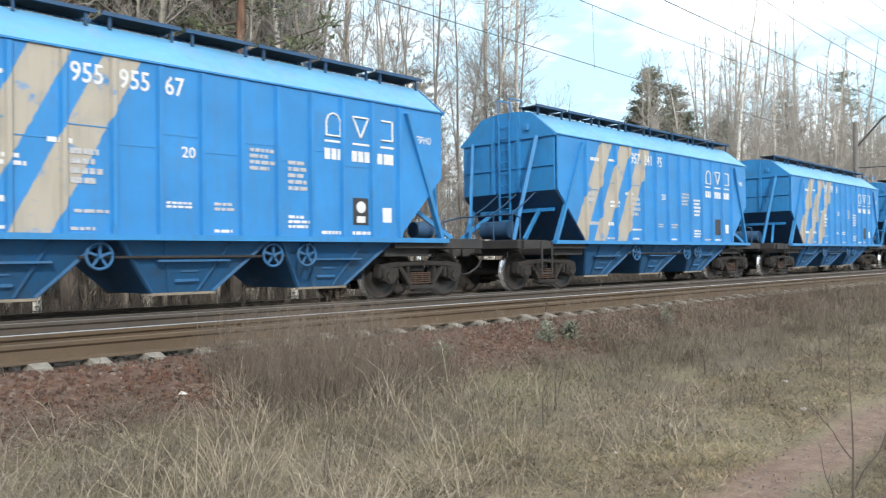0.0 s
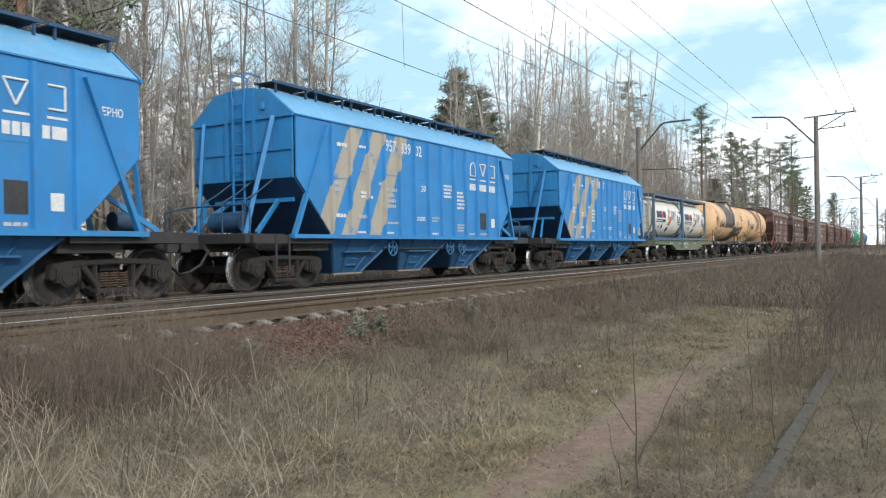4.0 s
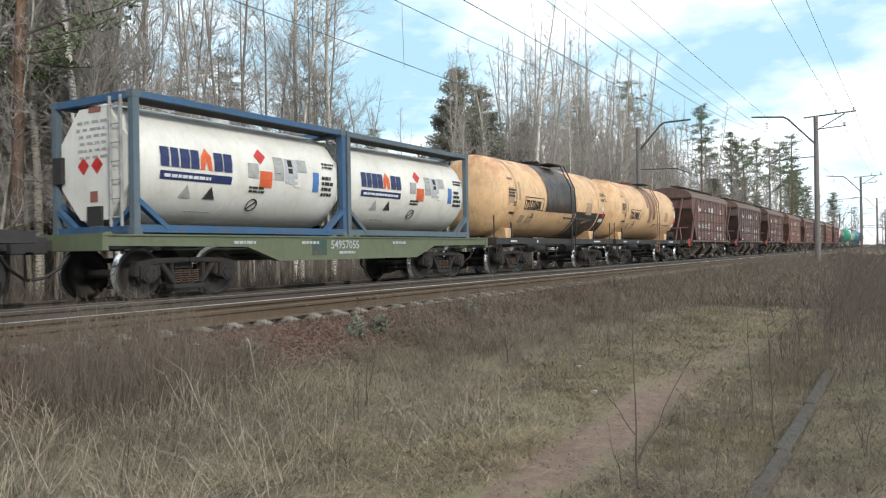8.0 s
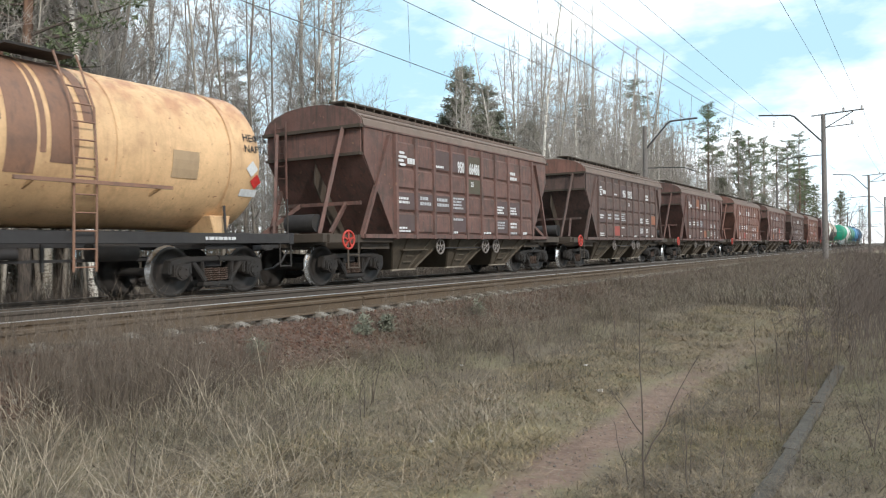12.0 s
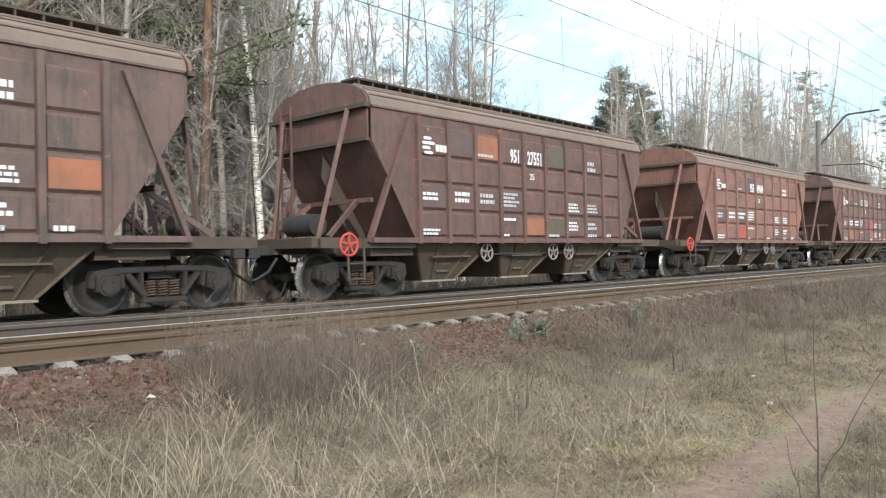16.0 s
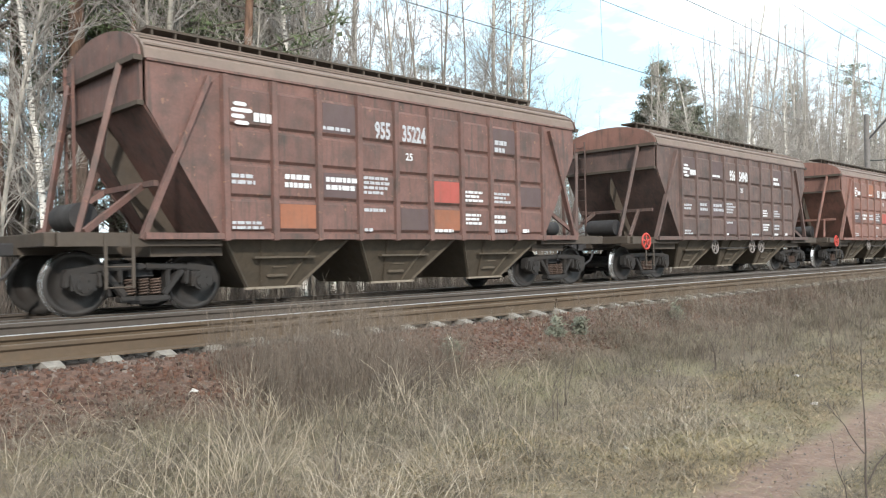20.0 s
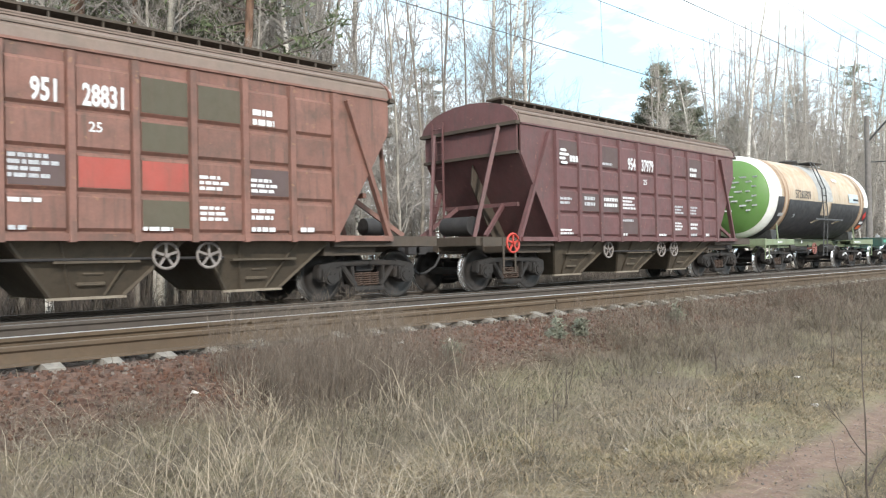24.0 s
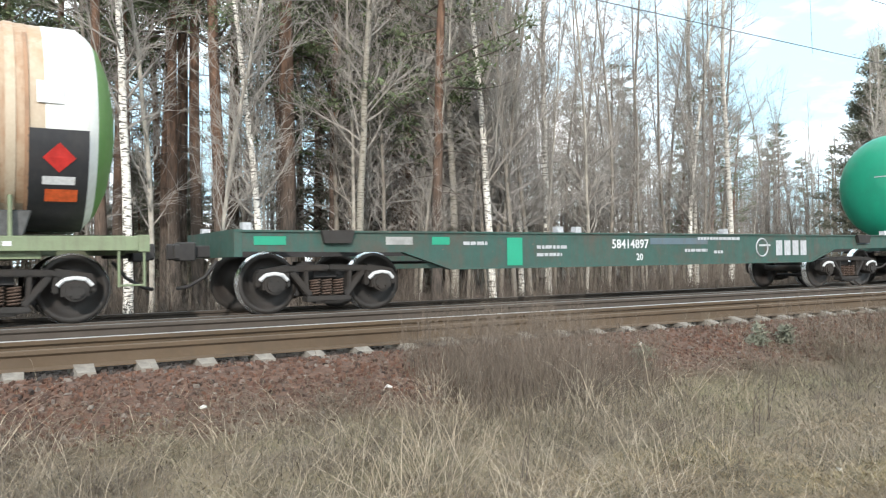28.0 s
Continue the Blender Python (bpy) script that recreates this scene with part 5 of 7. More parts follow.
def tank_wagon(name_label, paint_mat, frame_mat, half=5.45, R=1.5, zc=2.78, base=3.9, length=6.01, lined=False, lx=0.95, lad_mat=None):
    w = thing("tank_wagon", name_label, "tank wagon", "tank wagons")
    part("centre_sill", Shape().span((-5.6, -0.3, 0.95), (5.6, 0.3, 1.25)), M["flat_green"] if frame_mat == M["frame_tank_green"] else frame_mat, w, "steel centre sill")
    for s in (-1, 1):
        for x0, x1 in ((-5.6, -3.2), (3.2, 5.6)) if frame_mat == M["frame_tank_green"] else ((-5.6, 5.6),):
            part("side_beam", Shape().span((x0, s * 1.36 - 0.06, 1.0), (x1, s * 1.36 + 0.06, 1.2)), frame_mat, w, bevel=0.008)
        part("end_beam", Shape().span((min(s * 5.6, s * 5.75), -1.42, 0.98), (max(s * 5.6, s * 5.75), 1.42, 1.22)), frame_mat, w, bevel=0.008)
        part("bolster", Shape().span((min(s * 3.4, s * 4.4), -1.29, 0.9), (max(s * 3.4, s * 4.4), 1.29, 1.0)), frame_mat, w)
        part("end_deck", Shape().span((min(s * 4.9, s * 5.59), -1.29, 1.16), (max(s * 4.9, s * 5.59), 1.29, 1.195)), frame_mat, w)
    for s in (-1, 1):
        bogie(w, s * base, lined)
        coupler(w, s * length, s)
    barrel = part("barrel", tank_barrel(half, R, zc), paint_mat, w, "riveted round tank barrel")
    for s in (-1, 1):
        for x in (4.05,):
            part("saddle", Shape().prism([(s * x - 0.16, 1.2), (s * x + 0.16, 1.2), (s * x + 0.27, 1.56), (s * x - 0.27, 1.56)], "y", -1.02, 1.02), lad_mat if paint_mat != M["tan"] and lad_mat else paint_mat, w, bevel=0.02)
        g = tank_strip(R, zc, s * 4.05 - 0.06, s * 4.05 + 0.06, -0.95, math.pi + 0.95, 0.02, 40)
        part("strap", g, paint_mat, barrel, "steel hold-down strap")
        part("strap_bolt", Shape().rod((s * 4.05, -1.16, 1.2), (s * 4.05, -1.12, 1.75), 0.03, 6), frame_mat, barrel)
    for x in (-1.3, 1.5):
        part("weld_band", tank_strip(R, zc, x - 0.05, x + 0.05, -1.4, math.pi + 1.4, 0.012, 48), paint_mat, barrel)
    # dome, manhole, platform, ladder, working gear
    dome = part("manhole", Shape().lathe([(zc + R - 0.1, 0.3), (zc + R + 0.1, 0.3), (zc + R + 0.12, 0.36), (zc + R + 0.16, 0.36), (zc + R + 0.19, 0.2), (zc + R + 0.2, 0.0)], 20, "z"), lad_mat or paint_mat, w)
    for k in range(8):
        a = k * math.tau / 8
        part("bolt", Shape().rod((0.33 * math.cos(a), 0.33 * math.sin(a), zc + R + 0.1), (0.33 * math.cos(a), 0.33 * math.sin(a), zc + R + 0.2), 0.022, 6), M["steel_dirty"], dome)
    for y0, y1 in ((-1.0, -0.42), (0.42, 1.0)):
        part("platform", Shape().span((-0.2, y0, zc + R), (0.95, y1, zc + R + 0.04)), M["steel_dirty"], w, "small roof platform")
    part("valve", Shape().rod((0.75, 0, zc + R - 0.05), (0.75, 0, zc + R + 0.2), 0.09, 10), M["steel_dirty"], w)
    lad = Shape()
    for d in (-0.2, 0.2):
        lad.pipe([(lx + d, -1.5, 0.55), (lx + d, -1.56, 2.2), (lx + d, -1.5, 3.2), (lx + d, -1.05, zc + R + 0.02)], 0.022, 6)
    for i in range(11):
        z = 0.62 + i * 0.29
        y = -1.5 - 0.05 * math.sin(i / 10 * 3) if z < 3.2 else -1.5 + (z - 3.2) * 0.42
        lad.rod((lx - 0.2, y, z), (lx + 0.2, y, z), 0.014, 6)
    part("ladder", lad, lad_mat or frame_mat, w, "side ladder")
    part("foot_rail", Shape().bar((lx - 1.2, -1.6, 1.98), (lx + 1.65, -1.6, 1.98), 0.06, 0.06), lad_mat or paint_mat, w)
    for x in (lx - 0.9, lx + 1.4):
        part("rail_bracket", Shape().bar((x, -1.3, 1.85), (x, -1.6, 1.97), 0.04, 0.05), paint_mat, w)
    part("drain_pipe", Shape().rod((0, 0, 1.3), (0, 0, 0.75), 0.12, 12).rod((-0.9, -0.5, 0.85), (0.2, -0.5, 0.85), 0.1, 10), M["steel_dark"], w)
    part("brake_cylinder", Shape().rod((-2.2, -0.75, 0.88), (-1.7, -0.75, 0.88), 0.16, 12).rod((-1.7, -0.75, 0.88), (-0.9, -0.75, 0.88), 0.03, 6), M["steel_dirty"], w)
    part("reservoir", Shape().rod((1.3, -0.8, 0.86), (2.2, -0.8, 0.86), 0.17, 12), M["steel_dirty"], w)
    part("brake_rigging", Shape().bar((-3.0, -0.45, 0.72), (3.0, -0.45, 0.72), 0.04, 0.05).bar((0.4, -0.9, 0.55), (0.4, -0.9, 1.0), 0.05, 0.05, up=(1, 0, 0)).bar((-0.5, -0.9, 0.6), (-0.5, -0.9, 1.0), 0.05, 0.05, up=(1, 0, 0)), M["steel_dark"], w)
    post = Shape()
    for s in (-1, 1):
        if frame_mat != M["frame_tank_green"]:
            post.rod((s * 5.68, -1.3, 1.2), (s * 5.68, -1.3, 1.95), 0.02, 6)
        post.rod((s * 5.68, -1.38, 0.5), (s * 5.68, -1.38, 1.2), 0.02, 6).rod((s * 5.35, -1.38, 0.5), (s * 5.35, -1.38, 1.2), 0.02, 6).rod((s * 5.68, -1.38, 0.52), (s * 5.35, -1.38, 0.52), 0.016, 6)
    part("step_iron", post, M["steel_dirty"] if frame_mat == M["steel_dark"] else frame_mat, w)
    fp = Shape().box((-2.5, -1.42, 1.1), (0.1, 0.006, 0.1))
    part("frame_lettering", bars(random.Random(len(name_label)), 0.6, 0.1, 1), M["letter_white"], w, at=pose(-4.7, -1.424, 1.05))
    part("frame_lettering", bars(random.Random(7), 1.0, 0.1, 1), M["letter_white"], w, at=pose(3.3, -1.424, 1.05))
    part("frame_lettering", fp, M["letter_white"], w)
    return w


def on_tank(w, me, x, a, mat, R=1.5, zc=2.78, name="lettering", label=""):
    if isinstance(me, Shape):
        me = me.mesh(name, mat)
    base = 0.018 if R == 1.5 else 0.0
    return part(name, wrap(me, R, zc, x, a, base + 0.011 if name in ("number_panel", "paint_patch", "emblem_bar", "notice") else base + 0.017), mat, w, label)


def rect(w, h):
    g = Shape()
    n = max(1, int(h / 0.15))
    for i in range(n):
        g.span((0, -0.002, h * i / n), (w, 0.002, h * (i + 1) / n))
    return g


def diamond(r):
    return Shape().prism([(0, r), (r, 2 * r), (2 * r, r), (r, 0)], "y", -0.003, 0.003)


RT, ZT = 1.40, 2.69      # the two tan tanks are slimmer


def tan_tank(number, spilled):
    w = tank_wagon("tan oil tank wagon with rust and spill marks", M["tan"], M["steel_dark"], half=5.27, R=RT, zc=ZT, lx=0.75, lad_mat=M["steel_dark"] if spilled else M["run_off"])
    rng = random.Random(number)
    put = functools.partial(on_tank, w, R=RT, zc=ZT)
    B = M["letter_black"]
    if spilled:
        part("oil_spill", tank_strip(RT, ZT, -1.55, 1.35, -0.35, math.pi + 0.6, 0.016, 50, 6), M["spill"], w, "black oil run-off round the barrel")
        part("low_stain", tank_strip(RT, ZT, 1.3, 5.0, -1.3, -0.28, 0.006, 16, 6), M["spill"], w, "oil-blackened lower barrel")
    else:
        for k, (x0, x1, a0) in enumerate(((-0.75, -0.5, 0.1), (-0.42, 0.05, -0.45), (0.1, 0.2, -0.2), (0.28, 0.75, -0.3), (0.85, 1.05, 0.2))):
            part("oil_spill", tank_strip(RT, ZT, x0, x1, a0, 1.5, 0.005 + 0.001 * k, 20, 2), M["run_off"], w, "brown run-off below the manhole")
    for dx, dz, ww, hh in ((0, 0, 1.6, 0.025), (0, 0.42, 1.6, 0.025), (0, 0, 0.025, 0.44), (1.58, 0, 0.025, 0.44)):
        put( rect(ww, hh), -3.42 + dx, -0.34 + dz / RT, B, name="number_frame")
    put( letters(number, 0.42, B, wide=0.76, bold=0.025), -3.34, -0.31, B, name="wagon_number")
    put( letters("25", 0.24, B), -2.7, -0.55, B, name="load_figure")
    put( letters("25", 0.22, B), -4.35, -0.28, B, name="load_figure")
    em = bars(rng, 0.6, 0.3, 3)
    put( em, -4.75, -0.08, B, name="emblem")
    put( bars(rng, 0.45, 0.12, 1), -4.5, -0.5, B)
    put( letters("НЕФТЬ", 0.2, B), 4.35, 0.26, B, name="cargo_word")
    put( letters("NAFTA", 0.2, B), 4.35, 0.1, B, name="cargo_word")
    put( diamond(0.16), 4.4, -0.25, M["letter_white"], name="hazard_placard")
    put( diamond(0.15), 4.55, -0.42, M["red"], name="hazard_placard")
    put( rect(0.45, 0.16), 4.35, -0.55, M["letter_white"], name="notice")
    for x, a, ww, hh in ((-4.72, -0.2, 0.42, 0.5), (-4.2, -0.12, 0.4, 0.62), (-3.5, -0.72, 0.34, 0.3), (-2.9, -0.74, 0.5, 0.3), (2.6, -0.35, 0.6, 0.5)):
        put(rect(ww, hh), x, a, M["tan_patch"], name="paint_patch", label="dull repainted patch")
    put(bars(rng, 0.4, 0.12, 1), -4.72, 0.34, M["run_off"])
    return w


def cream_tank(number):
    w = tank_wagon("cream and black tank wagon with a green end", M["cream"], M["frame_tank_green"], lined=True, lx=-0.34, lad_mat=M["iron"])
    g = Shape()
    prof = [(-5.452, 0.0), (-5.412, 0.53), (-5.322, 0.935), (-5.182, 1.25), (-5.10, 1.34)]
    part("green_end", g.lathe([(x - 0.008, r) for x, r in prof], 44, "x", (0, 0, 2.78)), M["tank_green"], w, "green painted tank end")
    g = Shape().lathe([(-x + 0.008, r) for x, r in prof], 44, "x", (0, 0, 2.78))
    part("green_end", g, M["tank_green"], w, "green painted tank end")
    R, zc = 1.5, 2.78
    for s in (-1, 1):
        rim = [(-5.10, 1.335), (-5.03, 1.41), (-4.9, 1.5), (-4.44, 1.5)]
        part("white_ring", Shape().lathe([(-s * (x - 0.012), r + 0.007) for x, r in rim], 44, "x", (0, 0, zc)), M["white"], w, "broad white ring round the tank end")
    for x0, x1, a1 in ((-4.78, -4.22, -0.03), (-3.78, -0.55, -0.08), (-0.55, 0.45, -0.42), (0.45, 3.8, -0.08), (4.25, 4.98, -0.12)):
        part("black_lower_band", tank_strip(R, zc, x0, x1, -1.35, a1, 0.024, 18, 4), M["black_paint"], w, "black lower half of the barrel")
    part("spill_patch", tank_strip(R, zc, -0.95, 0.62, -0.05, 1.35, 0.006, 18, 2), M["label_grey"], w, "grey wash-down patch below the manhole")
    B = M["letter_black"]
    on_tank(w, letters(number, 0.44, B, wide=0.86, bold=0.0), -3.25, -0.03, B, name="wagon_number")
    on_tank(w, rect(1.15, 0.36), 2.45, -0.02, plain("pale_blue_patch", (0.42, 0.50, 0.55)), name="paint_patch")
    on_tank(w, bars(random.Random(2), 0.65, 0.13, 1), 2.95, 0.02, B)
    on_tank(w, diamond(0.2), 4.42, -0.5, M["red"], name="hazard_placard")
    on_tank(w, rect(0.4, 0.12), 4.42, -0.62, M["letter_white"], name="notice")
    on_tank(w, rect(0.4, 0.2), 4.46, -0.8, M["orange_red"], name="hazard_plate")
    on_tank(w, rect(0.32, 0.3), 4.35, 0.1, M["letter_white"], name="notice")
    on_tank(w, rect(0.4, 0.12), -4.5, -0.5, M["letter_dim"], name="notice")
    on_tank(w, letters("20", 0.2, M["letter_dim"]), -3.2, -0.52, M["letter_dim"], name="load_figure")
    on_tank(w, rect(0.5, 0.14), 1.2, 0.55, M["letter_white"], name="notice")
    for x in (-4.05, 4.05):
        part("rust_stain", tank_strip(R, zc, x - 0.24, x + 0.22, -0.85, 1.3, 0.008, 20, 2), M["cream_stain"], w, "rust-stained cream band at the strap")
        for d in (-0.18, 0.16):
            part("rust_run", tank_strip(R, zc, x + d, x + d + 0.05, -0.95, 0.9, 0.026, 16), M["rust_run"], w)
    e = Shape()
    rng = random.Random(5)
    for r in range(8):
        yy = -0.85 + 0.2 * (r % 2)
        while yy < 0.5:
            k = rng.uniform(0.2, 0.4)
            z = 3.45 - r * 0.17
            rr = math.hypot(yy, z - 2.78) / 1.5
            x = -5.45 + (0.04 * rr / 0.35 if rr < 0.35 else 0.04 + 0.09 * (rr - 0.35) / 0.27 if rr < 0.62 else 0.13 + 0.14 * (rr - 0.62) / 0.21) - 0.034
            e.box((x, yy, z), (0.012, k, 0.055), Matrix.Rotation(math.atan(0.45 * yy), 3, "Z") @ Matrix.Rotation(-math.atan(0.4 * (z - 2.78)), 3, "Y"))
            yy += k + 0.06 + (0.4 if rng.random() < 0.3 else 0)
    part("end_lettering", e, M["letter_white"], w)
    hand_wheel(w, -1.2, -1.4, 0.85, 0.2, M["rust_red"], "faded red brake handwheel")
    return w


def green_white_tank(body, end, label):
    w = tank_wagon(label, body, M["flat_teal"], lined=True)
    prof = [(-5.46, 0.0), (-5.42, 0.53), (-5.33, 0.935), (-5.19, 1.25), (-5.04, 1.415), (-4.905, 1.507), (-4.3, 1.507)]
    for s in (-1, 1):
        part("painted_end", Shape().lathe([(-s * x, r) for x, r in prof], 44, "x", (0, 0, 2.78)), end, w, "bright green tank end")
    e = Shape()
    for r in range(8):
        e.box((-5.44 + 0.02 * r, -0.25 + 0.02 * r, 3.05 - r * 0.1), (0.01, 0.7 - 0.06 * (r % 3), 0.03))
    part("end_lettering", e, M["letter_dim"], w)
    return w


# ---------------------------------------------------------------- flat wagons and tank containers
def flat_wagon(label, mat, half, base, length, belly, lined=False, deck=1.28):
    w = thing("flat_wagon", label, "flat wagon", "flat wagons")
    for s in (-1, 1):
        side = [(-half, deck), (-half, 0.98), (-base + 1.2, 0.95), (-base + 2.1, belly), (base - 2.1, belly), (base - 1.2, 0.95), (half, 0.98), (half, deck)]
        part("side_beam", Shape().prism(side, "y", s * 1.40 - 0.03, s * 1.40 + 0.03), mat, w, "fish-bellied side beam")
        part("top_flange", Shape().span((-half, min(s * 1.30, s * 1.46), deck - 0.01), (half, max(s * 1.30, s * 1.46), deck + 0.02)), mat, w)
        low = Shape().bar((-base + 2.1, s * 1.40, belly), (base - 2.1, s * 1.40, belly), 0.16, 0.025)
        for q in (-1, 1):
            low.bar((q * (base - 2.1), s * 1.40, belly), (q * (base - 1.2), s * 1.40, 0.95), 0.16, 0.025)
        part("bottom_flange", low, mat, w)
        part("end_beam", Shape().span((min(s * (half - 0.12), s * half), -1.45, 0.90), (max(s * (half - 0.12), s * half), 1.45, deck + 0.03)), mat, w)
        bogie(w, s * base, lined)
        coupler(w, s * length, s)
    f = Shape().span((-half + 0.1, -0.32, 0.9), (half - 0.12, 0.32, deck - 0.02))
    x = -half + 0.9
    while x < half - 0.6:
        f.span((x - 0.06, -1.36, deck - 0.23), (x + 0.06, 1.36, deck - 0.03))
        x += 1.25
    part("underframe", f, M["steel_dark"], w, "centre sill and cross beams")
    for s in (-1, 1) if lined else ():
        part("bolster_bracket", Shape().prism([(s * base - 0.28, 1.3), (s * base + 0.28, 1.3), (s * base + 0.22, 1.1), (s * base - 0.22, 1.1)], "y", -1.52, -1.43), M["steel_dirty"], w)
    for x in (-half + 0.25, half - 0.25, -half + 6.3, -half + 6.75, half - 6.5):
        if abs(x) < half:
            for s in (-1, 1):
                part("container_lock", Shape().box((x, s * 1.2, deck + (0.08 if lined else 0.0)), (0.14, 0.14, 0.12)), M["letter_dim"] if lined else mat, w, "pale container lock" if lined else "container lock")
    part("brake_rod", Shape().rod((-base + 1.4, 0.4, 0.78), (base - 1.4, 0.4, 0.78), 0.03, 6).rod((-0.8, -0.5, 0.85), (0.3, -0.5, 0.85), 0.13, 12), M["steel_dark"], w)
    return w


def tank_container(frame_mat, name_seed):
    c = thing("tank_container", "white tank container in a blue frame on the flat wagon", "tank container", "tank containers")
    L, Wd, H = 3.02, 1.19, 2.56
    post = lambda x, y: Shape().box((x, y, H / 2), (0.13, 0.13, H))
    for sx in (-1, 1):
        for sy in (-1, 1):
            part("corner_post", post(sx * (L - 0.07), sy * (Wd - 0.07)), M["frame_grey"] if sx < 0 else frame_mat, c)
            for z in (0.06, H - 0.06):
                part("corner_casting", Shape().box((sx * (L - 0.085), sy * (Wd - 0.085), z), (0.178, 0.178, 0.13)), M["frame_grey"], c)
            part("diagonal_brace", Shape().bar((sx * (L - 0.1), sy * (Wd - 0.07), 0.62), (sx * (L - 0.75), sy * (Wd - 0.07), 0.12), 0.09, 0.14, up=(0, 1, 0)), frame_mat, c)
            part("end_brace", Shape().bar((sx * (L - 0.07), sy * (Wd - 0.1), 0.5), (sx * (L - 0.07), sy * 0.5, 0.1), 0.08, 0.12, up=(1, 0, 0)), frame_mat, c)
        for z in (0.1, H - 0.07):
            part("end_rail", Shape().box((sx * (L - 0.07), 0, z), (0.12, 2 * Wd - 0.2, 0.13)), frame_mat, c)
    for sy in (-1, 1):
        part("bottom_rail", Shape().box((0, sy * (Wd - 0.07), 0.11), (2 * L - 0.2, 0.12, 0.14)), frame_mat, c)
        part("top_rail", Shape().box((0, sy * (Wd - 0.06), H - 0.06), (2 * L - 0.2, 0.1, 0.11)), frame_mat, c)
    R, zc = 1.145, 1.325
    prof = [(-2.9, 0), (-2.9, 0.92), (-2.86, 1.03), (-2.72, R), (-2.5, R)] + [(x, R) for x in (-1.5, -0.5, 0.5, 1.5)] + [(2.5, R), (2.72, R), (2.86, 1.03), (2.9, 0.92), (2.9, 0)]
    barrel = part("barrel", Shape().lathe(prof, 44, "x", (0, 0, zc)), M["tank_white"], c, "white insulated tank barrel")
    for sx in (-1, 1):
        part("skirt", Shape().prism([(0.55 * math.cos(a) * 1.9, zc + 1.12 * math.sin(a)) for a in [k * math.tau / 8 + math.tau / 16 for k in range(8)]], "x", sx * 2.93 - 0.03, sx * 2.93 + 0.03), M["tank_white"], c, "white eight-sided end skirt")
    part("top_walkway", Shape().span((-2.9, -1.06, H - 0.09), (2.9, -0.45, H - 0.06)), M["steel_dirty"], c, "dark top walkway")
    part("top_walkway", Shape().span((-2.9, 0.45, H - 0.09), (2.9, 1.06, H - 0.06)), M["steel_dirty"], c, "dark top walkway")
    part("manlid", Shape().rod((0.2, 0.1, zc + R - 0.05), (0.2, 0.1, zc + R + 0.1), 0.22, 16), M["label_grey"], c)
    ladder(c, -L - 0.01, -0.72, 0.15, 2.5, M["label_grey"], 0.3, along="y")
    part("outlet_cabinet", Shape().box((-2.98, -0.05, 0.36), (0.05, 0.42, 0.36)), M["steel_dark"], c, "dark discharge recess")
    part("document_holder", Shape().box((-3.0, 1.0, 1.25), (0.08, 0.26, 0.5)), M["steel_dirty"], c)
    rng = random.Random(name_seed)
    put = lambda sh, x, a, mat, nm, lb="": on_tank(c, sh, x, a, mat, R, zc, nm, lb)
    # maker's mark as plain shapes
    k = Shape()
    for x, ww in ((-2.41, 0.2), (-2.17, 0.18), (-1.95, 0.22), (-1.70, 0.2), (-1.12, 0.22), (-0.87, 0.22)):
        for i in range(2):
            k.span((x, -0.002, 0.18 * i), (x + ww, 0.002, 0.18 * (i + 1)))
    put(k, 0.0, -0.05, M["navy"], "emblem", "navy block emblem")
    put(Shape().prism([(0, 0), (0.02, 0.26), (0.14, 0.42), (0.27, 0.26), (0.3, 0), (0.2, 0), (0.15, 0.2), (0.1, 0)], "y", -0.003, 0.003), -1.47, -0.05, M["orange_red"], "emblem")
    put(rect(1.76, 0.16), -2.41, -0.26, M["navy"], "emblem_bar")
    put(bars(rng, 1.6, 0.1, 1), -2.32, -0.235, M["letter_white"], "lettering")
    put(diamond(0.17), 0.0, 0.16, M["red"], "hazard_placard")
    put(rect(0.36, 0.34), 0.14, -0.26, M["orange_red"], "hazard_plate")
    put(rect(0.3, 0.3), -0.2, -0.1, M["label_grey"], "notice")
    for x, a, ww, hh, m in ((0.58, -0.1, 0.3, 0.5, "label_grey"), (0.92, -0.15, 0.4, 0.55, "letter_dim"), (1.3, 0.1, 0.34, 0.28, "label_grey"), (1.02, 0.05, 0.14, 0.3, "steel_dirty"), (0.66, 0.02, 0.12, 0.22, "steel_dirty"), (1.22, -0.2, 0.2, 0.18, "tank_white")):
        put(rect(ww, hh), x, a, M[m], "notice")
    put(rect(0.2, 0.44), 1.84, -0.26, M["label_blue"], "blue_label")
    put(bars(rng, 0.5, 0.16, 2), -0.15, -0.38, M["letter_black"], "lettering")
    put(Shape().ring((0.15, 0, 0.15), (0, 1, 0), 0.14, 0.014, 16, 4).bar((0.05, 0, 0.05), (0.25, 0, 0.25), 0.02, 0.01), -0.08, -0.75, M["letter_black"], "round_sign")
    put(bars(rng, 0.55, 0.16, 2), 2.2, 0.22, M["letter_black"], "lettering")
    put(bars(rng, 0.45, 0.5, 4), 2.15, -0.35, M["letter_black"], "lettering")
    put(Shape().prism([(0, 0), (0.3, 0), (0.15, 0.26)], "y", -0.003, 0.003), -1.9, -0.55, M["label_grey"], "hazard_placard")
    put(Shape().prism([(0, 0), (0.3, 0), (0.15, 0.26)], "y", -0.003, 0.003), -1.3, -0.55, M["steel_dirty"], "hazard_placard")
    put(bars(rng, 0.7, 0.05, 1), -1.6, -0.85, M["label_grey"], "lettering")
    en = Shape()
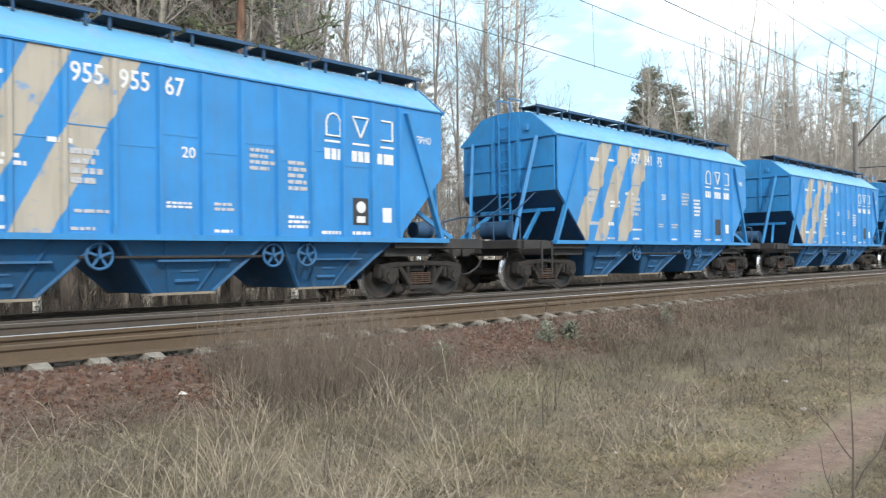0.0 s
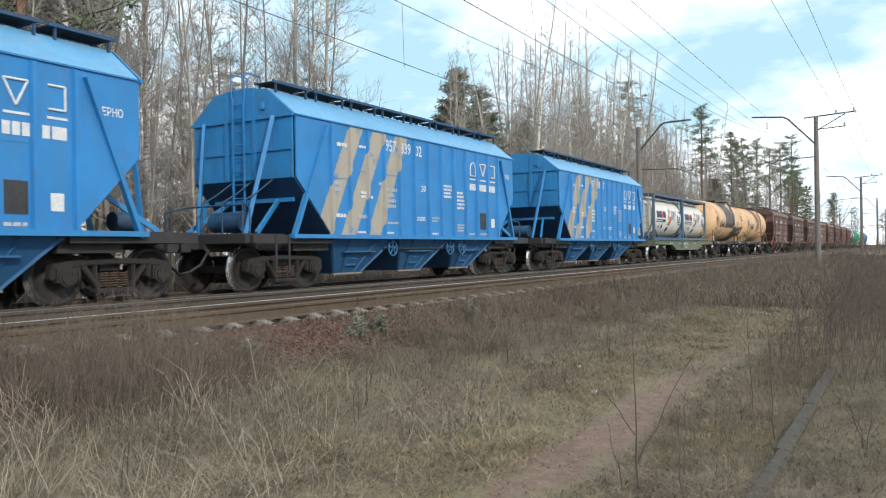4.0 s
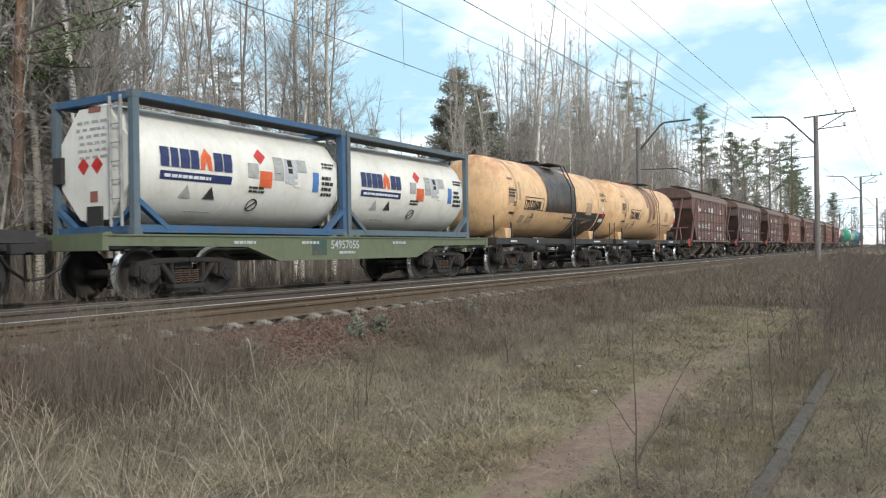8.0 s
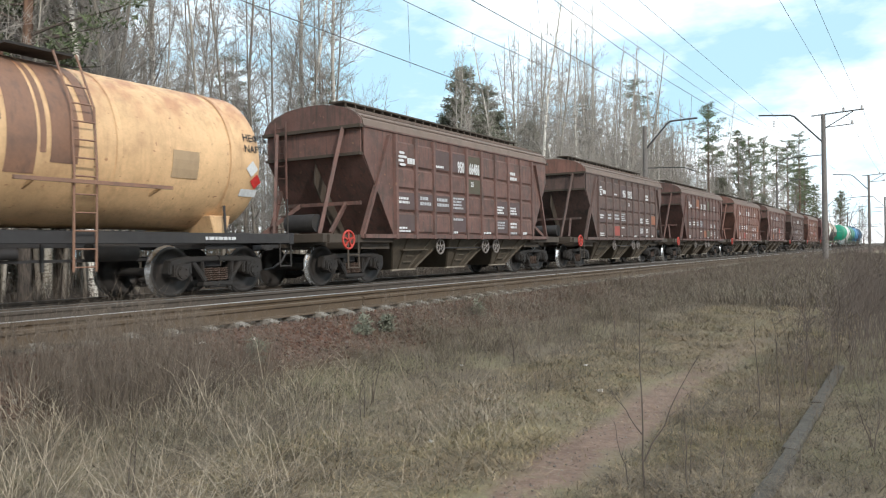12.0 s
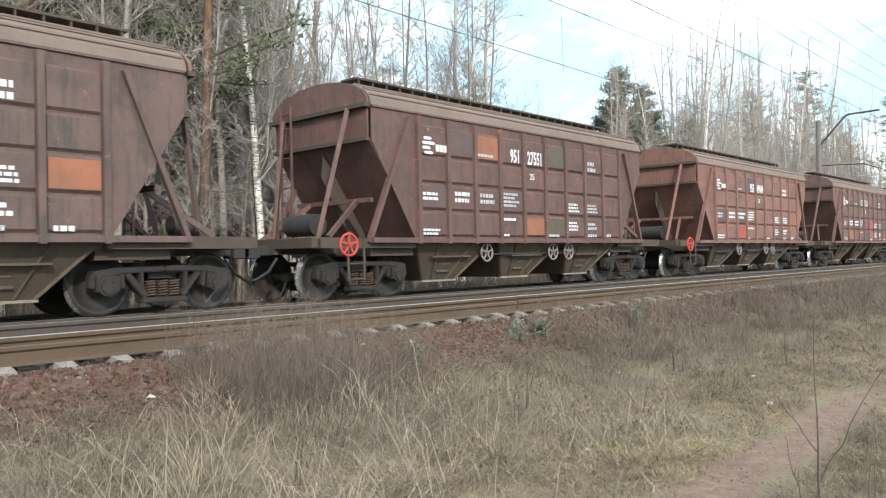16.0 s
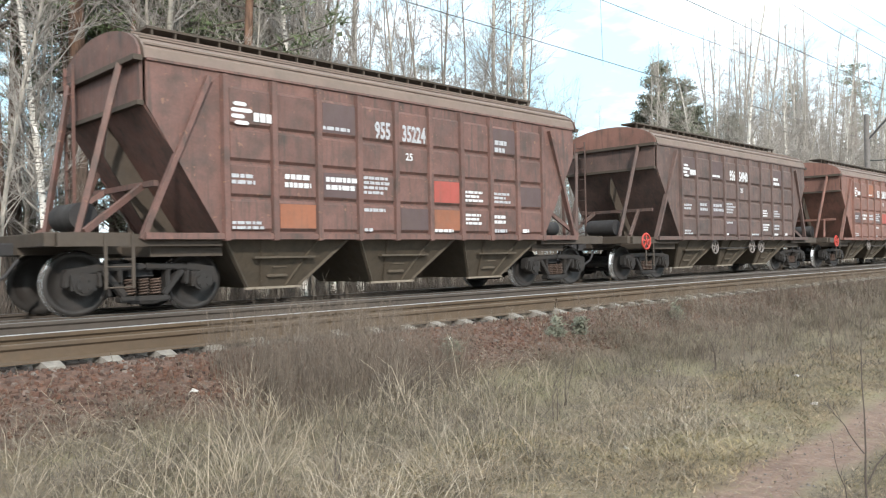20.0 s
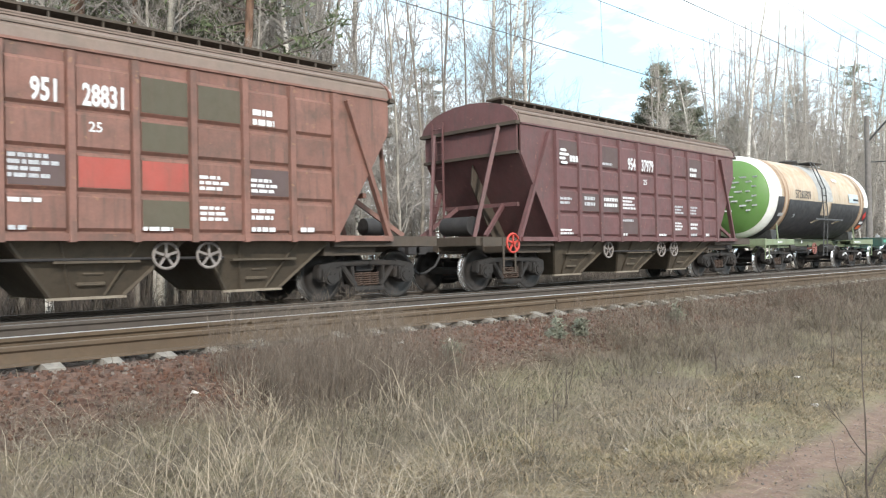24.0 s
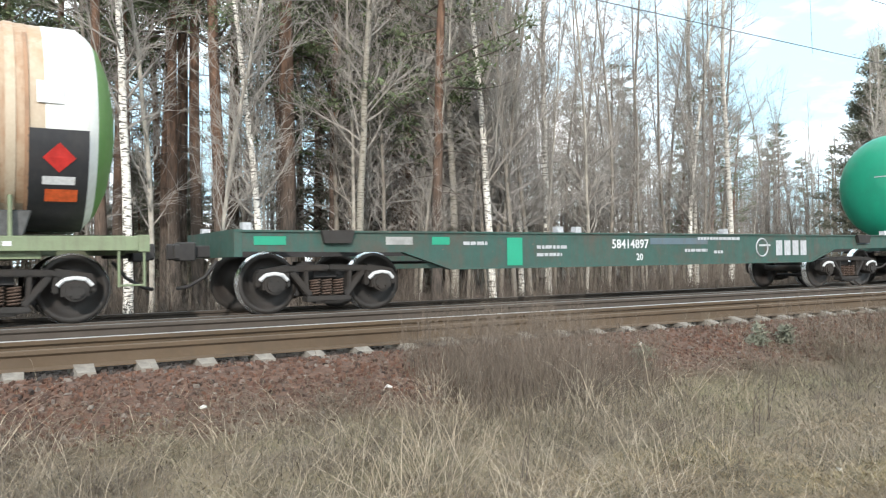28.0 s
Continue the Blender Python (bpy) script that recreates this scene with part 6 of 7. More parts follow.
    for y0, z0 in ((0.3, 1.3), (-0.1, 1.3)):
        en.add([(-2.965, y0, z0 - 0.17), (-2.965, y0 - 0.17, z0), (-2.965, y0, z0 + 0.17), (-2.965, y0 + 0.17, z0)], [(0, 1, 2, 3)])
    part("hazard_placard", en, M["red"], c, "red diamond placards")
    tx = Shape()
    for r in range(6):
        y = -0.3
        while y < 0.5:
            d = rng.uniform(0.08, 0.2)
            tx.box((-2.964, y, 2.1 - r * 0.13), (0.006, d, 0.05))
            y += d + 0.06
    part("end_lettering", tx, M["label_grey"], c)
    part("notice", Shape().box((-2.965, -0.05, 2.32), (0.006, 0.36, 0.1)).box((-2.965, 0.0, 0.72), (0.006, 0.22, 0.2)), M["rust_red"], c)
    return c


# ---------------------------------------------------------------- the train
def train_shift(t):
    """How far the train has run past its place at half time, in metres."""
    u = (t - 14) / 14
    return 0.05 + 119.1654 * u + 3.7668 * u ** 2 - 0.9268 * u ** 3 + 0.705 * u ** 4 + 0.979 * u ** 5 - 0.1667 * u ** 6


TRAIN = []      # (thing, place along the train, height)
rng = random.Random(11)
blue0 = blue_hopper()
for i, (num, tx, graf) in enumerate((("95595567", -108.75, True), ("95724175", -94.04, False), ("95729968", -79.33, False), ("95733902", -64.62, False), ("95703807", -49.91, False))):
    w = blue0 if i == 0 else copy_thing(blue0, Matrix.Identity(4))
    TRAIN.append((w, tx, 0.0))
blue_list = [w for w, _, _ in TRAIN]
for w, (num, graf) in zip(blue_list, (("95595567", True), ("95724175", False), ("95729968", False), ("95733902", False), ("95703807", False))):
    blue_marks(w, num, rng, graf)
for w in (blue_list[1], blue_list[3]):
    end_ladders(w)
    w["label"] = "blue grain hopper wagon with beige stripes and end ladders"

flat1 = flat_wagon("faded green flat wagon carrying two tank containers", M["flat_green"], 6.85, 4.75, 7.31, 0.66, deck=1.16)
part("wagon_number", letters("54957055", 0.27, M["letter_dim"]), None, flat1, at=pose(-0.9, -1.436, 0.90))
for x in (-3.9, -1.9, 1.6, -0.6):
    part("lettering", bars(rng, 0.8, 0.1, 1), M["letter_dim"], flat1, at=pose(x, -1.436, 0.99 if x != -0.6 else 0.76))
part("paint_patch", Shape().box((-1.3, -1.434, 0.93), (0.5, 0.006, 0.36)), M["flat_teal"], flat1)
TRAIN.append((flat1, -35.2, 0.0))
cont1, cont2 = tank_container(M["frame_blue"], 1), tank_container(M["frame_grey"], 2)
cont2["label"] = "white tank container in a grey-blue frame on the flat wagon"
TRAIN += [(cont1, -38.2, 1.182), (cont2, -32.1, 1.182)]

tan1, tan2 = tan_tank("72132608", True), tan_tank("72119068", False)
tan1["label"] = "tan oil tank wagon with a black oil-stained middle"
TRAIN += [(tan1, -21.93, 0.0), (tan2, -9.93, 0.0)]

plain_hop = {}
specs = (("95066486", "brown", "a", True, True), ("95695012", "brown_dark", "c", True, True), ("95127551", "brown_deep", "b", True, True), ("95549044", "brown_red", "c", True, True),
         ("95535224", "brown", "d", False, False), ("95654940", "brown_dark", "f", True, True), ("95128831", "brown_red", "e", True, True), ("95437979", "maroon", "f", True, True))
for i, (num, mk, key, wheels, bold) in enumerate(specs):
    if (mk, wheels) not in plain_hop:
        w = brown_hopper(M[mk], wheels)
        plain_hop[(mk, wheels)] = w
        TRAIN.append((w, 3.52 + 14.667 * i, 0.0))
    else:
        w = copy_thing(plain_hop[(mk, wheels)], Matrix.Identity(4))
        for o in list(w.children):
            if o.name.split(".")[0] in ("lettering", "wagon_number", "paint_patch", "load_figure", "emblem"):
                bpy.data.objects.remove(o)
        TRAIN.append((w, 3.52 + 14.667 * i, 0.0))
    brown_marks(w, num, rng, key, bold)
    w["label"] = {"brown": "red-brown ribbed grain hopper wagon with paint patches", "brown_dark": "dull dark brown ribbed grain hopper wagon", "brown_deep": "deep red-brown ribbed grain hopper wagon with paint patches", "brown_red": "warm red-brown ribbed grain hopper wagon",
                  "maroon": "clean maroon ribbed grain hopper wagon"}[mk]

TRAIN.append((cream_tank("57260309"), 119.95, 0.0))
flat2 = flat_wagon("empty teal-green container flat wagon", M["flat_teal"], 8.75, 7.12, 9.3, 0.66, lined=True)
part("wagon_number", letters("58414897", 0.25, M["letter_white"]), None, flat2, at=pose(-1.3, -1.436, 1.0))
part("load_figure", letters("20", 0.19, M["letter_white"]), None, flat2, at=pose(-0.65, -1.436, 0.76))
blk = Shape()
for k in range(4):
    blk.span((4.6 + k * 0.3, -0.003, 0), (4.82 + k * 0.3, 0.003, 0.34))
part("lettering", blk, M["letter_dim"], flat2, at=pose(-0.85, -1.435, 0.82))
part("round_emblem", Shape().ring((4.1, 0, 0), (0, 1, 0), 0.2, 0.02, 20, 4).box((4.2, 0, 0.05), (0.4, 0.006, 0.04)), M["letter_dim"], flat2, at=pose(-0.85, -1.435, 1.0))
for x, z, ww in ((-4.0, 1.05, 0.6), (-2.4, 0.98, 0.9), (-2.4, 0.84, 0.6), (1.5, 0.9, 0.7), (2.4, 0.86, 0.4), (1.9, 1.15, 1.4)):
    part("lettering", bars(rng, ww, 0.1, 1), M["letter_dim"], flat2, at=pose(x - 0.75, -1.436, z))
part("paint_patch", Shape().box((-3.65, -1.434, 0.95), (0.34, 0.006, 0.5)), M["teal"], flat2)
for x, ww, m in ((-8.2, 0.5, "teal"), (-6.0, 0.5, "label_grey"), (-5.2, 0.35, "teal"), (0.6, 1.7, "frame_grey"), (7.2, 0.5, "frame_grey")):
    part("paint_patch", Shape().box((x, -1.434, 1.14), (ww, 0.006, 0.13)), M[m], flat2, "touched-up paint")
TRAIN.append((flat2, 135.62, 0.0))
TRAIN.append((green_white_tank(M["white"], M["teal"], "white tank wagon with bright green ends"), 151.45, 0.0))
TRAIN.append((green_white_tank(M["teal"], M["teal"], "bright green tank wagon far down the train"), 163.0, 0.0))
TRAIN.append((green_white_tank(M["blue"], M["blue"], "blue tank wagon far down the train"), 175.1, 0.0))
TRAIN.append((green_white_tank(M["blue_low"], M["blue_low"], "dusty blue tank wagon far down the train"), 187.2, 0.0))


# ---------------------------------------------------------------- catenary
def catenary_pole(x, y, arm, top, near):
    """Concrete pole with a bent bracket arm over the track; arm is the way (+1 or -1) towards the rails."""
    p = thing("catenary_pole", "grey concrete catenary pole with bent steel bracket arm", "catenary pole", "catenary poles", at=pose(x, y, -0.75))
    h = top + 0.75
    part("post", Shape().rod((0, 0, -0.3), (0, 0, h), 0.21, 14, 0.145), M["pole"], p, "tapered concrete post")
    reach = 4.36 if near else 3.55
    a = Shape().pipe([(0, arm * 0.1, h - (1.95 if near else 1.55)), (0, arm * reach * 0.43, h + 0.0), (0, arm * reach * 0.5, h + 0.16), (0, arm * reach, h + (0.36 if near else 0.2))], 0.06, 8)
    part("bracket_arm", a, M["iron"], p, "bent bracket arm")
    part("contact_arm", Shape().pipe([(0, arm * 0.1, h - 2.9), (0, arm * 2.6, h - 3.0), (0, arm * 3.4, h - 3.35)], 0.035, 6), M["iron"], p)
    ins = Shape()
    for k in range(4):
        ins.rod((0, arm * 3.3, h - 0.15 - k * 0.13), (0, arm * 3.3, h - 0.2 - k * 0.13), 0.1, 10)
    part("insulator", ins, M["porcelain"], p)
    if near:
        part("feeder_arm", Shape().bar((0, arm * 0.8, h - 0.05), (0, -arm * 2.6, h + 0.12), 0.08, 0.08).bar((0, -arm * 0.1, h - 1.0), (0, -arm * 1.9, h + 0.02), 0.06, 0.06).bar((0, 0, h - 0.95), (0, -arm * 1.95, h - 0.85), 0.06, 0.06), M["iron"], p, "steel feeder bracket")
        fi = Shape()
        for yy, zz in ((-2.45, 0.12), (-1.3, 0.08), (-1.85, -0.85)):
            fi.rod((0, arm * yy, h + zz), (0, arm * yy, h + zz + 0.25), 0.07, 8)
        part("insulator", fi, M["porcelain"], p)
    return p


POLES_L = [(-6.0, 16.0), (53.3, 16.0), (112.0, 16.0), (172.0, 16.0), (232.0, 16.0)]
POLES_R = [(62.4, 5.74), (122.0, 5.74), (182.0, 5.74), (242.0, 5.74)]
for x, y in POLES_L[1:]:
    catenary_pole(x, y, -1, 9.1, False)
for x, y in POLES_R:
    catenary_pole(x, y, 1, 10.1, True)


def wire(name, pts, r, label):
    solid(name, Shape().pipe(pts, r * 0.85, 5), M["wire"], label, "wire", "overhead wires")


def sagging(x0, x1, y, z, sag, n=10):
    return [(x0 + (x1 - x0) * i / n, y, z - sag * 4 * (i / n) * (1 - i / n)) for i in range(n + 1)]


for y, xs, zc, zm, sag in ((TRACK_Y, [-6.0, 53.3, 112.0, 172.0, 232.0], 6.25, 9.0, 0.84), (NEAR_Y, [2.5, 62.4, 122.0, 182.0, 242.0], 6.5, 9.2, 1.52)):
    stag = 0.32
    for k, (a, b) in enumerate(zip(xs, xs[1:])):
        s = stag if k % 2 else -stag
        wire("contact_wire", [(a, y + (s if a > -5 else -0.85), zc), (b, y - s, zc)], 0.013, "taut copper contact wire over the track")
        m = sagging(a, b, y, zm, sag)
        wire("messenger_wire", m, 0.013, "sagging messenger wire over the track")
        for i in range(1, 7):
            u = i / 7
            drop = Shape().rod((a + (b - a) * u, y + s * (1 - 2 * u), zc), (a + (b - a) * u, y, zm - sag * 4 * u * (1 - u)), 0.006, 4)
            solid("dropper_wire", drop, M["wire"], "thin vertical dropper wire between contact and messenger wires", "wire", "dropper wires")
# three conductors under the bracket arms, two on the field side
for y, z, sag in ((8.53, 9.85, 0.12), (9.83, 9.95, 0.15), (10.1, 9.45, 0.12), (4.4, 10.4, 0.28), (3.3, 10.45, 0.25)):
    for a, b in ((2.5, 62.4), (62.4, 122.0), (122.0, 182.0)):
        wire("feeder_wire", sagging(a, b, y, z, sag), 0.011, "slightly sagging feeder wire on the pole brackets")

# signal gantry far down the line
gantry = thing("signal_gantry", "steel gantry over the tracks far down the line", "gantry", at=pose(330, 0, -0.5))
for y in (2.0, 21.0):
    part("leg", Shape().bar((0, y, 0), (0, y, 7.6), 0.4, 0.4, up=(1, 0, 0)), M["iron"], gantry)
bm_g = Shape().bar((0, 1.5, 7.4), (0, 21.5, 7.4), 0.3, 0.15).bar((0, 1.5, 8.2), (0, 21.5, 8.2), 0.3, 0.15)
for k in range(14):
    bm_g.bar((0, 1.6 + k * 1.42, 7.4), (0, 2.3 + k * 1.42, 8.2), 0.1, 0.1)
part("beam", bm_g, M["iron"], gantry, "lattice cross beam")


# ---------------------------------------------------------------- trees
def limb(V, F, pts, radii, n):
    """A tapered tube along points, n-sided."""
    pts = [Vector(p) for p in pts]
    o = len(V)
    for i, p in enumerate(pts):
        d = (pts[min(i + 1, len(pts) - 1)] - pts[max(i - 1, 0)]).normalized()
        s = d.orthogonal().normalized()
        u = d.cross(s)
        for k in range(n):
            a = k * math.tau / n
            V.append(tuple(p + (s * math.cos(a) + u * math.sin(a)) * radii[i]))
    for i in range(len(pts) - 1):
        for k in range(n):
            F.append((o + i * n + k, o + i * n + (k + 1) % n, o + (i + 1) * n + (k + 1) % n, o + (i + 1) * n + k))


def wander(rng, p, d, length, steps, bend, lift=0.0):
    pts, p, d = [Vector(p)], Vector(p), Vector(d).normalized()
    for _ in range(steps):
        d = (d + Vector((rng.uniform(-bend, bend), rng.uniform(-bend, bend), rng.uniform(-bend, bend) + lift))).normalized()
        p = p + d * (length / steps)
        pts.append(p.copy())
    return pts


def along(pts, u):
    k = min(len(pts) - 2, int(u * (len(pts) - 1)))
    return pts[k].lerp(pts[k + 1], u * (len(pts) - 1) - k)


def bare_tree(seed, h, r, first, nb, spread, lift, lean=0.03):
    """Leafless tree: trunk mesh and crown mesh (branches and fine twigs)."""
    rng = random.Random(seed)
    TV, TF, CV, CF = [], [], [], []
    trunk = wander(rng, (0, 0, -0.3), (rng.uniform(-lean, lean), rng.uniform(-lean, lean), 1), h + 0.3, 14, 0.045, 0.01)
    limb(TV, TF, trunk, [r * (1.15 if i == 0 else 1) * (1 - i / 14.5) ** 0.8 + 0.008 for i in range(15)], 9)
    for b in range(nb):
        u = first + (0.97 - first) * (b + rng.random()) / nb
        p = along(trunk, u)
        a = rng.uniform(0, math.tau)
        L = spread * (1.15 - u) * rng.uniform(0.5, 1.25) * (0.5 if rng.random() < 0.35 else 1.5 if rng.random() < 0.12 else 1)
        d = Vector((math.cos(a), math.sin(a), lift * rng.uniform(0.4, 1.3)))
        br = wander(rng, p, d, L, 5, 0.3, 0.05)
        r0 = r * (1 - u) * 0.34 + 0.006
        limb(CV, CF, br, [r0 * (1 - i / 5.4) for i in range(6)], 4)
        for s in range(int(5 + L * 6.0)):
            q = along(br, rng.uniform(0.2, 1.0))
            d2 = (br[-1] - br[0]).normalized() + Vector((rng.uniform(-1, 1), rng.uniform(-1, 1), rng.uniform(-0.5, 0.9)))
            tw = wander(rng, q, d2, L * rng.uniform(0.2, 0.5), 3, 0.35, 0.03)
            limb(CV, CF, tw, [0.0075, 0.006, 0.0042, 0.0024], 3)
            for _ in range(2):
                q2 = along(tw, rng.uniform(0.3, 1.0))
                d3 = (tw[-1] - tw[0]).normalized() + Vector((rng.uniform(-1, 1), rng.uniform(-1, 1), rng.uniform(-0.6, 0.7)))
                limb(CV, CF, [q2, q2 + d3.normalized() * L * rng.uniform(0.08, 0.2)], [0.005, 0.0025], 3)
    return TV, TF, CV, CF


def needles(rng, V, F, c, R, n, flat=0.6, k=1.0):
    """A loose clump of needle sprays round c."""
    for _ in range(n):
        d = Vector((rng.gauss(0, 1), rng.gauss(0, 1), rng.gauss(0, 1) * flat))
        d = d.normalized() * (R * rng.random() ** 0.45)
        d.z *= flat
        p = Vector(c) + d
        o = len(V)
        a = Vector((rng.uniform(-1, 1), rng.uniform(-1, 1), rng.uniform(-0.4, 0.8))).normalized()
        s = a.orthogonal().normalized()
        L, wd = k * rng.uniform(0.14, 0.30), k * rng.uniform(0.02, 0.05)
        V += [tuple(p - s * wd), tuple(p + a * L * 0.5 + s * wd * 0.3), tuple(p + a * L), tuple(p + s * wd + a.cross(s) * wd)]
        F += [(o, o + 1, o + 2), (o, o + 2, o + 3)]


def pine_tree(seed, h, r, crown, dense, reach=0.18, tufts=5, taper=0.42):
    rng = random.Random(seed)
    TV, TF, NV, NF, BV, BF = [], [], [], [], [], []
    trunk = wander(rng, (0, 0, -0.3), (rng.uniform(-0.02, 0.02), rng.uniform(-0.02, 0.02), 1), h + 0.3, 12, 0.025, 0.02)
    limb(TV, TF, trunk, [r * (1 - i / 13.5) ** 0.7 + 0.015 for i in range(13)], 10)
    for b in range(int(18 * (1 - crown))):
        u = rng.uniform(0.2, crown)
        a = rng.uniform(0, math.tau)
        br = wander(rng, along(trunk, u), (math.cos(a), math.sin(a), rng.uniform(-0.3, 0.2)), rng.uniform(0.4, 1.6), 3, 0.3)
        limb(BV, BF, br, [0.02, 0.014, 0.009, 0.004], 3)
    for b in range(dense):
        u = crown + (0.99 - crown) * (b + rng.random()) / dense
        p = along(trunk, u)
        a = rng.uniform(0, math.tau)
        L = (h * reach) * (1.05 - (u - crown) / (1 - crown)) ** taper * rng.uniform(0.55, 1.2)
        br = wander(rng, p, (math.cos(a), math.sin(a), rng.uniform(0.0, 0.5)), L, 4, 0.2, 0.05)
        limb(BV, BF, br, [0.05, 0.038, 0.026, 0.016, 0.006], 4)
        for k in range(tufts):
            c = along(br, rng.uniform(0.3, 1.0)) + Vector((rng.uniform(-0.3, 0.3), rng.uniform(-0.3, 0.3), rng.uniform(-0.05, 0.25)))
            needles(rng, NV, NF, c, rng.uniform(0.35, 0.7), 26, 0.5)
    return TV, TF, NV, NF, BV, BF


def spruce_tree(seed, h, r):
    rng = random.Random(seed)
    TV, TF, NV, NF, BV, BF = [], [], [], [], [], []
    limb(TV, TF, [(0, 0, -0.3), (0, 0, h * 0.5), (0, 0, h)], [r, r * 0.55, 0.01], 9)
    z = h * 0.1
    while z < h * 0.985:
        k = 1 - z / h
        for _ in range(6):
            a = rng.uniform(0, math.tau)
            L = (0.35 + h * 0.25 * k ** 0.8) * rng.uniform(0.65, 1.1)
            br = wander(rng, (0, 0, z), (math.cos(a), math.sin(a), 0.1 - 0.35 * k), L, 3, 0.1, 0.03)
            limb(BV, BF, br, [0.028, 0.02, 0.012, 0.004], 3)
            for j in range(3 + int(L * 2.2)):
                c = along(br, rng.uniform(0.15, 1.0)) + Vector((rng.uniform(-.15, .15), rng.uniform(-.15, .15), -0.08))
                needles(rng, NV, NF, c, rng.uniform(0.24, 0.42), 15, 0.45)
        z += 0.24 + 0.22 * k
    return TV, TF, NV, NF, BV, BF


def make_bare(name, label, data, bark, twig):
    TV, TF, CV, CF = data
    t = thing(name, label, "tree", name + " trees")
    part("trunk", mesh_arrays("trunk", TV, TF, bark, True), None, t)
    part("crown", mesh_arrays("crown", CV, CF, twig), None, t, "bare branches and fine twigs")
    return t


def make_conifer(name, label, data, bark, leaf):
    TV, TF, NV, NF, BV, BF = data
    t = thing(name, label, "tree", name + " trees")
    part("trunk", mesh_arrays("trunk", TV, TF, bark, True), None, t)
    part("crown", mesh_arrays("crown", NV, NF, leaf), None, t, "needle sprays")
    part("branch_work", mesh_arrays("branch_work", BV, BF, M["twig_dark"]), None, t)["kind"] = "stuff"
    return t


KINDS = {
    "birch": [make_bare("birch", "leafless white-barked birch at the forest edge", bare_tree(10 + i, 17 + 1.5 * i, 0.10 + 0.012 * i, 0.18 + 0.03 * i, 66, 3.3, 1.1), M["birch"], M["twig"]) for i in range(4)],
    "thin": [make_bare("young_birch", "slender leafless young tree with pale bark", bare_tree(30 + i, 13 + 1.5 * i, 0.05 + 0.007 * i, 0.16, 74, 2.6, 1.6), M["aspen"], M["twig"]) for i in range(3)],
    "alder": [make_bare("alder", "leafless grey-barked alder with dense twigs", bare_tree(50 + i, 16 + i, 0.085, 0.16, 76, 3.0, 0.9), M["alder"], M["twig_grey"]) for i in range(3)],
    "pine": [make_conifer("pine", "tall pine with reddish upper bark", pine_tree(70 + i, 19 + 1.5 * i, 0.17 + 0.02 * i, (0.30, 0.45, 0.55, 0.38)[i], 50), M["pine"], M["needle"]) for i in range(4)],
    "bushy": [make_conifer("bushy_pine", "broad dense grey-green conifer", pine_tree(170 + i, 13 + i, 0.16, 0.12, 74, 0.34, 7, 0.85), M["pine"], M["needle_dark"]) for i in range(3)],
    "spruce": [make_conifer("spruce", "dark green conical spruce", spruce_tree(90 + i, 13 + 3.0 * i, 0.16), M["pine"], M["needle_dark"]) for i in range(2)],
}
USED = {k: 0 for k in KINDS}


def plant(kind, x, y, variant=None, size=1.0, turn=None):
    lst = KINDS[kind]
    v = (USED[kind] if variant is None else variant) % len(lst)
    m = pose(x, y, rough_ground(x, y) if x < 140 else ground_z(x, y), 0, 0, random.uniform(0, 360) if turn is None else turn)
    src = lst[v]
    if src.get("used"):
        ob = copy_thing(src, m)
    else:
        src["used"] = 1
        src.matrix_basis = m
        ob = src
    ob.scale = (size, size, size)
    USED[kind] += 1
    return ob


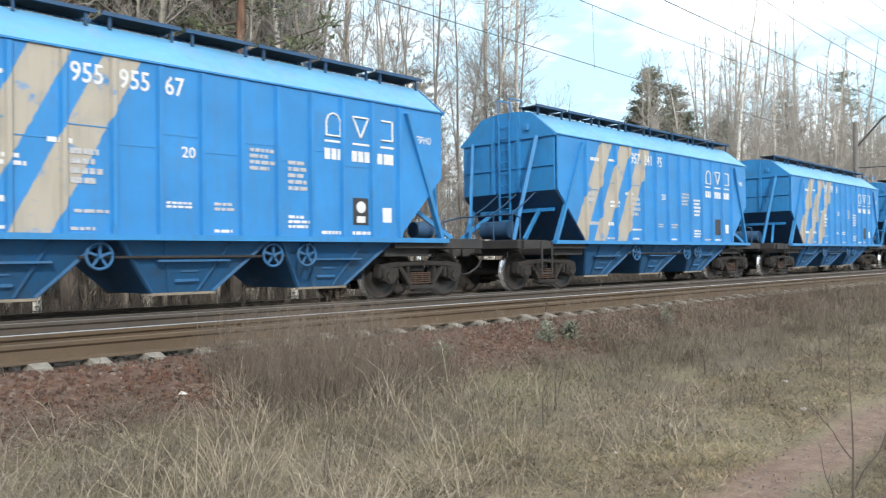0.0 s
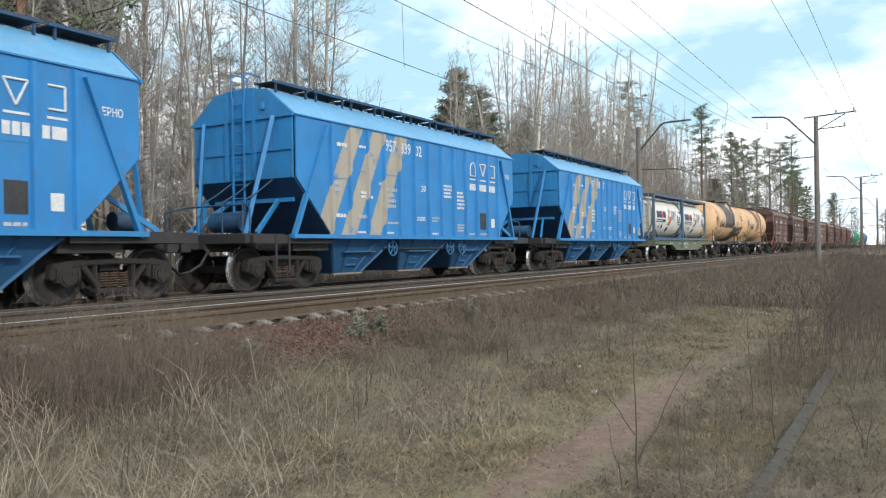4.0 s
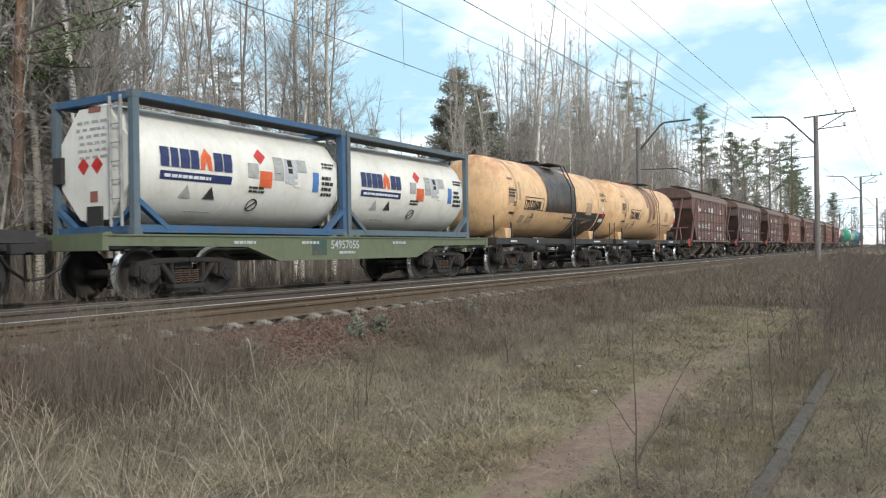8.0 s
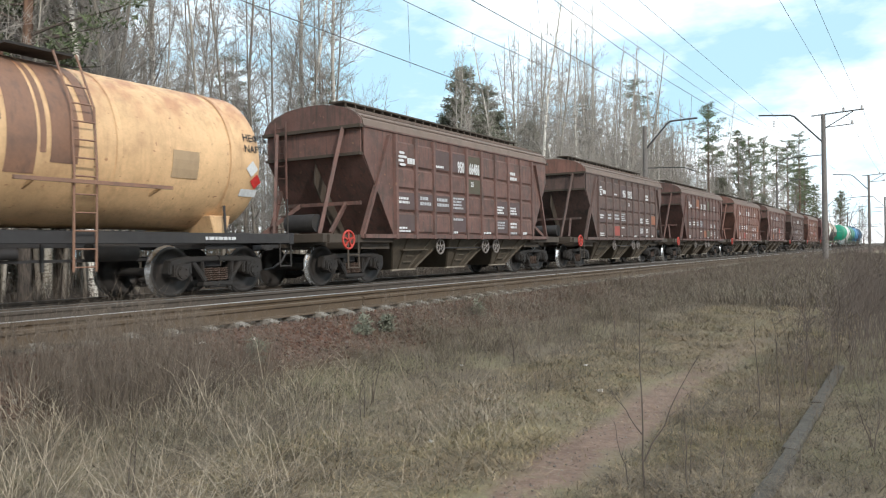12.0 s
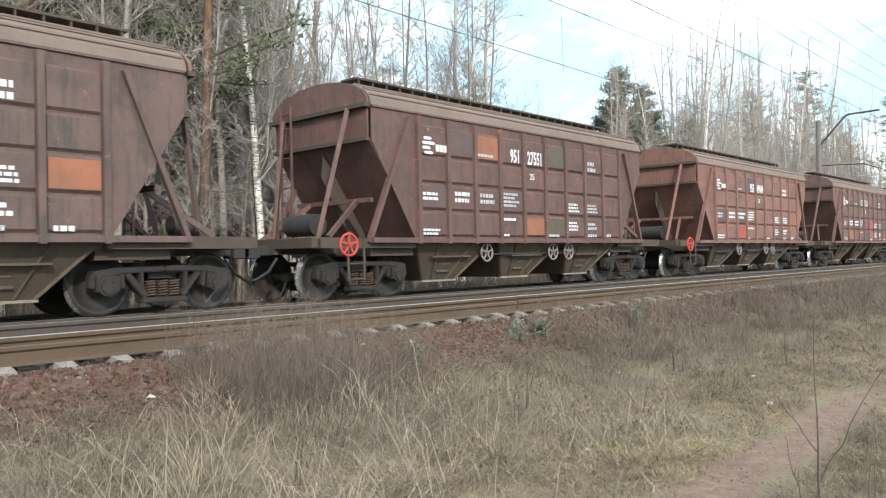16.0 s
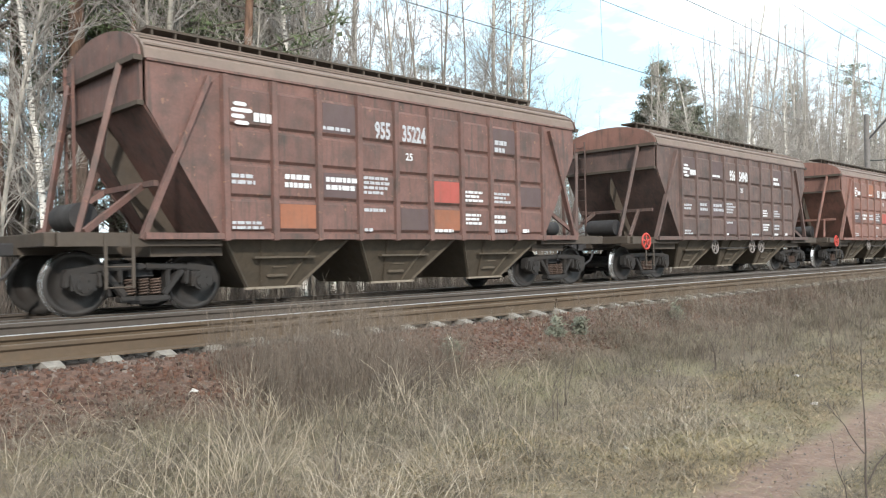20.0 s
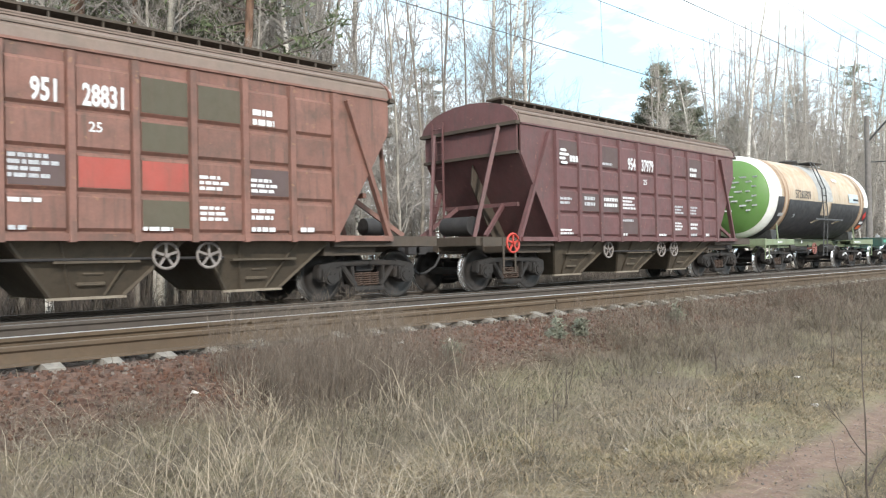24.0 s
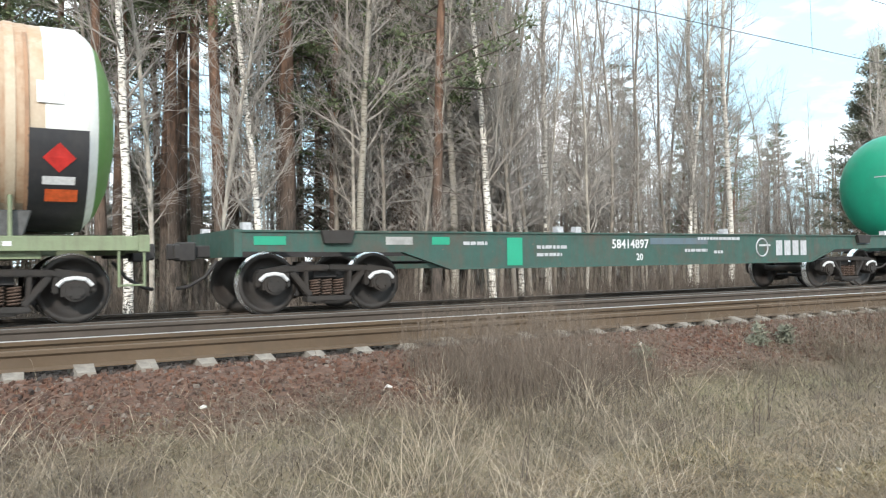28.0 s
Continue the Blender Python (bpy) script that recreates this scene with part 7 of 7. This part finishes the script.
# trees that stand out, by their bearing (x per y) and depth behind the rails
for kind, q, y, var, size in (
        ("birch", 0.685, 22.5, 2, 1.05), ("alder", 0.70, 23.0, 1, 1.0), ("birch", 0.325, 21.5, 0, 1.0), ("birch", 0.159, 21.0, 3, 0.9), ("thin", 0.185, 21.8, 2, 1.1), ("thin", 0.265, 21.4, 1, 1.05),
        ("pine", 0.361, 24.0, 3, 1.15), ("pine", 0.426, 25.0, 0, 1.0), ("pine", 0.245, 26.0, 1, 1.0), ("pine", 0.222, 27.0, 2, 1.0), ("alder", 0.465, 24.0, 1, 1.0), ("birch", 0.62, 23.0, 3, 1.0),
        ("alder", 0.765, 22.0, 1, 0.98), ("alder", 0.706, 22.0, 0, 0.95), ("birch", 0.745, 24.5, 2, 1.0), ("birch", 0.80, 23.5, 3, 1.0), ("pine", 0.535, 27.0, 2, 1.05), ("pine", 0.56, 30.0, 3, 1.0),
        ("birch", 1.145, 26.0, 3, 1.08), ("alder", 1.17, 27.0, 1, 1.0), ("alder", 1.215, 26.5, 2, 0.95), ("alder", 0.93, 24.0, 0, 1.0), ("alder", 0.98, 25.0, 2, 1.0), ("thin", 0.88, 22.5, 0, 1.2),
        ("bushy", 1.81, 25.0, 0, 1.04), ("bushy", 1.74, 26.0, 1, 0.82), ("bushy", 1.86, 26.5, 2, 0.88), ("bushy", 1.92, 25.0, 0, 0.84), ("bushy", 1.98, 26.0, 2, 0.7), ("bushy", 2.10, 25.5, 1, 0.80), ("bushy", 2.18, 26.5, 2, 0.62), ("spruce", 1.77, 28.0, 1, 0.72), ("bushy", 2.0, 28.0, 0, 0.7), ("thin", 1.78, 23.5, 0, 1.0), ("birch", 1.95, 23.5, 2, 0.8), ("bushy", 4.75, 22.0, 0, 0.8), ("bushy", 5.1, 23.0, 1, 0.75), ("bushy", 5.4, 22.0, 2, 0.7), ("bushy", 5.75, 23.0, 0, 0.78), ("bushy", 6.1, 22.0, 1, 0.7), ("bushy", 0.50, 30.0, 2, 1.15), ("bushy", 0.56, 31.0, 0, 1.2), ("bushy", 0.44, 33.0, 1, 1.2), ("pine", 0.60, 28.0, 0, 0.9), ("pine", 0.48, 26.0, 0, 0.95), ("pine", 0.55, 25.5, 0, 0.9), ("pine", 0.64, 27.0, 0, 0.92), ("pine", 0.52, 27.5, 0, 0.85), ("birch", 0.692, 21.5, 1, 1.1), ("birch", 0.461, 22.0, 2, 1.0), ("birch", 1.131, 25.0, 0, 1.05), ("birch", 1.243, 24.0, 3, 1.0), ("pine", 4.55, 22.0, 2, 0.86), ("pine", 5.35, 23.0, 2, 0.84), ("pine", 5.9, 22.0, 1, 0.9), ("pine", 6.4, 23.0, 2, 0.92), ("pine", 7.0, 22.0, 1, 0.95),
        ("thin", 1.70, 22.5, 2, 0.85), ("thin", 1.80, 22.0, 1, 0.9), ("thin", 1.90, 22.3, 0, 0.95), ("bushy", 1.70, 27.5, 2, 0.72), ("bushy", 1.90, 28.5, 1, 0.86), ("pine", 1.11, 34.0, 0, 0.62), ("pine", 1.19, 36.0, 3, 0.60), ("pine", 1.25, 36.0, 0, 0.58), ("thin", 1.86, 24.0, 1, 1.0), ("thin", 2.0, 24.5, 2, 1.05), ("birch", 2.05, 25.0, 3, 0.8), ("birch", 2.3, 26.0, 1, 0.9), ("birch", 2.5, 29.0, 2, 1.05), ("birch", 2.6, 27.0, 0, 1.1)):
    plant(kind, q * y, y, var, size)
frng = random.Random(77)


def band(n, x0, x1, y0, y1, mix, s0=0.8, s1=1.1):
    for _ in range(n):
        x, y = frng.uniform(x0, x1), frng.uniform(y0, y1)
        if not (1.19 < x / y < 1.74 and y < 36 or 1.6 < x / y < 2.0 and y < 40):
            plant(frng.choice(mix), x, y, None, frng.uniform(s0, s1))


band(26, -6, 16, 21, 27, ["alder", "alder", "thin", "pine"], 0.75, 1.05)
band(62, -10, 24, 27, 48, ["pine", "pine", "pine", "alder"], 0.78, 1.1)
band(34, -12, 34, 33, 56, ["spruce", "spruce", "bushy"], 0.3, 0.55)
band(50, 15, 33, 22, 34, ["alder", "alder", "thin", "alder", "thin"], 0.72, 0.95)
band(16, 22, 50, 38, 52, ["pine", "bushy"], 0.5, 0.66)
band(44, 30, 90, 36, 54, ["thin", "birch", "alder", "alder"], 0.6, 0.78)
band(64, 40, 76, 20, 34, ["alder", "birch", "thin", "birch", "thin"], 0.8, 1.1)
band(70, 74, 150, 19, 36, ["birch", "alder", "alder", "birch", "thin", "alder"], 0.75, 1.0)
band(10, 80, 150, 24, 36, ["bushy", "pine"], 0.7, 0.9)
band(46, 66, 150, 56, 86, ["pine", "birch", "alder", "alder"], 0.6, 0.85)
band(60, 50, 112, 24, 42, ["thin", "birch", "thin", "alder"], 0.75, 1.0)
band(80, 52, 108, 21, 31, ["thin", "thin", "thin", "birch"], 0.92, 1.18)
band(50, 150, 330, 20, 42, ["birch", "alder", "alder", "pine"], 0.8, 1.1)
band(18, 190, 330, -18, -3, ["birch", "alder", "pine"], 0.45, 0.7)
band(24, 360, 460, -30, 30, ["pine", "alder", "birch"], 0.7, 1.0)


def thicket(name, label, n, x0, x1, y0, y1, h0, h1, seed, mat, rad=0.006, per=7):
    rng2 = random.Random(seed)
    V, F = [], []
    for _ in range(n):
        x, y = rng2.uniform(x0, x1), rng2.uniform(y0, y1)
        z = ground_z(x, y)
        h = rng2.uniform(h0, h1)
        st = wander(rng2, (x, y, z - 0.05), (rng2.uniform(-0.25, 0.25), rng2.uniform(-0.25, 0.25), 1), h, 4, 0.12, 0.02)
        limb(V, F, st, [rad, rad * 0.8, rad * 0.6, rad * 0.4, rad * 0.2], 3)
        for _ in range(per):
            q = along(st, rng2.uniform(0.25, 0.95))
            d = Vector((rng2.uniform(-1, 1), rng2.uniform(-1, 1), rng2.uniform(0.3, 1.4)))
            tw = wander(rng2, q, d, h * rng2.uniform(0.15, 0.4), 2, 0.2, 0.05)
            limb(V, F, tw, [rad * 0.5, rad * 0.35, rad * 0.15], 3)
    return tagged(new(name, mesh_arrays(name, V, F, mat)), label, "undergrowth", kind="stuff")


thicket("forest_thicket", "grey leafless undergrowth at the forest edge", 1500, -8, 60, 19.5, 30, 0.8, 3.2, 1, M["twig_mid"], 0.010)
thicket("line_brush", "dark brown brush along the far side of the line", 1500, -8, 50, 17.3, 21.5, 0.6, 1.5, 31, M["twig_dark"], 0.009, 8)
thicket("deep_thicket", "dark leafless undergrowth in the wood", 1300, -10, 70, 27, 52, 1.0, 4.0, 2, M["twig_dark"], 0.016)
thicket("far_thicket", "leafless undergrowth along the line", 700, 60, 200, 17.5, 30, 0.8, 3.0, 3, M["twig_mid"], 0.02, 6)


def far_woods():
    """Distant trunks and brush that close the wood behind."""
    rng3 = random.Random(8)
    V, F = [], []
    for _ in range(420):
        x, y = rng3.uniform(-60, 150), rng3.uniform(52, 95)
        h = rng3.uniform(9, 17)
        limb(V, F, [(x, y, -0.8), (x + rng3.uniform(-.3, .3), y, h * 0.5), (x, y, h)], [0.13, 0.1, 0.03], 4)
        for _ in range(30):
            z = h * rng3.uniform(0.25, 1)
            a = rng3.uniform(0, 6.28)
            L = rng3.uniform(0.6, 2.6) * (1.2 - z / h)
            e = Vector((x + L * math.cos(a), y + L * math.sin(a), z + L * rng3.uniform(0.4, 1.2)))
            limb(V, F, [(x, y, z), e], [0.03, 0.012], 3)
            for _ in range(2):
                q = Vector((x, y, z)).lerp(e, rng3.uniform(0.3, 1))
                limb(V, F, [q, q + Vector((rng3.uniform(-.6, .6), rng3.uniform(-.6, .6), rng3.uniform(0, .8)))], [0.014, 0.008], 3)
    return tagged(new("distant_woods", mesh_arrays("distant_woods", V, F, M["twig_mid"])), "distant leafless woodland", "woods", kind="stuff")


far_woods()


# ---------------------------------------------------------------- grass and weeds
def blades(name, label, mat, n, xr, yr, hr, wr, seed, clump=0.0, lean=0.5, far=1.0, keep=None, segs=2):
    """Many bent, tapered blades in one mesh; denser towards the near end of the field."""
    g = np.random.default_rng(seed)
    x = xr[0] + (xr[1] - xr[0]) * g.random(n) ** far
    y = yr[0] + (yr[1] - yr[0]) * g.random(n)
    if clump:
        cx = xr[0] + (xr[1] - xr[0]) * g.random(int(n / 60) + 1) ** far
        cy = yr[0] + (yr[1] - yr[0]) * g.random(int(n / 60) + 1)
        k = g.integers(0, len(cx), n)
        m = g.random(n) < clump
        x = np.where(m, cx[k] + g.normal(0, 0.12, n), x)
        y = np.where(m, cy[k] + g.normal(0, 0.12, n), y)
        out_dir = np.where(m, np.arctan2(y - cy[k], x - cx[k]), 9.0)
        mound = np.where(m, 0.5 * hr[1] * np.exp(-((x - cx[k]) ** 2 + (y - cy[k]) ** 2) / 0.012), 0.0)
    else:
        out_dir, mound = np.full(n, 9.0), np.zeros(n)
    ok = np.ones(n, bool) if keep is None else keep(x, y, g)
    x, y, out_dir, mound = x[ok], y[ok], out_dir[ok], mound[ok]
    n = len(x)
    z = np.array([rough_ground(a, b) for a, b in zip(x, y)]) - 0.012 + mound + 0.02 * g.random(n)
    h = hr[0] + (hr[1] - hr[0]) * g.random(n) ** 1.5
    h = h * (0.75 + 0.5 * np.sin(x * 1.3 + 1.7 * np.sin(y * 0.9)) ** 2)
    a = np.where(out_dir > 8, g.uniform(0, 2 * np.pi, n), out_dir + g.normal(0, 0.9, n))
    wid = wr * g.uniform(0.6, 1.4, n) * (1 + 0.02 * np.maximum(0, x))
    ln = lean * (0.35 + 0.65 * g.random(n))
    dx, dy = np.cos(a), np.sin(a)
    b = a + g.uniform(-0.8, 0.8, n) + np.pi / 2
    sx, sy = np.cos(b) * wid, np.sin(b) * wid
    P = []
    kink = g.uniform(-1.0, 1.0, n) * ln
    for u, wk in ((0.0, 1.0), (0.55, 0.8), (1.0, None)):
        out = h * ln * u ** 1.8
        up = h * (u - np.minimum(0.9, 0.3 * ln) * u * u)
        px, py, pz = x + dx * out - dy * kink * h * u * u * 0.6, y + dy * out + dx * kink * h * u * u * 0.6, z + up
        if wk is None:
            P.append(np.stack([px, py, pz], 1))
        else:
            P.append(np.stack([px - sx * wk, py - sy * wk, pz], 1))
            P.append(np.stack([px + sx * wk, py + sy * wk, pz], 1))
    V = np.stack(P, 1).reshape(-1, 3)
    o = np.arange(n)[:, None] * 5
    F = (o + np.array([0, 1, 3, 2])).tolist() + (o + np.array([2, 3, 4])).tolist()
    return tagged(new(name, mesh_arrays(name, V.tolist(), F, mat)), label, "grass", kind="stuff")


def off_path(x, y, g):
    d = np.abs(y - 0.012 * x - 2.12 - 0.12 * np.sin(x * 0.9))
    return ((d > 0.2 + 0.2 * g.random(len(x))) | (g.random(len(x)) < np.clip((x - 7.5) / 9, 0.03, 0.85))) & ~((np.abs(y - 0.81) < 0.085) & (x > 3.3) & (x < 10.8) & (g.random(len(x)) < 0.45))


def weedy(x, y, g):
    """Weeds crowd the ballast edge in patches and leave gaps."""
    k = np.interp(x, [-3, 3.2, 3.9, 5.6, 6.2, 8.6, 9.6, 60], [0.3, 0.35, 1.0, 0.95, 0.3, 0.5, 0.9, 1.0])
    k = np.where(y > 6.1, k * np.interp(x, [0, 3.4, 4.0, 5.4, 6.0, 9, 14], [0.0, 0.15, 0.9, 0.8, 0.15, 0.5, 0.95]), k)
    return off_path(x, y, g) & (g.random(len(x)) < k)


def thin_by_bed(x, y, g):
    edge = np.interp(x, [2.5, 3.5, 5.8, 6.5, 8.5, 10.5], [6.95, 6.9, 6.7, 6.45, 6.6, 7.3])
    return off_path(x, y, g) & (g.random(len(x)) < np.clip((edge - y) / 0.8, 0.0, 1.0))


blades("turf", "short matted turf of straw and green blades", M["straw_green"], 170000, (0.3, 24), (0.95, 4.2), (0.025, 0.08), 0.0022, 1, 0.7, 2.5, 2.2, off_path)
blades("dry_turf", "short matted dead grass", M["straw"], 150000, (-1.5, 30), (0.95, 6.9), (0.03, 0.11), 0.0019, 11, 0.6, 2.5, 2.0, thin_by_bed)
blades("dry_grass", "dry brown grass over the field", M["straw"], 90000, (-3, 40), (2.9, 7.1), (0.06, 0.17), 0.0016, 2, 0.6, 2.6, 1.8, thin_by_bed)
blades("standing_grass", "upright dead grass stems in patches", M["straw_red"], 26000, (-3, 34), (3.3, 7.1), (0.10, 0.30), 0.0011, 12, 0.9, 0.9, 1.5, thin_by_bed)
blades("red_grass", "brown dead weeds along the ballast edge", M["straw_red"], 80000, (-3, 60), (4.7, 7.3), (0.10, 0.34), 0.0016, 3, 0.6, 1.2, 1.5, weedy)
blades("far_grass", "brown dead grass along the line", M["straw_red"], 70000, (20, 110), (-3, 7.0), (0.10, 0.36), 0.0045, 4, 0.3, 0.9, 1.6, off_path)
blades("near_grass", "dry grass beside the old edging", M["straw"], 90000, (2.6, 24), (-0.1, 1.9), (0.03, 0.11), 0.0016, 5, 0.5, 2.6, 1.8, off_path)
blades("near_turf", "matted green and straw turf round the edging", M["straw_green"], 40000, (2.6, 16), (0.88, 1.6), (0.02, 0.07), 0.0020, 15, 0.5, 2.8, 1.8, off_path)
blades("reed_grass", "pale reed grass lying across the field", M["straw_pale"], 4800, (-1.5, 6.5), (2.5, 5.9), (0.16, 0.6), 0.0014, 6, 0.5, 2.4, 1.1)
blades("reed_clump", "clump of tall pale reed grass", M["straw_pale"], 300, (1.7, 3.1), (3.5, 4.9), (0.3, 0.62), 0.0017, 16, 0.55, 1.2, 1.0)
blades("leaning_reeds", "pale reed stems leaning over the weeds", M["straw_pale"], 260, (2.4, 5.6), (4.6, 5.9), (0.3, 0.6), 0.0015, 17, 0.6, 1.5, 1.0)
blades("field_grass", "thin dry grass over the open field", M["straw"], 36000, (-14, 34), (-14, 6.0), (0.04, 0.14), 0.004, 18, 0.3, 2.0, 1.0, off_path)
blades("embankment_grass", "tall grey-brown dead grass behind the tracks", M["brush_grass"], 60000, (-8, 80), (16.0, 24), (0.25, 0.8), 0.007, 7, 0.3, 0.5, 1.3)
blades("forest_floor_grass", "dead grass on the forest floor", M["brush_grass"], 24000, (-10, 60), (22, 40), (0.2, 0.7), 0.01, 8, 0.3, 0.5, 1.2)
blades("green_tuft", "fresh green grass tuft", M["straw_green"], 700, (2.05, 2.5), (3.0, 3.4), (0.1, 0.22), 0.002, 9, 0.0, 0.9, 1.0)
thicket("weed_stalks", "reddish-brown dead weed stalks by the ballast", 1100, 3.6, 5.9, 5.3, 6.9, 0.35, 0.85, 21, M["weed"], 0.0026, 8)
thicket("sparse_weed_stalks", "scattered dead weed stalks", 420, -1, 14, 3.2, 6.0, 0.2, 0.5, 26, M["weed"], 0.002, 5)
thicket("far_weed_stalks", "dead weed stalks along the line", 2600, 9, 70, 4.2, 7.3, 0.25, 0.7, 22, M["weed"], 0.004, 7)
thicket("edging_weeds", "grey dead weeds beside the edging", 300, 5.0, 11, 0.9, 1.5, 0.15, 0.42, 27, M["weed"], 0.0018, 6)
thicket("bank_litter_twigs", "dead twigs and stalks on the bank", 700, 3.2, 12, -0.6, 0.7, 0.05, 0.28, 28, M["weed"], 0.0022, 5)
thicket("bank_brush", "leafless brush beside the path", 150, 8.2, 20, 0.0, 1.35, 0.6, 1.8, 23, M["twig_dark"], 0.005, 12)
thicket("dense_brush", "dense dark leafless brush on the bank", 120, 12, 22, 0.1, 1.25, 0.8, 1.75, 29, M["twig_dark"], 0.006, 9)
thicket("edging_stalks", "dead stalks hanging over the edging", 240, 4.2, 11, 0.66, 1.0, 0.08, 0.26, 30, M["weed"], 0.0018, 5)
thicket("far_brush", "leafless brush beside the line", 160, 18, 60, -6, 1.2, 0.8, 2.4, 25, M["twig_dark"], 0.012, 8)


SAPLINGS = (((((4.74, 1.46, -0.7), (4.73, 1.47, 0.43)), 0.0065), (((4.73, 1.47, -0.35), (4.63, 1.65, -0.04)), 0.004), (((4.74, 1.46, -0.52), (4.92, 1.16, 0.14)), 0.005),),
            ((((4.69, 1.54, -0.7), (4.64, 1.62, -0.23)), 0.004),),
            ((((4.81, 1.21, -0.7), (4.79, 1.24, -0.15)), 0.004), (((4.82, 1.2, -0.58), (4.82, 1.19, -0.06)), 0.003),),
            ((((5.03, 1.05, -0.7), (5.02, 1.06, -0.4)), 0.003),),
            ((((7.55, 1.26, -0.7), (7.53, 1.29, 0.24)), 0.005),),
            ((((6.47, 0.92, -0.7), (6.45, 0.95, 0.3)), 0.005), (((6.47, 0.91, -0.61), (6.4, 1.03, -0.31)), 0.003),),
            ((((6.18, 0.29, -0.7), (6.12, 0.4, -0.21)), 0.005), (((6.18, 0.29, -0.7), (6.21, 0.24, -0.22)), 0.004), (((6.18, 0.28, -0.7), (6.15, 0.34, -0.33)), 0.004),),
            ((((11.02, 1.22, -0.7), (10.96, 1.32, 0.18)), 0.006),),
)


def path_sapling(stems, seed):
    """Thin bare sapling: each stem runs from its foot to its tip, with short side twigs."""
    r7 = random.Random(seed)
    V, F = [], []
    for (a, b), r in stems:
        a, b = Vector(a), Vector(b)
        pts = [a.lerp(b, k / 6) + Vector((r7.uniform(-.012, .012), r7.uniform(-.012, .012), 0)) * (0 < k < 6) for k in range(7)]
        limb(V, F, pts, [r * (1 - k / 7.5) for k in range(7)], 6)
        for _ in range(4):
            q = along(pts, r7.uniform(0.3, 0.95))
            d = (b - a).normalized() + Vector((r7.uniform(-.9, .9), r7.uniform(-.9, .9), 0.1))
            limb(V, F, wander(r7, q, d, r7.uniform(0.04, 0.14), 2, 0.15), [r * 0.4, r * 0.3, r * 0.15], 4)
    tagged(new("sapling", mesh_arrays("sapling", V, F, M["twig_dark"])), "thin dark leafless sapling beside the path", "sapling", "path saplings")


for i, st in enumerate(SAPLINGS):
    path_sapling(st, 80 + i)


def sapling(x, y, h, seed):
    rng4 = random.Random(seed)
    V, F = [], []
    for _ in range(2):
        st = wander(rng4, (x + rng4.uniform(-.05, .05), y, rough_ground(x, y) - 0.03), (rng4.uniform(-.12, .12), rng4.uniform(-.12, .12), 1), h * rng4.uniform(0.7, 1), 6, 0.08, 0.02)
        limb(V, F, st, [0.006, 0.0055, 0.005, 0.004, 0.003, 0.002, 0.001], 5)
        for _ in range(5):
            q = along(st, rng4.uniform(0.4, 0.98))
            limb(V, F, wander(rng4, q, (rng4.uniform(-1, 1), rng4.uniform(-1, 1), 1.2), rng4.uniform(0.06, 0.2), 2, 0.2), [0.0025, 0.002, 0.001], 3)
    return tagged(new("weed_stalk", mesh_arrays("weed_stalk", V, F, M["twig_dark"])), "tall dead weed stalk standing in the grass", "weed", "weed stalks")


for i, (x, y, h) in enumerate(((6.1, 4.55, 0.62), (5.55, 4.25, 0.4), (8.9, 4.4, 0.55), (3.15, 4.2, 0.4), (10.5, 3.6, 0.6), (2.2, 3.4, 0.35))):
    sapling(x, y, h, 40 + i)


def seedling(x, y, h, seed):
    """Small green conifer seedling in the ballast edge."""
    rng5 = random.Random(seed)
    V, F = [], []
    for k in range(14):
        a = rng5.uniform(0, 6.28)
        p = Vector((x, y, ground_z(x, y)))
        needles(rng5, V, F, p + Vector((math.cos(a) * 0.1 * rng5.random(), math.sin(a) * 0.1 * rng5.random(), h * rng5.uniform(0.05, 0.8))), 0.07, 26, 1.0, 0.35)
    V = [tuple(v) for v in V]
    return tagged(new("conifer_seedling", mesh_arrays("conifer_seedling", V, F, M["needle_dark"])), "small green conifer seedling in dead grass", "seedling", "conifer seedlings")


for i, (x, y, h) in enumerate(((6.35, 6.3, 0.30), (8.7, 6.6, 0.30), (9.2, 6.55, 0.26), (12.0, 6.6, 0.3))):
    seedling(x, y, h, 60 + i)


def pebble(x, y, s, seed):
    rng6 = random.Random(seed)
    g = Shape()
    pts = [Vector((rng6.gauss(0, 1), rng6.gauss(0, 1), rng6.gauss(0, 0.6))).normalized() * s * rng6.uniform(0.8, 1.1) for _ in range(14)]
    bm = bmesh.new()
    for p in pts:
        bm.verts.new((p.x, p.y, p.z * 0.65))
    bmesh.ops.convex_hull(bm, input=bm.verts)
    me = bpy.data.meshes.new("pebble")
    bm.to_mesh(me)
    bm.free()
    me.materials.append(M["pebble"])
    ob = new("pebble", me)
    ob.location = (x, y, rough_ground(x, y) + s * 0.2)
    return tagged(ob, "pale stone lying in the grass", "stone", "pale stones")


for i, (x, y, s) in enumerate(((6.9, 3.7, 0.045), (6.2, 7.0, 0.05), (6.9, 6.9, 0.06), (5.2, 3.3, 0.03), (7.9, 2.9, 0.04), (3.3, 6.5, 0.045), (4.4, 6.6, 0.04), (9.3, 3.6, 0.045), (1.6, 6.5, 0.04), (8.3, 4.8, 0.03))):
    pebble(x, y, s, i)


# ---------------------------------------------------------------- what moves
def motions():
    secs = [k * 1.0 for k in range(29)]
    turns = [k / 15 for k in range(421)]
    for w, tx, z in TRAIN:
        walk(w, [(t, pose(tx - train_shift(t), TRACK_Y, z)) for t in secs])
        for o in w.children_recursive:
            if o.name.startswith("wheelset"):
                x = o.location.x
                walk(o, [(t, pose(x, 0, WHEEL_R, 0, -math.degrees(train_shift(t) / WHEEL_R), 0)) for t in turns])


motions()
